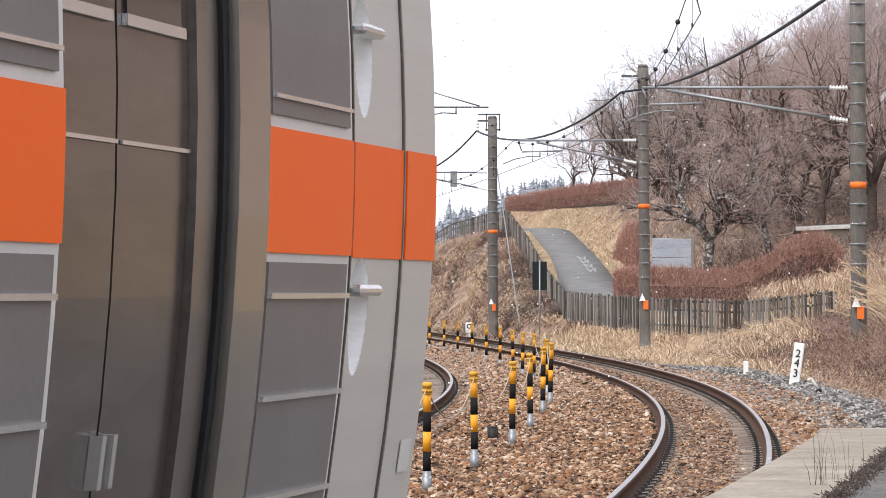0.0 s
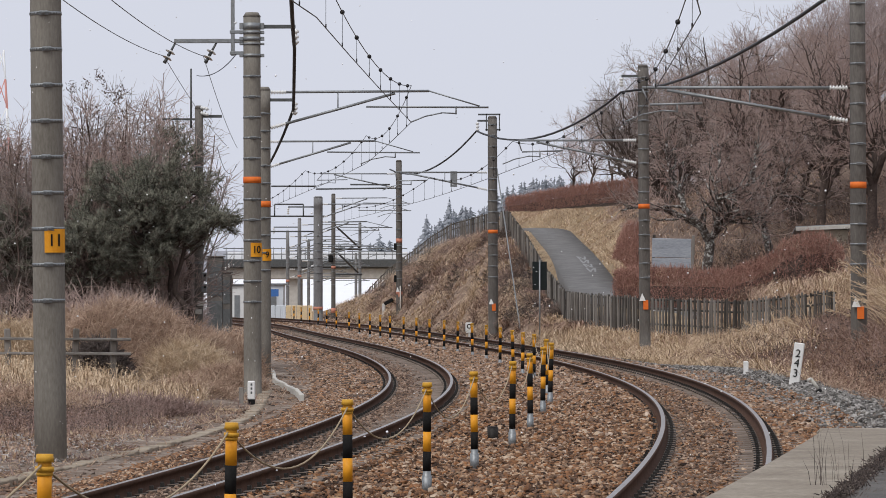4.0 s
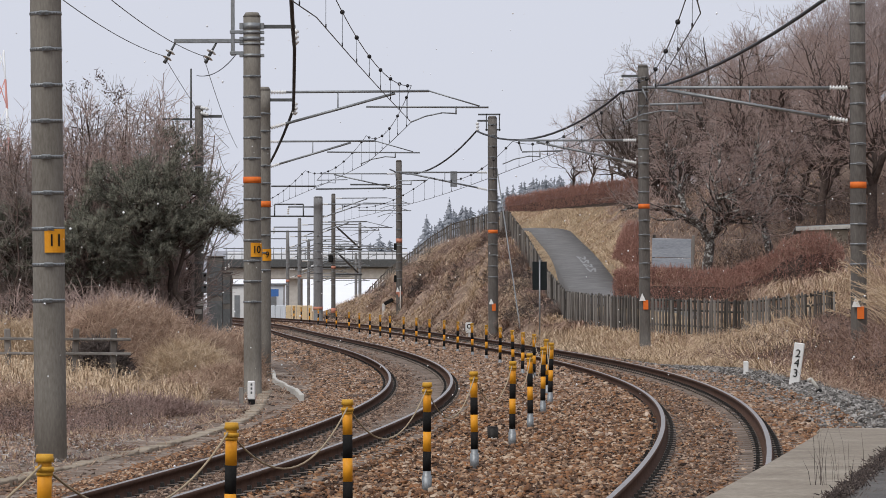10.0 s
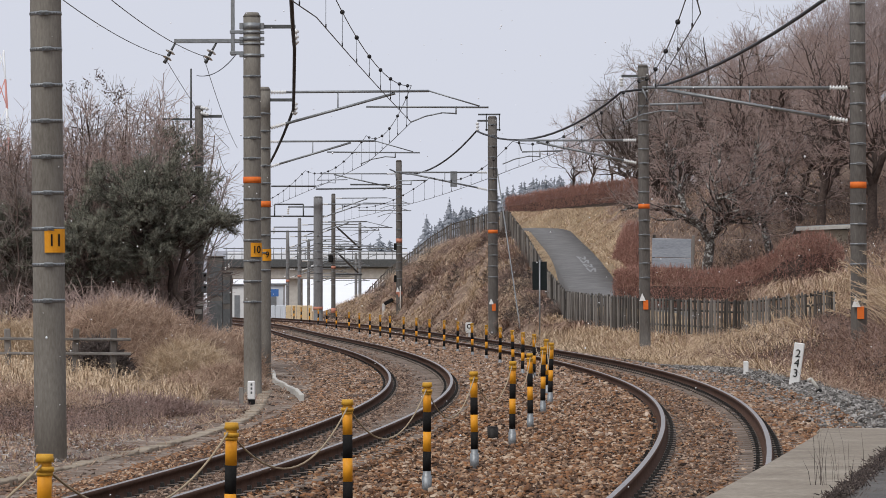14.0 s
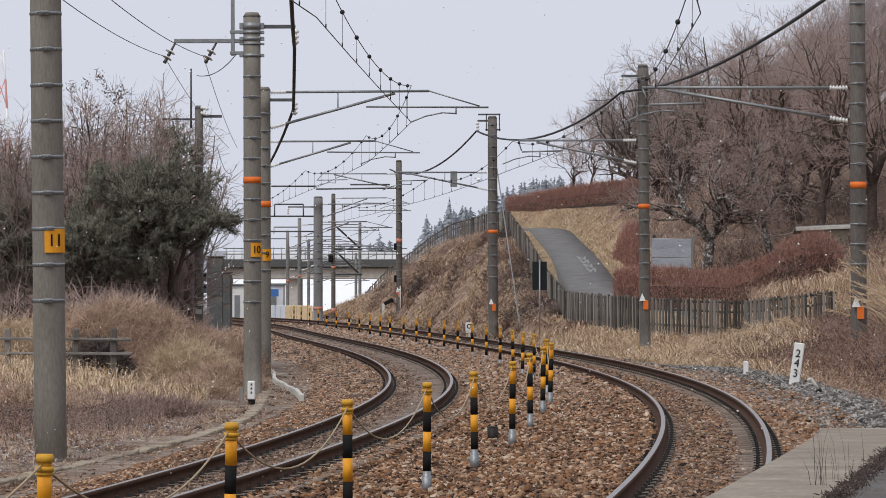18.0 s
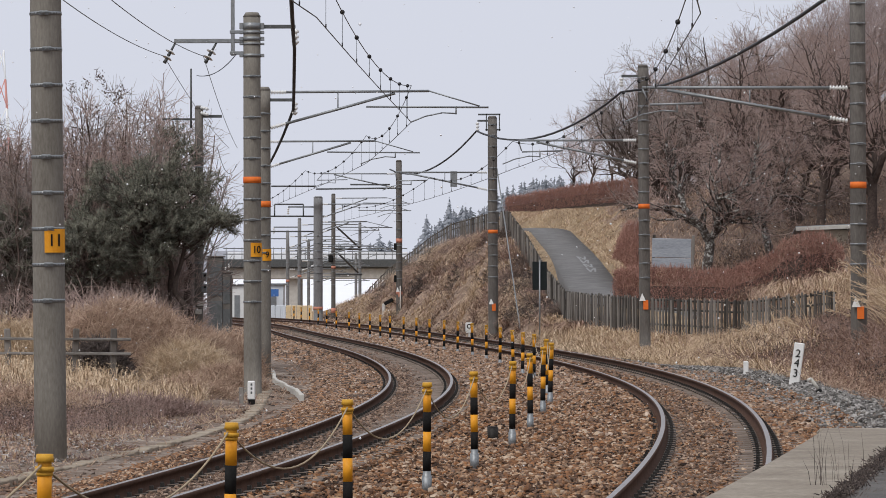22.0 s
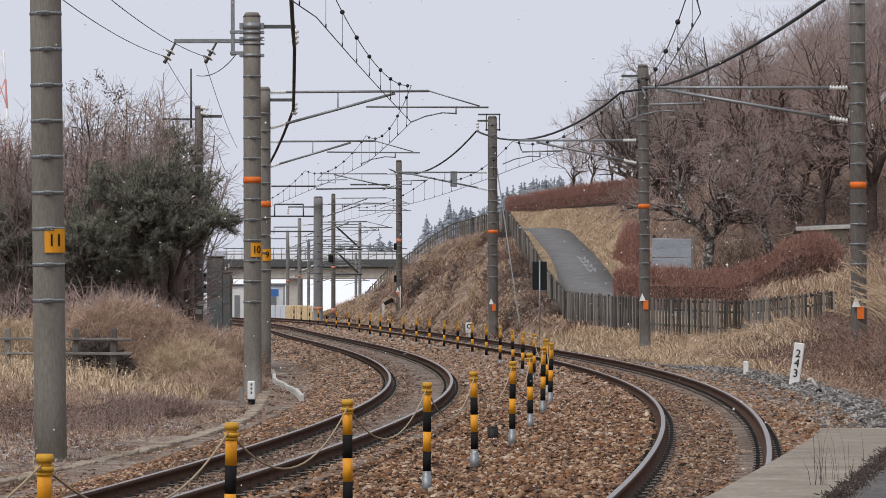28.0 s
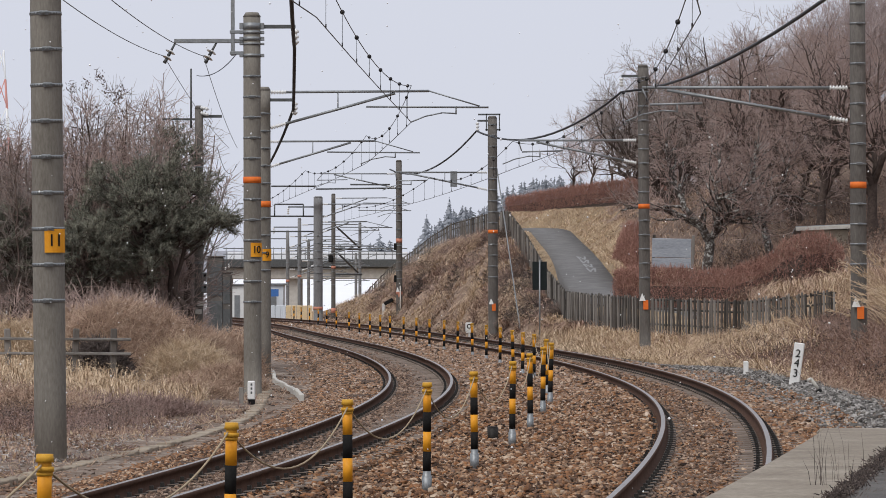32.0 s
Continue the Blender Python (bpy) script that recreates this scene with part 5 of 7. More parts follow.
for i, row in enumerate((
    (9.25, 148.0, 2.17, 'gnarled bare cherry tree with lichen-spotted trunk', 'lichen', 0.19, (((0.16, 1.21), (-0.32, 1.75), (-0.83, 2.40), (-1.23, 3.41), (-1.45, 4.64)), ((0.16, 1.21), (0.40, 2.00), (0.24, 3.10), (0.50, 4.44)), ((0.16, 1.21), (0.71, 1.87), (1.35, 2.14), (1.88, 1.87)), ((-0.32, 1.75), (-1.09, 2.14), (-1.98, 2.46), (-2.98, 2.26)), ((0.16, 1.21), (0.79, 2.30), (1.49, 3.19), (1.79, 4.44)),)),
    (13.39, 160.0, 3.80, 'big dark bare tree with a long leaning limb', 'bark', 0.26, (((0.06, 1.12), (-0.43, 1.48), (-1.09, 1.89), (-1.87, 2.21), (-2.64, 2.87)), ((0.06, 1.12), (0.45, 2.10), (0.66, 2.98), (0.88, 4.08)), ((0.56, 2.62), (0.00, 3.65), (-0.47, 4.23), (-0.60, 5.62)), ((0.06, 1.12), (-0.60, 2.40), (-0.90, 3.90), (-0.99, 5.41)), ((0.56, 2.62), (1.33, 3.09), (1.97, 3.22), (2.62, 4.01)), ((-1.09, 1.89), (-1.50, 2.62), (-2.10, 3.69), (-2.53, 4.76)),)),
    (14.15, 158.0, 4.03, 'tall dark bare tree with forked trunk', 'bark', 0.17, (((0.08, 1.17), (0.25, 2.12), (0.42, 3.39), (0.34, 5.08)), ((0.08, 1.17), (0.70, 2.12), (1.19, 2.80), (1.86, 3.92)), ((0.25, 2.12), (-0.04, 3.39), (-0.25, 4.66), (-0.15, 5.93)),)),
    (11.78, 151.0, 2.95, 'leaning bare tree with pale lichen on its trunk', 'lichen', 0.15, (((-0.38, 1.01), (-0.51, 1.88), (-0.73, 2.79), (-0.61, 4.01)), ((-0.38, 1.01), (0.04, 1.78), (0.38, 2.59), (0.69, 3.60)), ((-0.38, 1.01), (-0.89, 1.38), (-1.34, 1.98), (-1.98, 2.39)),)),
)):
    sketched_tree(*row, 60 + i)


def grown_limbs(rs, height, spread, limbs, radius, fork=0.2, droop=0.0, k=14):
    """Limbs that fan out of a short trunk and curve up to a rounded crown."""
    paths, radii = [], []
    top = np.array((rs.randn() * 0.1, rs.randn() * 0.1, height * fork))
    for i in range(limbs):
        a = 2 * np.pi * (i + rs.uniform(-0.35, 0.35)) / limbs
        out = np.array((np.cos(a), np.sin(a), 0.0))
        reach = spread * rs.uniform(0.55, 1.05)
        h = height * rs.uniform(0.72, 1.0) * (1 - 0.22 * (reach / spread) ** 2)
        start = top * rs.uniform(0.65, 1.0)
        mid = start + out * reach * 0.5 + np.array((0, 0, (h - start[2]) * 0.42))
        bend = start + out * reach * 0.85 + np.array((0, 0, (h - start[2]) * 0.72))
        end = out * reach + np.array((0, 0, h - droop))
        pts = [start, mid, bend, end] if i else [(0, 0, -0.3), top * 0.5, top, mid, bend, end]
        paths.append(bent(rs, pts, k, 0.09))
        radii.append(tapered(k, radius * (1.1 if i == 0 else 0.62), 0.16))
    return paths, radii


def bare_tree(x, y, z, height, spread, limbs, seed, label, group, counts, lengths=(1.5, 0.75, 0.42), radius=0.13, fork=0.22, twigs="twig", barkm="bark", **kw):
    rs = np.random.RandomState(seed)
    root = thing("bare_tree", label, "tree", group, at=pose(x, y, z))
    leafless(root, rs, *grown_limbs(rs, height, spread, limbs, radius, fork), counts, lengths, M[barkm], M[twigs], **kw)
    return root


for i, (px, py, d, h, sp, lb) in enumerate(((1330, 430, 172, 8.0, 3.0, 6), (1545, 420, 150, 8.4, 2.6, 6), (1190, 420, 176, 6.6, 2.6, 6), (1255, 400, 185, 8.3, 2.9, 6), (1165, 395, 190, 7.0, 2.8, 6), (1310, 390, 195, 9.3, 3.0, 6), (1590, 400, 170, 9.2, 3.0, 6), (1400, 410, 182, 8.8, 3.0, 6), (1130, 385, 200, 6.0, 2.4, 5), (1215, 380, 205, 8.6, 2.8, 6))):
    X, Z = (px - 784) / 7459 * d, 1.55 - (py - 517) / 7459 * d
    bare_tree(X, d, Z, h * 1.08, sp, lb, 140 + i, "bare brown tree with dense reddish twigs" if i % 2 else "bare grey-brown tree with a wide twiggy crown", "bare trees behind the fence", (90, 460, 1700), (1.8, 0.95, 0.55), 0.2, tip=0.0065, twigs="twig" if i in (0, 1, 3, 6, 7) else "twig_grey")
for i, (px, py, d, h) in enumerate(((1045, 325, 230, 4.2), (1085, 320, 232, 4.6), (1120, 318, 228, 4.6), (1160, 315, 235, 5.4), (1015, 330, 240, 3.2))):
    X, Z = (px - 784) / 7459 * d, 1.55 - (py - 517) / 7459 * d
    bare_tree(X, d, Z, h, 1.5, 4, 80 + i, "slim bare tree standing on the crest behind the hedge", "bare trees behind the fence", (40, 240, 900), (1.1, 0.6, 0.36), 0.07, 0.15, tip=0.006)


# brush trees on the left: many thin stems fanning out of the ground
def brush_tree(px, d, top, width, seed, label, stems=22, twigs="twig", fine=3000, dense=1.0):
    rs = np.random.RandomState(seed)
    h = 1.55 + (517 - top) / 7459 * d + 0.4
    root = thing("bare_tree", label, "tree", "brush trees beside the line", at=pose((px - 784) / 7459 * d, d, -0.4))
    paths, radii = [], []
    for i in range(stems):
        a, q = rs.rand() * 2 * np.pi, np.sqrt(rs.rand())
        out = np.array((np.cos(a), np.sin(a), 0)) * q * width / 2
        hh = h * (0.78 + 0.2 * rs.rand()) * np.sqrt(1 - 0.45 * q * q)
        foot = np.array((rs.randn() * 0.25, rs.randn() * 0.25, -0.2))
        paths.append(bent(rs, [foot, foot + out * 0.3 + (0, 0, hh * 0.4), foot + out * 0.75 + (0, 0, hh * 0.72), foot + out + (0, 0, hh)], 12, 0.07))
        radii.append(tapered(12, rs.uniform(0.03, 0.06), 0.3))
    leafless(root, rs, paths, radii, (int(stems * 8 * dense), int(stems * 36 * dense), int(fine * dense)), (1.2, 0.62, 0.4), M["twig_grey" if px > 230 else "twig_dark"], M[twigs], 0.82, 0.07, 0.0058)
    return root


for i, (px, d, top, w, tw) in enumerate(((190, 105, 112, 3.6, "twig"), (125, 106, 150, 3.2, "twig_grey"), (45, 104, 185, 3.0, "twig"), (-25, 106, 165, 3.2, "twig"), (290, 108, 150, 3.4, "twig"), (322, 110, 185, 3.0, "twig_grey"), (240, 109, 120, 3.4, "twig_grey"), (20, 111, 160, 3.2, "twig_grey"), (265, 103, 175, 2.6, "twig"), (140, 102, 235, 2.2, "twig"), (75, 102, 255, 2.2, "twig_grey"))):
    brush_tree(px, d, top, w, 120 + i, "bare bushy tree with dense brown twigs beside the line" if tw == "twig" else "grey-brown bare bush with upright twigs beside the line", twigs=tw, fine=3000, dense=0.4 if px > 285 else 1.0)

# withered leaves left hanging in the top of the brush
rs = np.random.RandomState(9)
d_ = 104.0
lv = []
for px, py, n, s in ((126, 155, 60, 0.10), (152, 150, 34, 0.08), (176, 138, 60, 0.12), (213, 160, 50, 0.10), (187, 158, 34, 0.08), (205, 178, 60, 0.14), (140, 190, 50, 0.14), (170, 205, 60, 0.16), (222, 205, 44, 0.12), (250, 240, 44, 0.16), (200, 245, 60, 0.2), (150, 240, 50, 0.2)):
    c = np.array(((px - 784) / 7459 * d_, d_, 1.55 + (517 - py) / 7459 * d_)) + rs.randn(n, 3) * np.array((s * 0.7, 0.3, s))
    a, b = unit(rs.randn(n, 3)) * 0.035, unit(rs.randn(n, 3)) * 0.02
    lv.append(np.stack([c - a, c + b, c + a, c - b], 1).reshape(-1, 3))
lv = np.concatenate(lv)
solid("withered_leaves", mesh_of("withered_leaves", lv, np.arange(len(lv)).reshape(-1, 4), M["twig_dark"]), None, "clusters of withered leaves hanging in the bare brush", "leaves", kind="stuff")


def pine(px, d, top, bottom, left, right, seed, clumps):
    """Dark bushy pine: crooked stem, boughs to an uneven crown, upturned shoots set with needles."""
    rs = np.random.RandomState(seed)
    s = d / 7459
    cx, cz = ((left + right) / 2 - 784) * s, 1.55 + (517 - (top + bottom) / 2) * s
    hw, hh = (right - left) / 2 * s, (bottom - top) / 2 * s
    x0, g = (px - 784) * s, -0.4
    root = thing("pine_tree", "dark green bushy pine beside bare brush", "tree", "pines beside the line", at=pose(x0, d, g))
    u = unit(rs.randn(clumps, 3))
    rad = (0.35 + 0.65 * rs.rand(clumps) ** 0.5)[:, None]
    lump = 1 + 0.22 * np.sin(u[:, 0] * 5.1 + seed) * np.sin(u[:, 2] * 6.3) + 0.12 * rs.randn(clumps)
    c = u * rad * lump[:, None] * np.array((hw, hw * 0.8, hh)) + np.array((cx - x0, 0, cz - g))
    height = cz - g + hh * 0.9
    stem = bent(rs, [(0, 0, -0.3), (0.12, 0, height * 0.3), (-0.1, 0.1, height * 0.65), ((cx - x0) * 0.6, 0, height)], 16, 0.06)
    # boughs to a third of the clumps, twigs from their nearest bough to the rest
    nb = clumps // 4
    boughs, br = [], []
    for e in c[:nb]:
        j = int(np.clip((e[2] - 0.35 * np.hypot(e[0], e[1])) / height * 15, 3, 14))
        m = (stem[j] + e) / 2 + np.array((0, 0, -0.12))
        boughs.append(bent(rs, [stem[j], m, e], 8, 0.05)), br.append(tapered(8, 0.035, 0.3))
    boughs, br = np.stack(boughs), np.stack(br)
    nodes = boughs[:, 3:].reshape(-1, 3)
    near = nodes[np.argmin(((c[nb:, None] - nodes[None]) ** 2).sum(-1), 1)]
    tw = np.stack([near, (near + c[nb:]) / 2 + rs.randn(len(near), 3) * 0.04, c[nb:]], 1)
    # shoots at every clump
    per = 13
    base = np.repeat(c, per, 0) + rs.randn(clumps * per, 3) * 0.07
    out = unit(np.repeat(u, per, 0) * 0.7 + rs.randn(clumps * per, 3) * 0.6 + np.array((0, 0, 0.55)))
    ln = 0.16 + 0.2 * rs.rand(clumps * per)
    tipp = base + out * ln[:, None]
    part("trunk", limb_mesh("trunk", [(stem[None], tapered(16, 0.13, 0.2)[None], 8), (boughs, br, 5), (tw, np.full(tw.shape[:2], 0.011), 3), (np.stack([base, tipp], 1), np.full((len(base), 2), 0.006), 3)], M["bark"]), None, root)
    k = 15
    f = rs.rand(len(base) * k, 1)
    o = np.repeat(base, k, 0) * (1 - f) + np.repeat(tipp, k, 0) * f
    dd = np.repeat(out, k, 0)
    nd = unit(unit(np.cross(dd, rs.randn(len(o), 3))) + dd * 0.75)
    part("crown", spikes("crown", o, o + nd * (0.08 + 0.05 * rs.rand(len(o), 1)), np.full(len(o), 0.0075), M["needle"]), None, root)


pine(265, 101, 285, 478, 132, 350, 7, 170)
pine(300, 101.5, 300, 420, 250, 408, 13, 56)
pine(330, 105, 235, 340, 255, 352, 9, 32)
pine(318, 101, 372, 425, 318, 414, 12, 26)
pine(20, 102, 370, 500, -60, 95, 10, 100)
pine(150, 100.5, 395, 500, 85, 225, 11, 64)


# ---- hedges ----
def hedge(name, path, width, height, seed, label):
    """A hedge along a row of (x, y, ground height, top height) built from many small leaves on short twigs."""
    rnd = np.random.RandomState(seed)
    pts = np.array(path, float)
    s = np.r_[0, np.cumsum(np.hypot(*np.diff(pts[:, :2], axis=0).T))]
    n = int(s[-1] * 3600 * width * height)
    t = rnd.rand(n) * s[-1]
    base = np.stack([np.interp(t, s, pts[:, k]) for k in range(4)], 1)
    ang = rnd.rand(n) * np.pi
    rad = np.sqrt(rnd.rand(n)) ** 0.35
    lump = 1 + 0.10 * np.sin(t * 2.3) + 0.08 * np.sin(t * 5.1 + 1)
    c = np.c_[base[:, 0] + rnd.randn(n) * 0.05, base[:, 1] - np.cos(ang) * rad * width / 2 * lump, base[:, 2] + (0.05 + np.sin(ang) * rad) * (base[:, 3] - base[:, 2]) * (0.9 + 0.1 * lump)]
    d = rnd.randn(n, 3)
    d /= np.linalg.norm(d, axis=1, keepdims=True)
    e = rnd.randn(n, 3)
    e /= np.linalg.norm(e, axis=1, keepdims=True)
    sz = 0.022 + 0.03 * rnd.rand(n)[:, None]
    v = np.stack([c, c + d * sz, c + d * sz * 0.6 + e * sz * 0.7], 1).reshape(-1, 3)
    root = thing("hedge", label, "hedge", "clipped hedges")
    part("foliage", mesh_of("foliage", v, np.arange(3 * n).reshape(-1, 3), M["hedge"]), None, root)
    m = n // 12
    p = c[:m] + np.c_[np.zeros(m), np.zeros(m), np.full(m, 0.02)]
    q = p + np.c_[rnd.randn(m) * 0.05, rnd.randn(m) * 0.05, 0.1 + 0.14 * rnd.rand(m)]
    part("twigwork", spikes("twigwork", p, q, np.full(m, 0.008), M["hedge"]), None, root)
    bm = B()
    ring = []
    for q in pts:
        ring.append([bm.verts.new((q[0], q[1] + dy * width * 0.3, q[2] - 1.2 + (q[3] - q[2] + 1.2) * f)) for dy, f in ((-1, 0), (-0.9, 0.68), (-0.45, 0.8), (0.45, 0.8), (0.9, 0.68), (1, 0))])
    for a, b in zip(ring, ring[1:]):
        for i in range(5):
            bm.faces.new((a[i], a[i + 1], b[i + 1], b[i]))
    bm.faces.new(ring[0]), bm.faces.new(ring[-1][::-1])
    part("branchwork", bm, M["bark"], root)


hedge("hedge", [(5.62, 138, 0.75, 2.20), (6.31, 136, 0.77, 2.30), (7.53, 135, 0.77, 2.26), (9.09, 134, 0.85, 2.2), (9.88, 134.5, 1.0, 2.46), (10.5, 135, 1.1, 2.74), (10.88, 135, 1.25, 3.14), (11.5, 135, 1.4, 3.38), (12.4, 136, 1.7, 3.38), (12.9, 136, 1.9, 2.9)], 1.3, 1.4, 3, "clipped russet hedge behind the picket fence")
hedge("hedge", [(3.18, 214, 5.39, 6.28), (4.70, 211, 5.54, 6.50), (6.27, 207, 5.68, 6.68), (7.75, 202, 5.75, 6.78), (9.01, 197, 5.75, 6.78), (10.35, 195, 5.76, 6.75)], 1.0, 1.0, 4, "clipped russet hedge along the crest of the slope")
hedge("hedge", [(6.64, 164, 1.37, 2.69), (6.74, 160, 1.38, 3.52), (6.86, 156, 1.38, 3.96), (7.05, 152, 1.39, 3.93)], 1.3, 1.6, 5, "russet shrub clump beside the lane")


# ---- dry grass, weeds and brush ----
def blades(name, x, y, length, width, material, label, category, seed, lean=0.35, z=None, kind="stuff"):
    rnd = np.random.RandomState(seed)
    n = len(x)
    z = ground(x, y) if z is None else z
    L = length * (0.55 + 0.9 * rnd.rand(n))
    a = rnd.rand(n) * 2 * np.pi
    b = rnd.rand(n) * 2 * np.pi
    ln = lean * (0.3 + rnd.rand(n)) * L
    base = np.c_[x, y, z - 0.05]
    side = np.c_[np.cos(a), np.sin(a), np.zeros(n)] * (width * (0.6 + 0.8 * rnd.rand(n)))[:, None] / 2
    mid = base + np.c_[np.cos(b) * ln * 0.35, np.sin(b) * ln * 0.35, L * 0.6]
    tip = base + np.c_[np.cos(b) * ln, np.sin(b) * ln, L * (1 - 0.25 * lean * rnd.rand(n))]
    v = np.stack([base - side, base + side, mid + side * 0.8, mid - side * 0.8, tip], 1).reshape(-1, 3)
    k = np.arange(n)[:, None] * 5
    f = np.concatenate([k + np.array([[0, 1, 2]]), k + np.array([[0, 2, 3]]), k + np.array([[3, 2, 4]])])
    me = mesh_of(name, v, f, material)
    return solid(name, me, None, label, category, kind=kind)


def patch(rnd, n, x0, x1, y0, y1, tuft=0.25, per=14):
    m = max(n // per, 1)
    cx, cy = x0 + (x1 - x0) * rnd.rand(m), y0 + (y1 - y0) * rnd.rand(m)
    i = rnd.randint(0, m, n)
    return cx[i] + rnd.randn(n) * tuft, cy[i] + rnd.randn(n) * tuft


def tussocks(name, cx, cy, per, length, width, material, label, category, seed, fall=(0.0, 0.0), rise=0.5, lie=0.12):
    """Grass tussocks: blades that arch out of a common foot and droop, drawn downhill by fall."""
    rnd = np.random.RandomState(seed)
    size = np.repeat(0.6 + 0.8 * rnd.rand(len(cx)), per)
    x, y = np.repeat(cx, per), np.repeat(cy, per)
    n = len(x)
    base = np.c_[x + rnd.randn(n) * 0.09 * size, y + rnd.randn(n) * 0.14 * size, np.zeros(n)]
    base[:, 2] = ground(base[:, 0], base[:, 1]) - 0.03
    a = rnd.rand(n) * 2 * np.pi
    out = np.c_[np.cos(a) + fall[0], np.sin(a) + fall[1], np.zeros(n)]
    L = (length * size * (0.5 + 0.9 * rnd.rand(n)))[:, None]
    up = np.array((0, 0, 1.0))
    s1, s2 = base + out * L * 0.3 + up * L * rise, base + out * L * 0.62 + up * L * (rise * 1.05)
    tip = base + out * L * (0.85 + 0.3 * rnd.rand(n))[:, None] + up * L * (lie + rise * 0.8 * rnd.rand(n))[:, None]
    side = unit(np.cross(out, up)) * (width * (0.6 + 0.8 * rnd.rand(n)))[:, None] / 2
    v = np.stack([base - side, base + side, s1 + side, s1 - side, s2 + side * 0.8, s2 - side * 0.8, tip], 1).reshape(-1, 3)
    k = np.arange(n)[:, None] * 7
    f = np.concatenate([k + np.array([t]) for t in ((0, 1, 2), (0, 2, 3), (3, 2, 4), (3, 4, 5), (5, 4, 6))])
    return solid(name, mesh_of(name, v, f, material), None, label, category, kind="stuff")


def seeded(name, x, y, height, material, label, seed, heads=6, size=0.016, lean=0.25, z=None):
    """Dead weeds: thin upright stems set with withered leaves and seed heads."""
    rnd = np.random.RandomState(seed)
    n = len(x)
    p = np.c_[x, y, (ground(x, y) if z is None else z) - 0.03]
    h = (height * (0.5 + 0.8 * rnd.rand(n)))[:, None]
    d = unit(np.c_[rnd.randn(n) * lean, rnd.randn(n) * lean, np.ones(n)])
    q = p + d * h
    t = np.full(n, 0.0045)
    ob = solid(name, spikes(name, p, q, t, material), None, label, "weeds", kind="stuff")
    m = n * heads
    w = 0.3 + 0.7 * rnd.rand(m, 1)
    c = np.repeat(p, heads, 0) + np.repeat(d * h, heads, 0) * w + rnd.randn(m, 3) * np.array((0.03, 0.03, 0.012))
    a, b = unit(rnd.randn(m, 3)) * size * (0.6 + 0.9 * rnd.rand(m, 1)), unit(rnd.randn(m, 3)) * size * 0.6
    v = np.stack([c - a, c + b, c + a, c - b], 1).reshape(-1, 3)
    solid("seed_heads", mesh_of("seed_heads", v, np.arange(4 * m).reshape(-1, 4), material), None, label.replace("weeds", "seed heads and withered leaves of weeds"), "seed heads", kind="stuff")
    return ob


def spots_in(n, x0, x1, y0, y1, keep):
    x, y = x0 + (x1 - x0) * R.rand(n), y0 + (y1 - y0) * R.rand(n)
    ok = keep(x, y)
    return x[ok], y[ok]


R = np.random.RandomState(11)


def right_zone(x, y, gap=3.0):
    return (x > xr(y) + gap - 0.5 * smooth((110 - y) / 20) - 0.9 * smooth((y - 95) / 30)) & (x < fence_x(y) + 0.25)


# pale grass at the foot of the bank and before the fence
x, y = patch(R, 52000, 2, 11, 66, 148, 0.2)
ok = right_zone(x, y) & ((x < 6.6) | (y > 100)) & (x < fence_x(y) - 0.25) & (x / y < 0.09)
blades("dry_grass", x[ok], y[ok], 0.22, 0.024, M["straw"], "tufts of dry straw-coloured grass before the picket fence", "grass", 21, lean=1.3)
x, y = patch(R, 16000, 2, 11, 66, 150, 0.3)
ok = right_zone(x, y, 3.4)
blades("dead_weeds", x[ok], y[ok], 0.3, 0.015, M["brush"], "brown dead weeds before the picket fence", "weeds", 22, lean=0.8)
x, y = patch(R, 9000, 5.3, 9.6, 80, 114, 0.25, 30)
ok = right_zone(x, y, 3.3) & (x < 7.6)
blades("dry_grass", x[ok], y[ok], 0.26, 0.024, M["straw"], "matted pale grass at the foot of the fence", "grass", 20, lean=1.4)
x, y = spots_in(900, 3.4, 8.6, 68, 140, lambda x, y: right_zone(x, y, 3.0) & (x < xr(y) + 4.6) & (x / y < 0.088) & (x < fence_x(y) - 0.3))
tussocks("dry_grass", x, y, 44, 0.3, 0.012, M["straw"], "bright straw tussocks along the foot of the bank", "grass", 18, (-0.5, -0.2), 0.5, 0.0)
# tall reeds by the pole on the right: arching leaves and plumed stalks
def pampas(cx, cy, n, tall, seed, leanx):
    rs = np.random.RandomState(seed)
    root = thing("pampas_grass", "clump of tall dry pampas grass leaning out of the brush", "grass", "pampas clumps", at=pose(cx, cy, ground_z(cx, cy)))
    foot = np.c_[rs.randn(n) * 0.16, rs.randn(n) * 0.22, np.full(n, -0.05)]
    P = [foot]
    d = unit(np.c_[leanx + rs.randn(n) * 0.28, rs.randn(n) * 0.25, np.ones(n)])
    L = (tall * (0.45 + 0.6 * rs.rand(n)))[:, None] / 7
    for k in range(7):
        d = unit(d + np.c_[np.full(n, leanx * 0.16) + rs.randn(n) * 0.05, rs.randn(n) * 0.05, np.full(n, -0.07)])
        P.append(P[-1] + d * L)
    P = np.stack(P, 1)
    part("stalks", limb_mesh("stalks", [(P, np.full((n, 8), 0.007) * np.linspace(1.1, 0.55, 8), 3)], M["straw"]), None, root)
    tops = P[: n // 3]
    b = sprout(rs, tops, np.full(tops.shape[:2], 0.006), n * 9, 0.78, 1.0, 0.13, 0.45, 2, 0.1, -0.05, 1.0, 0.006, 0.004)
    part("plumes", limb_mesh("plumes", [(*b, 3)], M["straw"]), None, root, "pale feathery plumes")


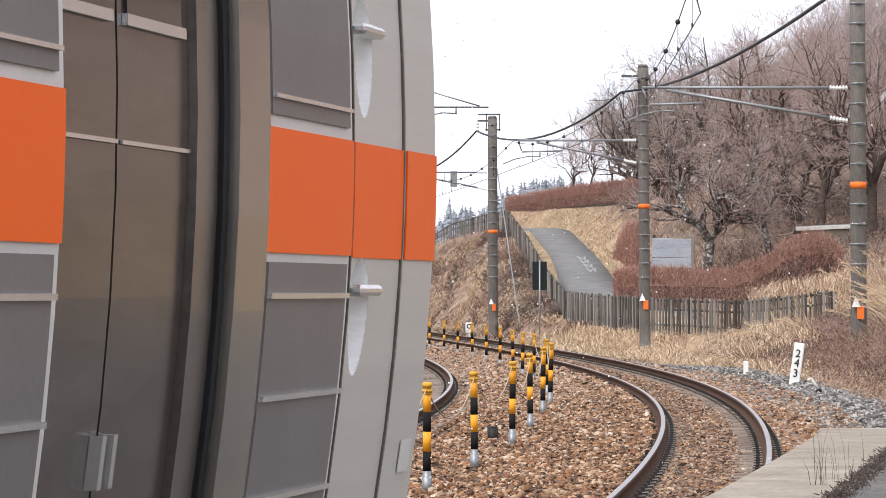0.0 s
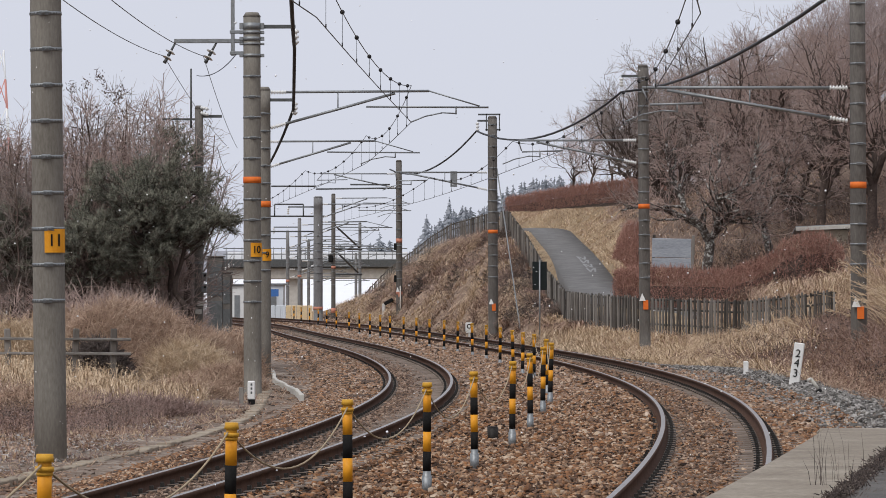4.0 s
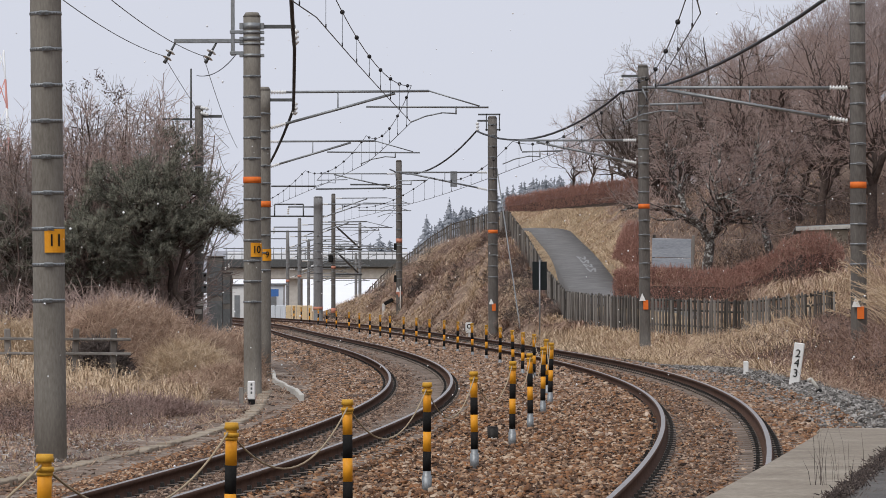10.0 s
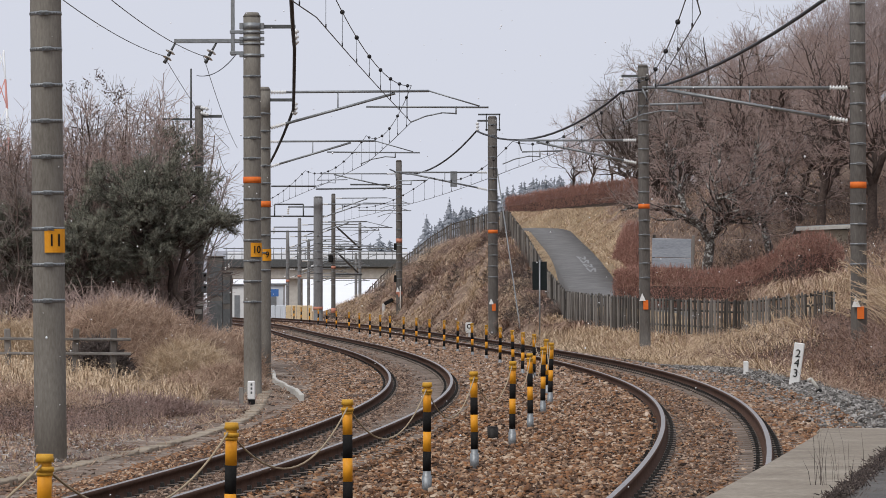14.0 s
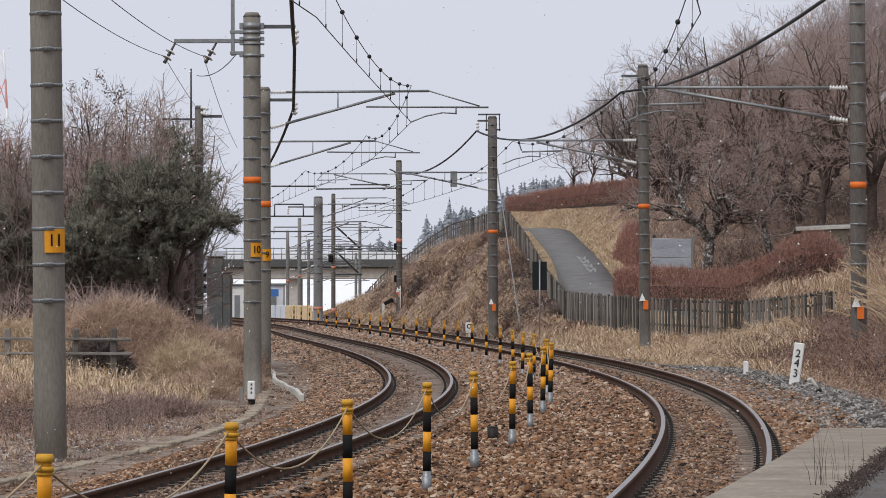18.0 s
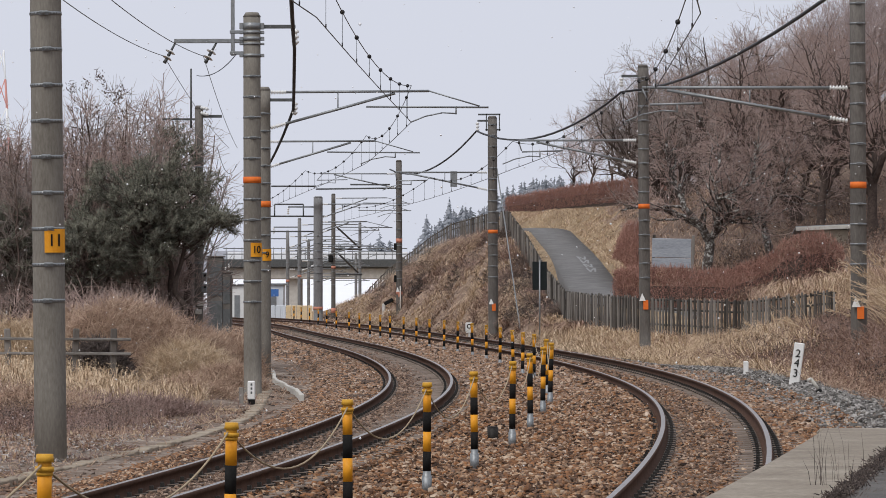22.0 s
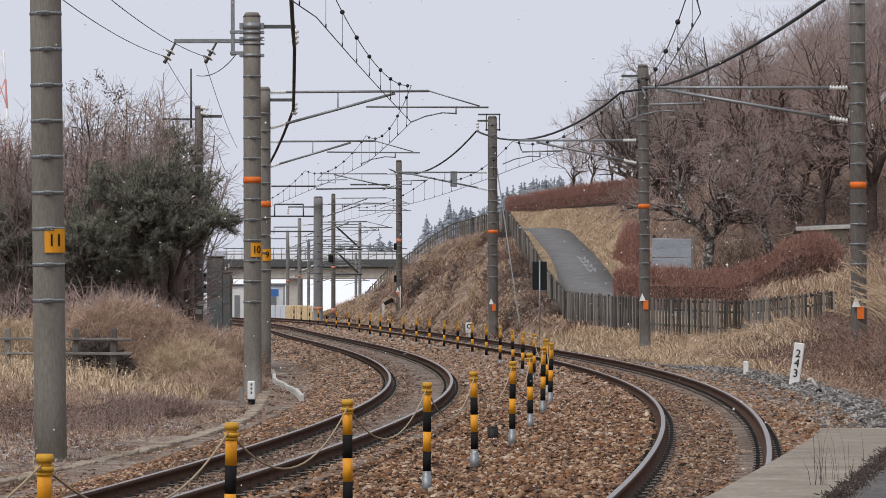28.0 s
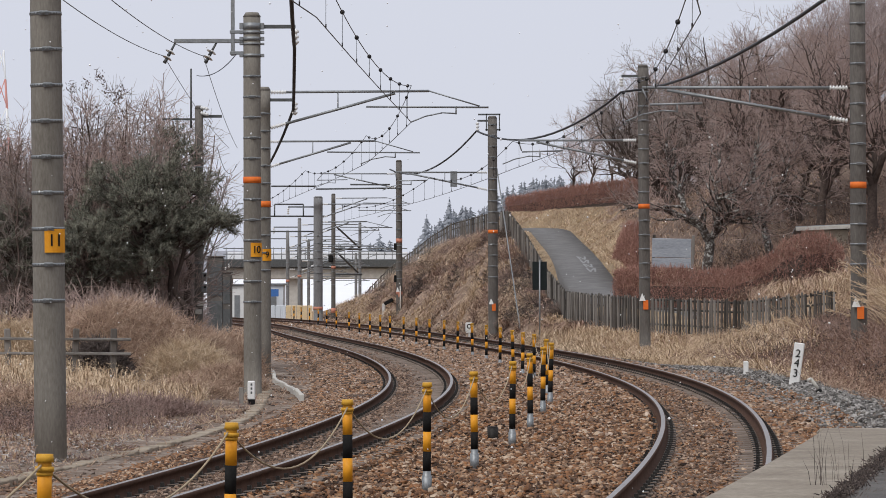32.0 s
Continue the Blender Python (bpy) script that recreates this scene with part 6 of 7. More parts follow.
for i, (cx, cy, n, tall, lx) in enumerate(((9.0, 80, 22, 1.8, -0.4), (9.4, 83, 26, 2.1, -0.35), (9.2, 86, 22, 1.9, -0.5), (8.8, 78, 22, 1.4, -0.4), (9.8, 89, 26, 2.0, -0.35), (8.6, 98, 20, 1.3, -0.3), (8.0, 103, 18, 1.1, -0.3))):
    pampas(cx, cy, n, tall, 230 + i, lx)
# grass behind the fence
x, y = patch(R, 52000, 2.6, 8.4, 150, 216, 0.22, 22)
ok = ((x > road_x(y) + 1.28) | (y > 205)) & (x < 7.7 + 0.3 * np.sin(y)) & (x > fence_x(y) + 0.4)
blades("dry_grass", x[ok], y[ok], 0.13, 0.03, M["straw"], "short matted dry grass on the slope above the lane", "grass", 25, lean=1.1)
x, y = patch(R, 9000, 2.6, 8.0, 150, 214, 0.35, 40)
ok = ((x > road_x(y) + 1.4) | (y > 206)) & (x > fence_x(y) + 0.4)
blades("dead_weeds", x[ok], y[ok], 0.15, 0.03, M["brush"], "brown weeds on the slope above the lane", "weeds", 24, lean=1.2)
x, y = patch(R, 9000, 2.6, 5.0, 140, 204, 0.15, 20)
ok = (x < road_x(y) - 0.66) & (x > fence_x(y) + 0.3)
blades("dry_grass", x[ok], y[ok], 0.1, 0.026, M["straw"], "strip of dry grass between lane and fence", "grass", 28, lean=1.0)
x, y = patch(R, 9000, 7.6, 15, 136, 185, 0.4)
blades("dead_weeds", x, y, 0.28, 0.02, M["brush"], "brown undergrowth beneath the bare trees", "weeds", 19, lean=0.9)
# rough cover behind the picket fence and under the trees
x, y = spots_in(700, 8.0, 13.5, 112, 134, lambda x, y: x > fence_x(y) + 0.25)
tussocks("dry_grass", x, y, 24, 0.45, 0.014, M["brush"], "brown tussocks between fence and hedge", "grass", 37, (-0.2, -0.2), 0.6, 0.1)
x, y = spots_in(260, 8.0, 12.5, 112, 128, lambda x, y: x > fence_x(y) + 0.25)
tussocks("dry_grass", x, y, 24, 0.5, 0.013, M["straw"], "pale tussocks between fence and hedge", "grass", 38, (-0.3, -0.2), 0.65, 0.1)
x, y = patch(R, 5200, 9.5, 18.5, 145, 200, 0.6, 50)
ok = x > 9.6
seeded("dead_weeds", x[ok], y[ok], 0.6, M["twig_dark"], "brown weeds and saplings beneath the bare trees", 39, 6, 0.035, 0.5)
x, y = patch(R, 3600, 8.6, 18.5, 140, 200, 0.6, 50)
seeded("dead_weeds", x, y, 0.5, M["bramble"], "reddish weeds beneath the bare trees", 40, 6, 0.035, 0.5)
# left side: pale grass band, dark weeds, bare patches
keep = lambda x, y: x < xl(y) - 3.7
x, y = spots_in(170, -8.8, -3.9, 67, 77, keep)
tussocks("dry_grass", x, y, 34, 0.34, 0.014, M["straw"], "tussocks of pale dry grass before the brambles", "grass", 26, rise=0.75, lie=0.3)
x, y = spots_in(150, -13, -8, 62, 90, keep)
tussocks("dry_grass", x, y, 30, 0.5, 0.016, M["straw"], "rank pale grass on the low ground", "grass", 30, rise=0.8, lie=0.3)
x, y = spots_in(220, -9, -3.5, 50, 68, keep)
tussocks("dry_grass", x, y, 16, 0.16, 0.012, M["brush"], "small tussocks of brown grass on bare ground", "grass", 31, rise=0.5)
x, y = patch(R, 2600, -8.6, -3.6, 56, 70, 0.35, 40)
ok = keep(x, y)
seeded("dead_weeds", x[ok], y[ok], 0.36, M["purple"], "purplish dead weeds on the low ground", 27)
x, y = patch(R, 1100, -7.2, -4.4, 60, 67, 0.3, 50)
ok = keep(x, y)
seeded("dead_weeds", x[ok], y[ok], 0.34, M["twig_dark"], "dark withered weeds on the low ground", 32)
x, y = patch(R, 2200, -9.5, -3.9, 50, 62, 0.3, 60)
ok = (x < xl(y) - 3.4)
seeded("dead_weeds", x[ok], y[ok], 0.3, M["bramble"], "reddish withered weeds on the low ground", 35, 9, 0.015, 0.5)
x, y = patch(R, 1400, -9.5, -4.2, 56, 70, 0.3, 60)
ok = (x < xl(y) - 3.8)
seeded("dead_weeds", x[ok], y[ok], 0.32, M["weed"], "dark withered weeds in clumps on the low ground", 36, 9, 0.015, 0.5)
x, y = patch(R, 1500, -8.8, -4.2, 70, 77, 0.3, 30)
ok = keep(x, y)
seeded("dead_weeds", x[ok], y[ok], 0.5, M["straw"], "tall pale weeds before the brambles", 33, 5, 0.018)
x, y = patch(R, 1800, -10, -4, 46, 60, 0.35, 40)
ok = (x < xl(y) - 3.2)
seeded("dead_weeds", x[ok], y[ok], 0.2, M["brush"], "short brown weeds beside the cable trough", 34, 6, 0.013)


def litter(x, y, size, label, seed):
    """Fallen leaves and broken stems lying about."""
    rnd = np.random.RandomState(seed)
    n = len(x)
    z = ground(x, y) + 0.02 + 0.1 * rnd.rand(n) ** 2
    d, e = rnd.randn(n, 3), rnd.randn(n, 3)
    d /= np.linalg.norm(d, axis=1, keepdims=True)
    e /= np.linalg.norm(e, axis=1, keepdims=True)
    s = (size * (0.5 + rnd.rand(n)))[:, None]
    c = np.stack([x, y, z], -1)
    v = np.stack([c - d * s, c + e * s * 0.6, c + d * s, c - e * s * 0.6], 1).reshape(-1, 3)
    solid("leaf_litter", mesh_of("leaf_litter", v, np.arange(4 * n).reshape(-1, 4), M["leaf"]), None, label, "leaf litter", kind="stuff")


def tangle(x, y, z, length, thick, material, label, seed, up=0.25, name="bramble_tangle", kind="stuff"):
    """Thin crooked stems pointing every way."""
    rnd = np.random.RandomState(seed)
    p = np.stack([x, y, z], -1)[: int(len(x) * 0.78)]
    n = len(p)
    thick = thick * 1.1
    d = rnd.randn(n, 3)
    d[:, 2] = np.abs(d[:, 2]) * 0.6 + up
    d /= np.linalg.norm(d, axis=1, keepdims=True)
    L = (length * (0.4 + rnd.rand(n)))[:, None]
    q = p + d * L * 0.5
    e = d + 0.55 * rnd.randn(n, 3)
    e /= np.linalg.norm(e, axis=1, keepdims=True)
    r = q + e * L * 0.5
    t = thick * (0.6 + 0.8 * rnd.rand(n))
    solid(name, spikes(name, q, r, t * 0.9, material, (p, q, t, t * 0.85)), None, label, "shrub" if name == "shrub" else "brush", "shrubs on the mound" if name == "shrub" else "", kind)


def heap(px, d, width, height, n, material, label, seed, length=0.4, thick=0.0055):
    """A rounded heap of tangled dead stems."""
    rnd = np.random.RandomState(seed)
    cx = (px - 784) / 7459 * d
    a, r = rnd.rand(n) * 2 * np.pi, np.sqrt(rnd.rand(n))
    x, y = cx + np.cos(a) * r * width / 2, d + np.sin(a) * r * width / 2
    z = ground(x, y) + height * np.sqrt(np.clip(1 - r ** 2, 0, 1)) * rnd.rand(n) ** 0.35
    tangle(x, y, z, length, thick, material, label, seed)


heap(255, 86, 3.7, 1.55, 12000, M["brush"], "rounded tangle of brown bramble stems", 31, 0.34)
heap(335, 84.5, 1.9, 0.95, 4200, M["straw"], "tangle of pale dry stems beside the brambles", 43, 0.32, 0.005)
heap(400, 82, 1.6, 0.5, 2600, M["brush"], "low tangle of brown stems beside the pole", 42, 0.3, 0.005)
heap(120, 92, 3.0, 1.2, 5000, M["brush"], "rounded tangle of brown bramble stems", 32)
heap(330, 91, 2.2, 0.6, 4000, M["brush"], "low tangle of brown bramble stems", 33)
heap(15, 84, 2.6, 1.0, 4000, M["straw"], "tangle of pale dry stems", 34)
heap(265, 66, 1.8, 0.25, 1600, M["purple"], "tangle of purplish dead stems", 35, 0.24)
heap(340, 76, 1.6, 0.35, 1800, M["brush"], "tangle of brown dry stems", 37, 0.3)
# shrubs and brambles over the mound
rnd = np.random.RandomState(38)
for k in range(46):
    y0 = rnd.uniform(145, 265)
    f = rnd.uniform(0.35, 1.0)
    a0 = float(xr(y0)) + 2.4
    x0 = a0 + (float(fence_x(y0)) - a0) * f
    n = 260
    a, r = rnd.rand(n) * 2 * np.pi, np.sqrt(rnd.rand(n)) * rnd.uniform(0.35, 0.9)
    x, y = x0 + np.cos(a) * r * 0.7, y0 + np.sin(a) * r * 1.5
    tangle(x, y, ground(x, y), rnd.uniform(0.4, 0.75), 0.009, M[("bramble", "purple", "twig_dark")[k % 3]], ("brown bare shrub on the mound", "purplish bare shrub on the mound", "dark bare shrub on the mound")[k % 3], 400 + k, 0.5, "shrub", "")
x, y = patch(R, 9000, -7, 5, 138, 285, 0.6, 30)
ok = right_zone(x, y, 2.8)
tangle(x[ok], y[ok], ground(x[ok], y[ok]), 0.3, 0.009, M["straw"], "pale broken stems lying over the mound", 450, 0.05)
x, y = patch(R, 9000, 6.7, 10.9, 68, 106, 0.5, 30)
tangle(x, y, ground(x, y) + 0.3 * R.rand(len(x)), 0.34, 0.0055, M["bramble"], "tangled brown brambles beside the line", 451)
x, y = patch(R, 6000, 6.7, 10.9, 66, 106, 0.5, 30)
tangle(x, y, ground(x, y) + 0.25 * R.rand(len(x)), 0.36, 0.0055, M["purple"], "reddish bramble stems beside the line", 452)
x, y = spots_in(500, 6.4, 10.3, 92, 112, lambda x, y: (x < fence_x(y) - 0.2) & (x / y > 0.0645) & (x / y < 0.087))
tussocks("dry_grass", x, y, 26, 0.5, 0.013, M["straw"], "rank straw-coloured grass before the picket fence", "grass", 461, (-0.4, -0.2), 0.55, 0.1)
brushy = lambda x, y: (x > 6.6 + 0.4 * np.sin(y)) & (x < fence_x(y))
x, y = patch(R, 1600, 5.9, 8.4, 52, 72, 0.3, 40)
ok = x > xr(y) + 2.4
seeded("dead_weeds", x[ok], y[ok], 0.34, M["bramble"], "brown weeds above the gravel", 462, 7, 0.018, 0.5)
x, y = patch(R, 5000, 5.9, 8.4, 52, 74, 0.3, 40)
ok = x > xr(y) + 2.35
tangle(x[ok], y[ok], ground(x[ok], y[ok]) + 0.05, 0.22, 0.004, M["brush"], "broken brown stems above the gravel", 463, 0.2)
x, y = patch(R, 3600, 6.5, 10.9, 66, 110, 0.4, 50)
ok = brushy(x, y)
seeded("dead_weeds", x[ok], y[ok], 0.5, M["bramble"], "tall reddish weeds beside the line", 456, 7, 0.02, 0.4)
x, y = patch(R, 1800, 6.5, 10.9, 66, 108, 0.4, 60)
ok = brushy(x, y)
seeded("dead_weeds", x[ok], y[ok], 0.55, M["weed"], "dark weeds beside the line", 459, 7, 0.02, 0.4)
x, y = spots_in(90, 6.3, 10.6, 68, 110, lambda x, y: brushy(x, y) & (x / y < 0.088))
tussocks("dry_grass", x, y, 26, 0.6, 0.016, M["straw"], "arching tussocks of pale grass in the brush", "grass", 460, (-0.5, -0.2), 0.5, 0.0)
on_mound = lambda x, y: right_zone(x, y, 2.7)
tone = lambda x, y: np.sin(1.7 * x + 0.21 * y + 1.4 * np.sin(0.13 * y)) + np.sin(0.23 * y - 1.1 * x + 2 * np.sin(0.8 * x + 0.1 * y)) + 0.5 * np.sin(3.9 * x + 0.5 * y)
for n, per, mt, w, ln, lb, sd, lo, hi in ((680, 34, "straw", 0.022, 0.46, "pale dead grass hanging over the mound", 62, 0.1, 9), (420, 30, "brush", 0.026, 0.42, "brown bracken beaten down over the mound", 61, -0.9, 0.9), (420, 30, "bramble", 0.028, 0.4, "dark withered weeds over the mound", 63, -9, -0.2)):
    x, y = spots_in(n * 5, -7, 5.4, 136, 285, lambda x, y: on_mound(x, y) & (tone(x, y) > lo) & (tone(x, y) < hi))
    x, y = x[:n], y[:n]
    tussocks("dead_bracken", x, y, per, ln, w, M[mt], lb, "weeds", sd, fall=(-0.7, -0.35), rise=0.35, lie=-0.1)
for n, mt, lb, sd, lo, hi in ((4200, "weed", "dark brown weeds in patches over the mound", 65, -9, -0.7), (2600, "twig_grey", "grey weeds in patches over the mound", 66, -1.2, -0.2), (1500, "twig_dark", "brown weeds in patches over the mound", 67, -0.4, 0.6)):
    x, y = patch(R, n * 2, -7, 5, 140, 275, 0.5, 40)
    ok = on_mound(x, y) & (tone(x, y) > lo) & (tone(x, y) < hi)
    seeded("dead_weeds", x[ok][:n], y[ok][:n], 0.42, M[mt], lb, sd, 7, 0.034, 0.6)
for k, (cy, f, n, mt) in enumerate(((150, 0.75, 150, "weed"), (156, 0.5, 130, "twig_dark"), (163, 0.85, 170, "weed"), (170, 0.4, 150, "bramble"), (176, 0.7, 170, "weed"), (184, 0.9, 160, "twig_dark"), (190, 0.5, 170, "weed"), (197, 0.75, 160, "bramble"), (206, 0.4, 170, "weed"), (213, 0.65, 160, "twig_dark"), (222, 0.85, 160, "weed"), (232, 0.5, 170, "bramble"), (243, 0.7, 170, "weed"), (255, 0.4, 170, "twig_dark"))):
    a0 = float(xr(cy)) + 2.4
    cx = a0 + (float(fence_x(cy)) - a0) * f
    x, y = cx + R.randn(n) * 0.26, cy + R.randn(n) * 0.8
    seeded("dead_weeds", x, y, 0.5, M[mt], "dark clump of weeds on the mound" if mt != "bramble" else "reddish clump of weeds on the mound", 600 + k, 12, 0.04, 0.7)
x, y = patch(R, 60000, -7, 5, 138, 285, 0.5, 20)
ok = right_zone(x, y, 2.8)
litter(x[ok], y[ok], 0.05, "brown fallen leaves and broken stems on the mound", 51)
x, y = patch(R, 9000, 3, 11, 66, 140, 0.5, 20)
ok = right_zone(x, y, 3.2)
litter(x[ok], y[ok], 0.04, "brown fallen leaves among dry grass", 52)
x, y = patch(R, 12000, -13, -4, 48, 112, 0.5, 20)
ok = x < xl(y) - 3.2
litter(x[ok], y[ok], 0.03, "broken stems and leaves on the low ground", 53)
x, y = patch(R, 9000, 7.6, 16, 134, 190, 0.5, 20)
litter(x, y, 0.05, "fallen leaves beneath the bare trees", 54)
# frosty, stony bare ground by the near pole
x, y = patch(R, 9000, -7.5, -2.5, 44, 76, 0.4, 30)
ok = (x < xl(y) - 2.9) & (x > xl(y) - 6.0)
x, y = x[ok], y[ok]
tangle(x, y, ground(x, y), 0.16, 0.005, M["purple"], "short dead stems on bare ground", 454, 0.2)
x, y = patch(R, 5000, -7.5, -2.5, 44, 76, 0.5, 30)
ok = (x < xl(y) - 2.9) & (x > xl(y) - 6.0)
x, y = x[ok], y[ok]
tangle(x, y, ground(x, y), 0.14, 0.005, M["straw"], "pale broken stems on bare ground", 455, 0.1)
x, y = patch(R, 4200, -8, -1.5, 36, 84, 0.3, 12)
ok = (x < xl(y) - 2.5) & (x > xl(y) - 4.2)
x, y = x[ok], y[ok]
tangle(x, y, ground(x, y) + 0.02, 0.13, 0.005, M["brush"], "broken brown stems beside the cable trough", 458, 0.1)
heap(395, 96, 2.0, 0.5, 2600, M["brush"], "low tangle of brown bramble stems", 39)
heap(60, 64, 2.2, 0.4, 3500, M["brush"], "low tangle of brown bramble stems", 45, 0.3)
# dark-coloured heap as the shade of the hollow under the brambles, pale stalks before it
heap(178, 78.5, 1.1, 0.72, 6000, M["weed"], "dark tangle of dead stems standing in for shade behind the rail fence", 46, 0.3, 0.009)
heap(228, 66.5, 2.2, 0.22, 1800, M["purple"], "dark purplish dead weeds on the low ground", 49, 0.28, 0.005)
x, y = patch(R, 5200, -7.2, -3.2, 44, 62, 0.35, 60)
ok = (x < xl(y) - 3.0) & (x > xl(y) - 5.6)
x, y = x[ok], y[ok]
rnd = np.random.RandomState(64)
d, e = rnd.randn(len(x), 3) * (0.013, 0.022, 0.006), rnd.randn(len(x), 3) * (0.013, 0.022, 0.006)
cc = np.stack([x, y, ground(x, y) + 0.045 + 0.03 * rnd.rand(len(x))], -1)
solid("snow_crust", mesh_of("snow_crust", np.stack([cc - d, cc - e, cc + d, cc + e], 1).reshape(-1, 3), np.arange(4 * len(x)).reshape(-1, 4), M["old_snow"]), None, "thin scattered crust of old snow on bare ground", "snow", kind="stuff")
heap(345, 97, 2.0, 0.85, 4500, M["brush"], "rounded tangle of brown bramble stems", 65)
heap(392, 96, 1.7, 1.0, 4000, M["brush"], "rounded tangle of brown bramble stems", 66)
heap(262, 98.5, 2.2, 1.25, 3000, M["twig"], "tall tangle of reddish brown stems before the pine", 67, 0.7, 0.007)
heap(185, 98.5, 3.2, 1.35, 4000, M["twig"], "tall tangle of reddish brown stems before the pine", 68, 0.7, 0.007)
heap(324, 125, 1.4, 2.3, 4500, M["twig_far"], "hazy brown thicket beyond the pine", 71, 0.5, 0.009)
# undergrowth beneath pine and brush trees
x, y = patch(R, 6000, -12.5, -6.9, 97, 112, 0.3, 30)
tangle(x, y, ground(x, y) + 1.5 * R.rand(len(x)) ** 1.6, 0.7, 0.007, M["twig"], "reddish brown thicket beneath the pine", 453, 0.4)


# ---- far slopes and woods ----
def far_hill(name, x0, x1, y, top, label, material, depth=120):
    xs = np.linspace(x0, x1, 60)
    rows = []
    for k in range(8):
        t = k / 7
        rows.append(np.c_[xs, np.full(60, y + depth * t), -3 + (np.array([top(v) for v in xs]) + 3) * smooth(t)])
    v = np.concatenate(rows)
    i = np.arange(8 * 60).reshape(8, 60)
    f = np.stack([i[:-1, :-1], i[:-1, 1:], i[1:, 1:], i[1:, :-1]], -1).reshape(-1, 4)
    return solid(name, mesh_of(name, v, f, material, None, True), None, label, "hill", kind="structure")


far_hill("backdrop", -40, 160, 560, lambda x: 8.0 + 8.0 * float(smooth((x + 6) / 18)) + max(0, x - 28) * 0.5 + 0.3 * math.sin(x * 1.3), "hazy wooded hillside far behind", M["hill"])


def spire(rnd, x, y, z, h, w):
    """A conifer of many drooping boughs round a thin stem."""
    p0, p1, r0, r1 = [Vector((x, y, z))], [Vector((x, y, z + h))], [w * 0.1], [0.02]
    for i in range(14):
        for j in range(6):
            t = rnd.random() ** 1.15
            reach = w * (1.02 - t) ** 0.8
            a = rnd.uniform(0, 2 * math.pi)
            ln = reach * rnd.uniform(0.55, 1.1)
            c = Vector((x, y, z + h * (t * 0.96 + 0.05)))
            p0.append(c)
            p1.append(c + Vector((math.cos(a) * ln, math.sin(a) * ln, -ln * rnd.uniform(0.15, 0.5))))
            r0.append(h * 0.1 * (1.12 - t)), r1.append(h * 0.03 * (1.1 - t))
    return p0, p1, r0, r1


rnd = random.Random(5)
wood = [[], [], [], []]


def plant(x, y, z, h, w):
    for k, v in enumerate(spire(rnd, x, y, z, h, w)):
        wood[k].extend(v)


for k in range(380):
    px = rnd.uniform(735, 1090)
    d = rnd.uniform(480, 620)
    crest = np.interp(px, (735, 790, 830, 905, 960, 1040, 1090), (430, 380, 366, 332, 314, 318, 330))
    h = rnd.uniform(5.0, 8.4)
    plant((px - 784) / 7459 * d, d, 1.55 - (crest + rnd.uniform(-6, 56) - 517) / 7459 * d - h, h, rnd.uniform(1.9, 3.2))
for px, top, d in ((755, 380, 430), (795, 350, 450), (672, 412, 420), (690, 425, 420), (600, 430, 440), (655, 430, 430)):
    plant((px - 784) / 7459 * d, d, 1.55 + (517 - 462) / 7459 * d, (462 - top) / 7459 * d, 1.5)
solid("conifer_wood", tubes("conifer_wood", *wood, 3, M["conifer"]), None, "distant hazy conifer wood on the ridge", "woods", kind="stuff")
# brown bare woods on the slope: a few grown crowns, turned and scaled
rnd = random.Random(6)
crowns = []
for k in range(4):
    rs = np.random.RandomState(300 + k)
    P, Rr = grown_limbs(rs, 6.0, 2.1, 5, 0.11, 0.25, k=8)
    P, Rr = np.stack(P), np.stack(Rr)
    b1 = sprout(rs, P, Rr, 45, 0.25, 1.0, 1.5, 0.7, 4, 0.2, 0.12, 0.55, 0.05, 0.014)
    b2 = sprout(rs, *b1, 200, 0.15, 1.0, 0.8, 0.75, 2, 0.2, 0.1, 0.6, 0.02, 0.011)
    b3 = sprout(rs, *b2, 420, 0.1, 1.0, 0.5, 0.7, 1, 0.16, 0.1, 0.7, 0.011, 0.008)
    crowns.append(((P, Rr, 5), (*b1, 3), (*b2, 3), (*b3, 3)))
groups = []
for k in range(72):
    if k < 54:
        d = rnd.uniform(196, 268)
        x = (rnd.uniform(1170, 1640) - 784) / 7459 * d
    else:
        # unseen trees on the added hillside, kept out of view as reflections
        d = rnd.uniform(25, 190)
        x = max(rnd.uniform(24, 44), d * 0.118 + 3)
    a, sc = rnd.uniform(0, 2 * math.pi), rnd.uniform(0.8, 1.35)
    c_, s_ = math.cos(a) * sc, math.sin(a) * sc
    turn = np.array(((c_, s_, 0), (-s_, c_, 0), (0, 0, sc)))
    at = np.array((x, d, ground_z(x, d) - 0.2))
    groups += [(P @ turn + at, Rr, n) for P, Rr, n in crowns[k % 4]]
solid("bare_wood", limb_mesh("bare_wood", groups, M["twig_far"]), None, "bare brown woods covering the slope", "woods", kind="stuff")


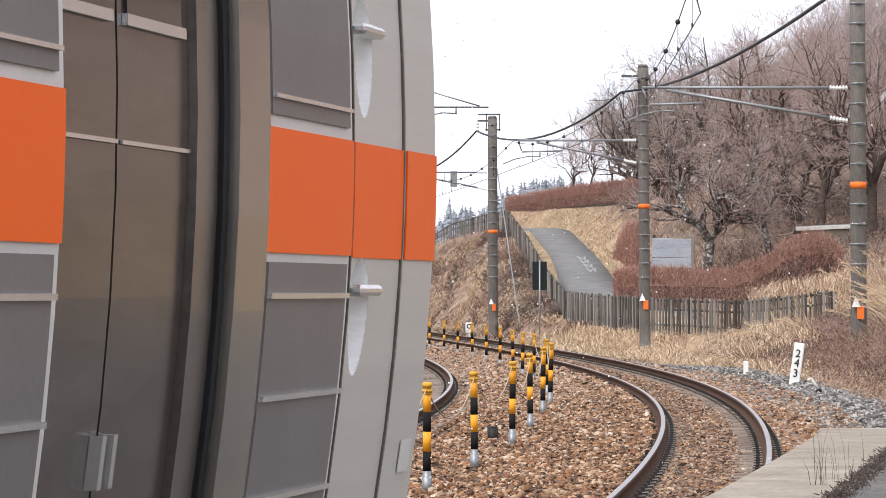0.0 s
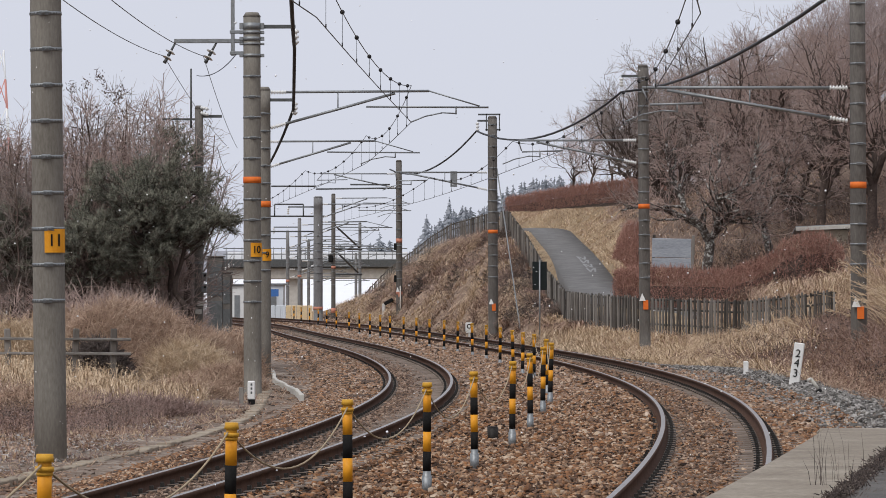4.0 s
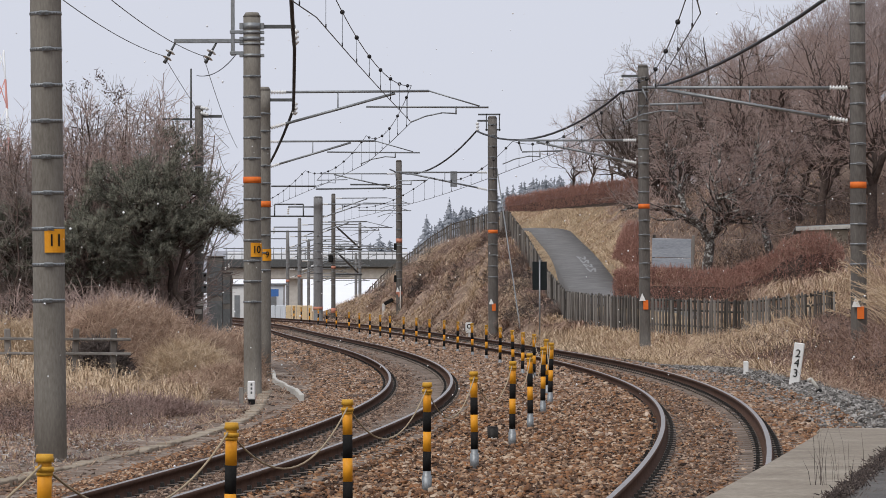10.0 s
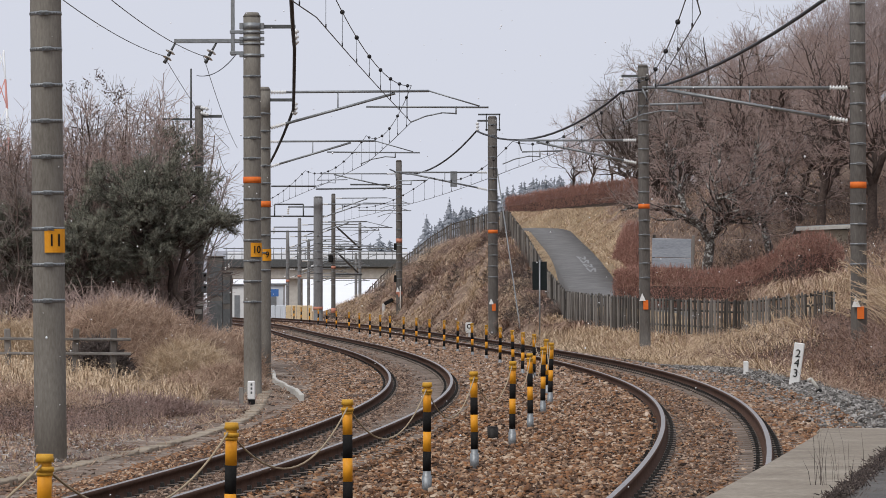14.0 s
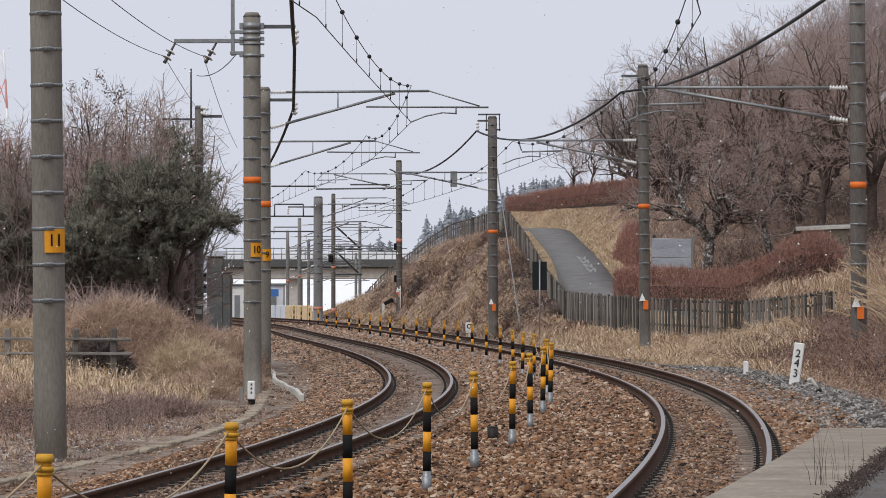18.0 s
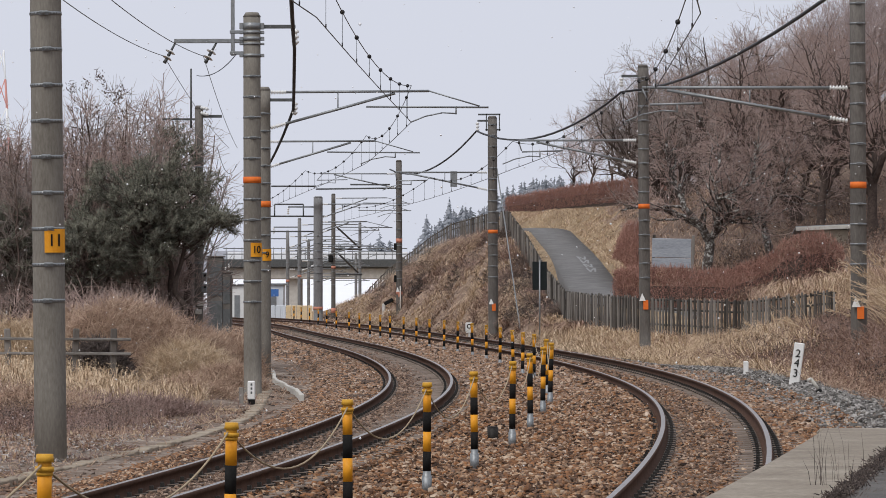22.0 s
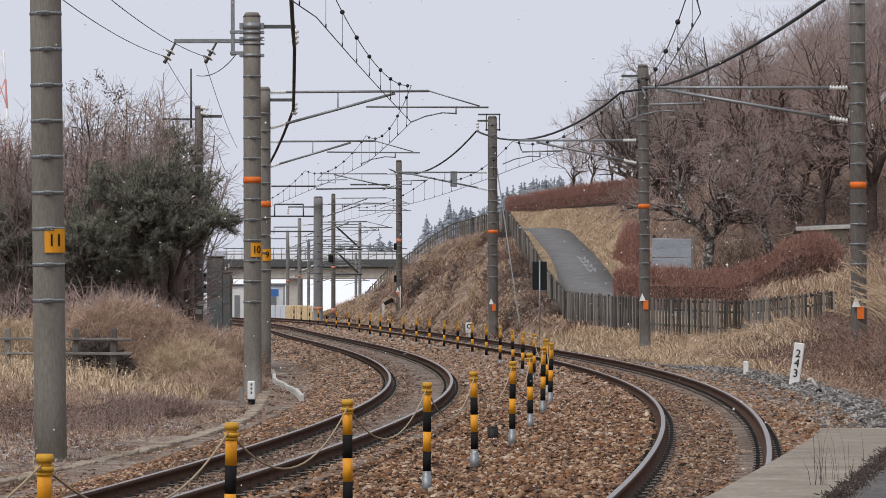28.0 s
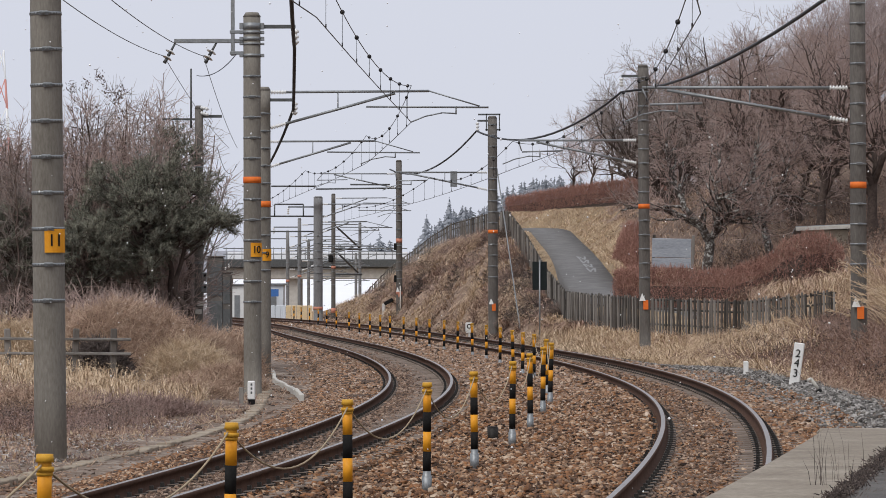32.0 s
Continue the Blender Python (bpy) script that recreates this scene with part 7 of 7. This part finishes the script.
# ---- ballast stones ----
def stones(name, x, y, z, size, material, label, seed):
    rnd = np.random.RandomState(seed)
    n = len(x)
    c3, s3 = 0.5, 0.866
    base = np.array([(1, 0, 0), (-c3, s3, 0), (-c3, -s3, 0), (0.42, 0.72, 1), (-0.83, 0, 1), (0.42, -0.72, 1)], float)
    f = np.array([(0, 1, 3), (1, 4, 3), (1, 2, 4), (2, 5, 4), (2, 0, 5), (0, 3, 5), (3, 4, 5)])
    a = rnd.rand(n) * 2 * np.pi
    s = size * (0.45 + 0.85 * rnd.rand(n))
    v = base[None] + rnd.randn(n, 6, 3) * 0.26
    v[..., 2] += v[..., 0] * rnd.randn(n, 1) * 0.3 + v[..., 1] * rnd.randn(n, 1) * 0.3
    v *= s[:, None, None] * np.stack([0.7 + 0.95 * rnd.rand(n), 0.6 + 0.5 * rnd.rand(n), 0.4 + 0.45 * rnd.rand(n)], -1)[:, None, :]
    c, q = np.cos(a)[:, None], np.sin(a)[:, None]
    v = np.stack([v[..., 0] * c - v[..., 1] * q, v[..., 0] * q + v[..., 1] * c, v[..., 2]], -1)
    v += np.stack([x, y, z - 0.01], -1)[:, None, :]
    faces = (np.arange(n)[:, None, None] * 6 + f[None]).reshape(-1, 3)
    return solid(name, mesh_of(name, v.reshape(-1, 3), faces, material), None, label, "ballast", kind="stuff")


R = np.random.RandomState(3)


def scatter(n, y0, y1, fa, fb):
    y = y0 + (y1 - y0) * R.rand(n)
    a, b = fa(y), fb(y)
    return a + (b - a) * R.rand(n), y


def ballast(x, y, z, size, label, seed):
    """Rusty stones near the station that turn dustier along the line."""
    far = R.rand(len(x)) < smooth((y - 36) / 70)
    for pick, m in ((~far, "stone"), (far, "stone_far")):
        if pick.sum() > 20:
            stones("ballast_stones", x[pick], y[pick], z[pick], size, M[m], label, seed)


for n, y0, y1, sz in ((24000, 24, 48, 0.025), (16000, 48, 75, 0.028), (11000, 75, 115, 0.036), (9000, 115, 230, 0.052)):
    x, y = scatter(n, y0, y1, lambda y: xl(y) + 0.66, lambda y: xr(y) - 0.66)
    ballast(x, y, bed_z(x, y) + 0.015 + 0.035 * R.rand(len(x)) + 0.04 * ((x < xl(y) + 1.08) | (x > xr(y) - 1.08)), sz, "rusty orange and brown ballast stones between the tracks", int(y0))
    x, y = scatter(n // 2, y0, y1, lambda y: xl(y) - 2.6, lambda y: xl(y) - 0.66)
    ballast(x, y, np.maximum(bed_z(x, y), -0.44) + 0.01, sz * 0.88, "brown ballast stones on the track shoulder", int(y0) + 1)
    for lx in (xl, xr):
        x, y = scatter(n // 3, y0, y1, lambda y: lx(y) - 0.47, lambda y: lx(y) + 0.47)
        z = bed_z(x, y) + 0.005 + 0.006 * (lx is xl) + 0.05 * (1 - (np.abs(x - lx(y)) / 0.47) ** 2) * (lx is xr) + 0.02 * R.rand(len(x))
        rusty = (R.rand(len(x)) < 0.5) & (lx is xr)
        for pick, m in ((~rusty, "stone_bed"), (rusty, "stone")):
            if pick.any():
                stones("ballast_stones", x[pick], y[pick], z[pick], sz * 0.8, M[m], "dusty ballast between the rails", int(y0) + 2)
    x, y = scatter(n // 2, y0, y1, lambda y: xr(y) + 0.66, lambda y: xr(y) + 1.9)
    ballast(x, y, np.maximum(bed_z(x, y), ground(x, y)) + 0.02 + 0.02 * R.rand(len(x)) + 0.04 * (x < xr(y) + 1.08), sz, "brown ballast stones on the track shoulder", int(y0) + 3)
x, y = scatter(23000, 40, 125, lambda y: xr(y) + 1.4 - 0.12 * smooth((y - 50) / 15) - 0.4 * smooth((y - 66) / 16), lambda y: xr(y) + 2.6 - 0.3 * smooth((y - 95) / 30))
stones("grey_gravel", x, y, np.maximum(bed_z(x, y), ground(x, y)) + 0.01 + 0.03 * R.rand(len(x)), 0.029, M["gravel"], "fresh grey gravel along the foot of the bank", 77)
x, y = scatter(7000, 36, 100, lambda y: xl(y) - 5.0, lambda y: xl(y) - 2.3)
stones("scattered_stones", x, y, ground(x, y) + 0.0, 0.03, M["stone_bed"], "scattered small stones on bare ground", 78)

# loose stones nearest the camera, one by one
loose = mat("loose_ballast_stone", (0.04, 0.027, 0.022), (0.14, 0.075, 0.045), (0.27, 0.125, 0.055), (0.33, 0.2, 0.11), (0.37, 0.29, 0.22), scale=9, fine=60, per="object", spread=0.4, rough=0.9)
shapes = []
for k in range(8):
    bm = B()
    bmesh.ops.create_icosphere(bm, subdivisions=1, radius=0.034)
    rnd = random.Random(k)
    for v in bm.verts:
        v.co *= rnd.uniform(0.7, 1.25)
        v.co.z *= 0.75
    shapes.append(bmesh_data("stone", bm, loose))
bed = next(o for o in scene.objects if o.name == "ballast_bed")
x, y = scatter(300, 30, 37, lambda y: xl(y) + 0.8, lambda y: xr(y) - 0.8)
z = bed_z(x, y)
for k in range(300):
    part("stone", shapes[k % 8], None, bed, at=pose(float(x[k]), float(y[k]), float(z[k]) + 0.045, random.uniform(0, 360), random.uniform(0, 360), 0))

# dry weeds and dark asphalt at the platform's near corner
x, y = patch(R, 12000, 0.8, 1.3, 8.7, 11.8, 0.03, 60)
ok = (x > xr(y) + 1.53 + 0.2) & (x < xr(y) + 2.3)
x, y = x[ok], y[ok]
blades("platform_weeds", x, y, 0.034, 0.0026, M["bramble"], "dry weeds growing on the platform", "weeds", 41, lean=0.6, z=np.full(len(x), 1.12))


y = 8.6 + 3.0 * R.rand(2600)
x = xr(y) + 1.53 + 0.3 - 0.012 + 0.014 * R.randn(2600)
lump = 0.5 + 0.5 * np.sin(y * 9) * np.sin(y * 23 + 1)
tangle(x, y, np.full(2600, 1.11) + 0.02 * R.rand(2600) * lump, 0.014, 0.0012, M["weed"], "dark matted moss and dead weeds along the slab's edge", 457, 0.2, "withered_moss")
x, y = patch(R, 22, 0.86, 0.97, 9.25, 9.7, 0.02, 6)
blades("weed_stalks", x, y, 0.15, 0.0012, M["weed"], "thin dry weed stalks on the platform", "weeds", 43, lean=0.3, z=np.full(len(x), 1.14))


# ---- the train ----
body_steel = mat("brushed_stainless_steel", (0.52, 0.5, 0.455), (0.6, 0.578, 0.53), rough=0.38, metal=0.1, scale=3, fine=120, stretch=(1, 0.1, 6), bump=0.03)
panel_grey = mat("grey_side_panel", (0.145, 0.132, 0.128), (0.185, 0.17, 0.166), rough=0.38, scale=3, fine=90, bump=0.03)
trim_light = mat("light_grey_frame", (0.60, 0.585, 0.55), (0.68, 0.665, 0.63), rough=0.4, scale=4, fine=80, bump=0.03)
stripe = mat("orange_train_stripe", (0.97, 0.125, 0.005), (0.98, 0.14, 0.008), rough=0.35, spec=0.08, scale=3, fine=60, bump=0.02)
# stretched streaks in the colour imitate the mottled reflections on the doors
door_dark = mat("dark_door_steel", (0.045, 0.034, 0.029), (0.095, 0.076, 0.066), (0.145, 0.12, 0.106), rough=0.2, metal=0.5, scale=5, fine=70, stretch=(1, 0.35, 2.5), bump=0.03)
door_brown = mat("brown_door_pillar", (0.10, 0.085, 0.073), (0.19, 0.168, 0.147), rough=0.22, metal=0.5, scale=4, fine=70, bump=0.03)
rubber = mat("black_rubber", (0.01, 0.01, 0.011), (0.02, 0.02, 0.021), rough=0.7, bump=0)
silver = mat("silver_trim", (0.62, 0.62, 0.61), (0.74, 0.74, 0.73), rough=0.25, metal=0.8, bump=0)
glass = mat("dark_window_glass", (0.012, 0.013, 0.015), (0.02, 0.021, 0.024), rough=0.06, bump=0)
recess_white = mat("pale_recess", (0.84, 0.83, 0.8), (0.9, 0.89, 0.87), rough=0.5, bump=0)


def bulge(z):
    return -0.17 * (z - 1.75) ** 2 if z < 1.75 else -0.16 * (z - 1.75) ** 2


def skin(u0, u1, z0, z1, out=0.0, thick=0.02, nz=10, nu=1):
    """A panel of the curved car side: u runs forward from the tail, out is how far it stands proud."""
    bm = B()
    us = [u0 + (u1 - u0) * i / nu for i in range(nu + 1)]
    zs = [z0 + (z1 - z0) * i / nz for i in range(nz + 1)]
    g = [[[bm.verts.new((bulge(z) + out - o, -u, z)) for z in zs] for u in us] for o in (0, thick)]
    for k in range(2):
        for i in range(nu):
            for j in range(nz):
                q = (g[k][i][j], g[k][i + 1][j], g[k][i + 1][j + 1], g[k][i][j + 1])
                bm.faces.new(q if k == 0 else q[::-1])
    for j in range(nz):
        for i, fl in ((0, False), (nu, True)):
            bm.faces.new((g[0][i][j], g[0][i][j + 1], g[1][i][j + 1], g[1][i][j]))
    for i in range(nu):
        for j in (0, nz):
            bm.faces.new((g[0][i][j], g[0][i + 1][j], g[1][i + 1][j], g[1][i][j]))
    return bm


def train():
    """Last car of the train, in its own space: side at x = 0, tail at y = 0, length towards -y."""
    t = thing("train", "stainless steel commuter train with an orange stripe and dark doors", "train")
    Lc = 19.0
    bm = B()
    prof = [(0, 1.16), (0, 3.2), (-0.35, 3.62), (-1.45, 3.75), (-2.55, 3.62), (-2.9, 3.2), (-2.9, 1.16)]
    rings = [[bm.verts.new((x - 0.14 + (0.0 if z > 2.4 else bulge(max(z, 1.2)) * 0.6), yy, z)) for x, z in prof] for yy in (-0.05, -Lc)]
    for i in range(len(prof)):
        j = (i + 1) % len(prof)
        bm.faces.new((rings[0][i], rings[0][j], rings[1][j], rings[1][i]))
    bm.faces.new(rings[0]), bm.faces.new(rings[1][::-1])
    part("body", bm, body_steel, t)
    bm = B()
    box(bm, -2.55, -Lc + 0.6, 0.35, -0.3, -0.8, 1.15, bevel=0.05)
    part("underframe", bm, M["black_iron"], t)
    for y in (-2.2, -4.3, -Lc + 2.2, -Lc + 4.3):
        for x in (-0.88, -2.02):
            bm = B()
            rod(bm, (x - 0.06, y, 0.46), (x + 0.06, y, 0.46), 0.43, sides=24)
            part("wheel", bm, M["rust"], t)
    # tail pillar, crew door and the panel ahead of it
    part("tail_pillar", skin(0.0, 0.2255, 1.26, 2.9, 0.0, 0.03, 16), body_steel, t)
    part("stripe", skin(0.001, 0.2245, 1.594, 1.742, 0.0025, 0.002), stripe, t, "orange stripe")
    door = part("crew_door", skin(0.2325, 0.41, 1.26, 2.9, -0.004, 0.03, 16), body_steel, t)
    for z0, z1 in ((1.26, 1.442), (1.594, 1.776), (1.93, 2.9)):
        part("door_panel", skin(0.41, 0.572, z0, z1, -0.004, 0.03, 8), body_steel, door)
    part("stripe", skin(0.2335, 0.571, 1.594, 1.742, -0.0015, 0.002), stripe, t, "orange stripe")
    seal = mat("brown_rubber_seal", (0.085, 0.068, 0.054), (0.15, 0.125, 0.105), rough=0.5, bump=0)
    for u in (0.229, 0.58):
        part("door_seal", skin(u - 0.0035, u + 0.0035, 1.2, 2.9, -0.001, 0.02, 16), seal, t)
    # grab recesses scooped into the door, each with a bar
    for z0, z1 in ((1.442, 1.594), (1.776, 1.93)):
        bm = B()
        nu, nz = 34, 40
        g = []
        for i in range(nu + 1):
            row = []
            for j in range(nz + 1):
                u, z = 0.41 + 0.162 * i / nu, z0 + (z1 - z0) * j / nz
                a, b = (u - 0.5) / (0.068 - 0.022 * (1 - j / nz)), (j / nz - 0.5) * 2 / 0.96
                deep = 0.08 * max(0.0, 1 - a * a - b * b) ** 0.5
                row.append(bm.verts.new((bulge(z) - 0.004 - deep, -u, z)))
            g.append(row)
        for i in range(nu):
            for j in range(nz):
                f = bm.faces.new((g[i][j], g[i + 1][j], g[i + 1][j + 1], g[i][j + 1]))
                f.smooth = True
                f.material_index = int(any(v.co.x < bulge(v.co.z) - 0.0055 for v in f.verts))
        part("grab_recess", bm, [body_steel, recess_white], door, "pale scooped grab recess")
        zc = z0 + (z1 - z0) * 0.72
        bm = B()
        box(bm, bulge(zc) - 0.014, -0.572, zc - 0.007, bulge(zc) + 0.016, -0.437, zc + 0.008, bevel=0.005)
        part("grab_bar", bm, silver, t, "silver grab bar")
    part("sill", skin(0.2, 0.6, 1.2, 1.256, -0.02, 0.03), M["black_iron"], t)
    part("rating_plate", skin(0.05, 0.12, 1.30, 1.345, 0.003, 0.002), trim_light, t)

    def side_panel(u0, u1):
        part("panel_frame", skin(u0, u1, 1.2, 2.95, 0.0, 0.03, 16), trim_light, t)
        part("stripe", skin(u0 + 0.002, u1 - 0.002, 1.596, 1.742, 0.003, 0.002), stripe, t, "orange stripe")
        part("window_panel", skin(u0 + 0.03, u1 - 0.02, 1.757, 2.75, 0.004, 0.004), panel_grey, t, "grey panel")
        part("ridge", skin(u0 + 0.03, u1 - 0.02, 1.776, 1.781, 0.009, 0.006, 1), silver, t)
        part("lower_panel", skin(u0 + 0.03, u1 - 0.02, 1.22, 1.585, 0.004, 0.004), panel_grey, t, "grey panel")
        for z in (1.545, 1.425, 1.305):
            part("ridge", skin(u0 + 0.03, u1 - 0.02, z - 0.003, z + 0.0035, 0.010, 0.007, 1), silver, t, "pale pressed ridge")

    side_panel(0.6, 1.11)
    # sliding door with its pillar, seal, leaves and handles
    part("door_pillar", skin(1.112, 1.27, 1.2, 2.95, 0.006, 0.03, 16), mat("bronze_pillar", (0.24, 0.22, 0.195), (0.32, 0.295, 0.265), rough=0.22, metal=0.8, bump=0.03), t, "dull bronze door pillar")
    part("door_seal", skin(1.275, 1.297, 1.2, 2.95, -0.006, 0.02, 16), rubber, t, "black rubber seal")
    part("door_pillar", skin(1.30, 1.40, 1.2, 2.95, -0.012, 0.02, 16), door_brown, t)
    for u0, u1 in ((1.402, 1.708), (1.716, 1.99)):
        leaf = part("door_leaf", skin(u0, u1, 1.22, 2.95, -0.022, 0.02, 16), door_dark, t, "dark polished door leaf")
        part("chrome_line", skin(u0 + 0.005, u1 - 0.005, 1.7, 1.7045, -0.018, 0.003, 1), silver, leaf)
        part("window", skin(u0 + 0.04, u1 - 0.03, 1.835, 2.7, -0.019, 0.003), glass, leaf, "dark door window")
        part("window_trim", skin(u0 + 0.03, u1 - 0.02, 1.822, 1.834, -0.016, 0.006, 1), silver, leaf)
    for u in (1.69, 1.735):
        part("door_handle", skin(u - 0.008, u + 0.008, 1.35, 1.405, -0.008, 0.014, 1), silver, t, "short silver door handle")
    part("door_sill", skin(1.3, 1.99, 1.262, 1.29, -0.012, 0.02, 1), silver, t, "bright door sill")
    part("door_seal", skin(1.99, 2.0, 1.2, 2.95, -0.01, 0.02, 16), rubber, t)
    u = 2.0
    while u < Lc - 1.5:
        side_panel(u, min(u + 2.4, Lc - 0.1))
        u += 2.41
    return t


the_train = train()


def train_pose(y):
    """The tail's corner over the line: the side stands 1.45 m right of the track's middle."""
    a, b = y, y - 14.0
    xa, xb = float(xr(a)), float(xr(b))
    th = math.atan2(xa - xb, a - b)
    off = 1.43
    return pose(xa + off * math.cos(th), y - off * math.sin(th), 0.0, 0, 0, -math.degrees(th))


# ---- falling snow: three drifting layers of small flakes ----
def snow_layer(name, y0, y1, span, size, count, seed, height):
    rnd = np.random.RandomState(seed)
    y = y0 + (y1 - y0) * rnd.rand(count)
    x = (rnd.rand(count) - 0.5) * 2 * span * y / y1 * 1.2
    z = rnd.rand(count) * height
    octa = np.array([(1, 0, 0), (0, 1, 0), (-1, 0, 0), (0, -1, 0), (0, 0, 1), (0, 0, -1)], float)
    f = np.array([(0, 1, 4), (1, 2, 4), (2, 3, 4), (3, 0, 4), (1, 0, 5), (2, 1, 5), (3, 2, 5), (0, 3, 5)])
    v = octa[None] * (size * (0.5 + rnd.rand(count)))[:, None, None] * (0.7 + 0.6 * rnd.rand(count, 6, 1)) + np.stack([x, y, z], -1)[:, None, :]
    return solid(name, mesh_of(name, v.reshape(-1, 3), (np.arange(count)[:, None, None] * 6 + f[None]).reshape(-1, 3), flake), None, "small white snowflakes drifting down", "snowfall", "falling snow", "stuff")


flake = mat("snowflake_white", (0.88, 0.89, 0.9), (0.95, 0.95, 0.96), rough=0.8, bump=0)
near_snow = snow_layer("snowfall", 6, 16, 1.9, 0.0021, 900, 61, 44)
mid_snow = snow_layer("snowfall", 18, 40, 4.4, 0.0048, 2200, 62, 46)
far_snow = snow_layer("snowfall", 42, 78, 8.5, 0.0085, 2600, 63, 50)


def motions():
    """What moves: the train leaves past the camera, the snow falls and drifts."""
    rows = []
    for t in (0, 0.1, 0.2, 0.3, 0.4, 0.5, 0.6, 0.7, 0.8, 1.0, 1.5, 2.0, 3.0, 4.0, 6.0, 8.0):
        rows.append((t, train_pose(6.2 - 2.67 * t)))
    rows.append((32.0, train_pose(6.2 - 2.67 * 8.0)))
    walk(the_train, rows)
    for ob, v, drift in ((near_snow, 1.25, 0.35), (mid_snow, 1.25, 0.5), (far_snow, 1.3, 0.6)):
        walk(ob, [(t, pose(-drift * 2 + drift * t / 8 + 0.12 * math.sin(t), 0, -1.0 - v * t)) for t in range(0, 33, 4)])


motions()
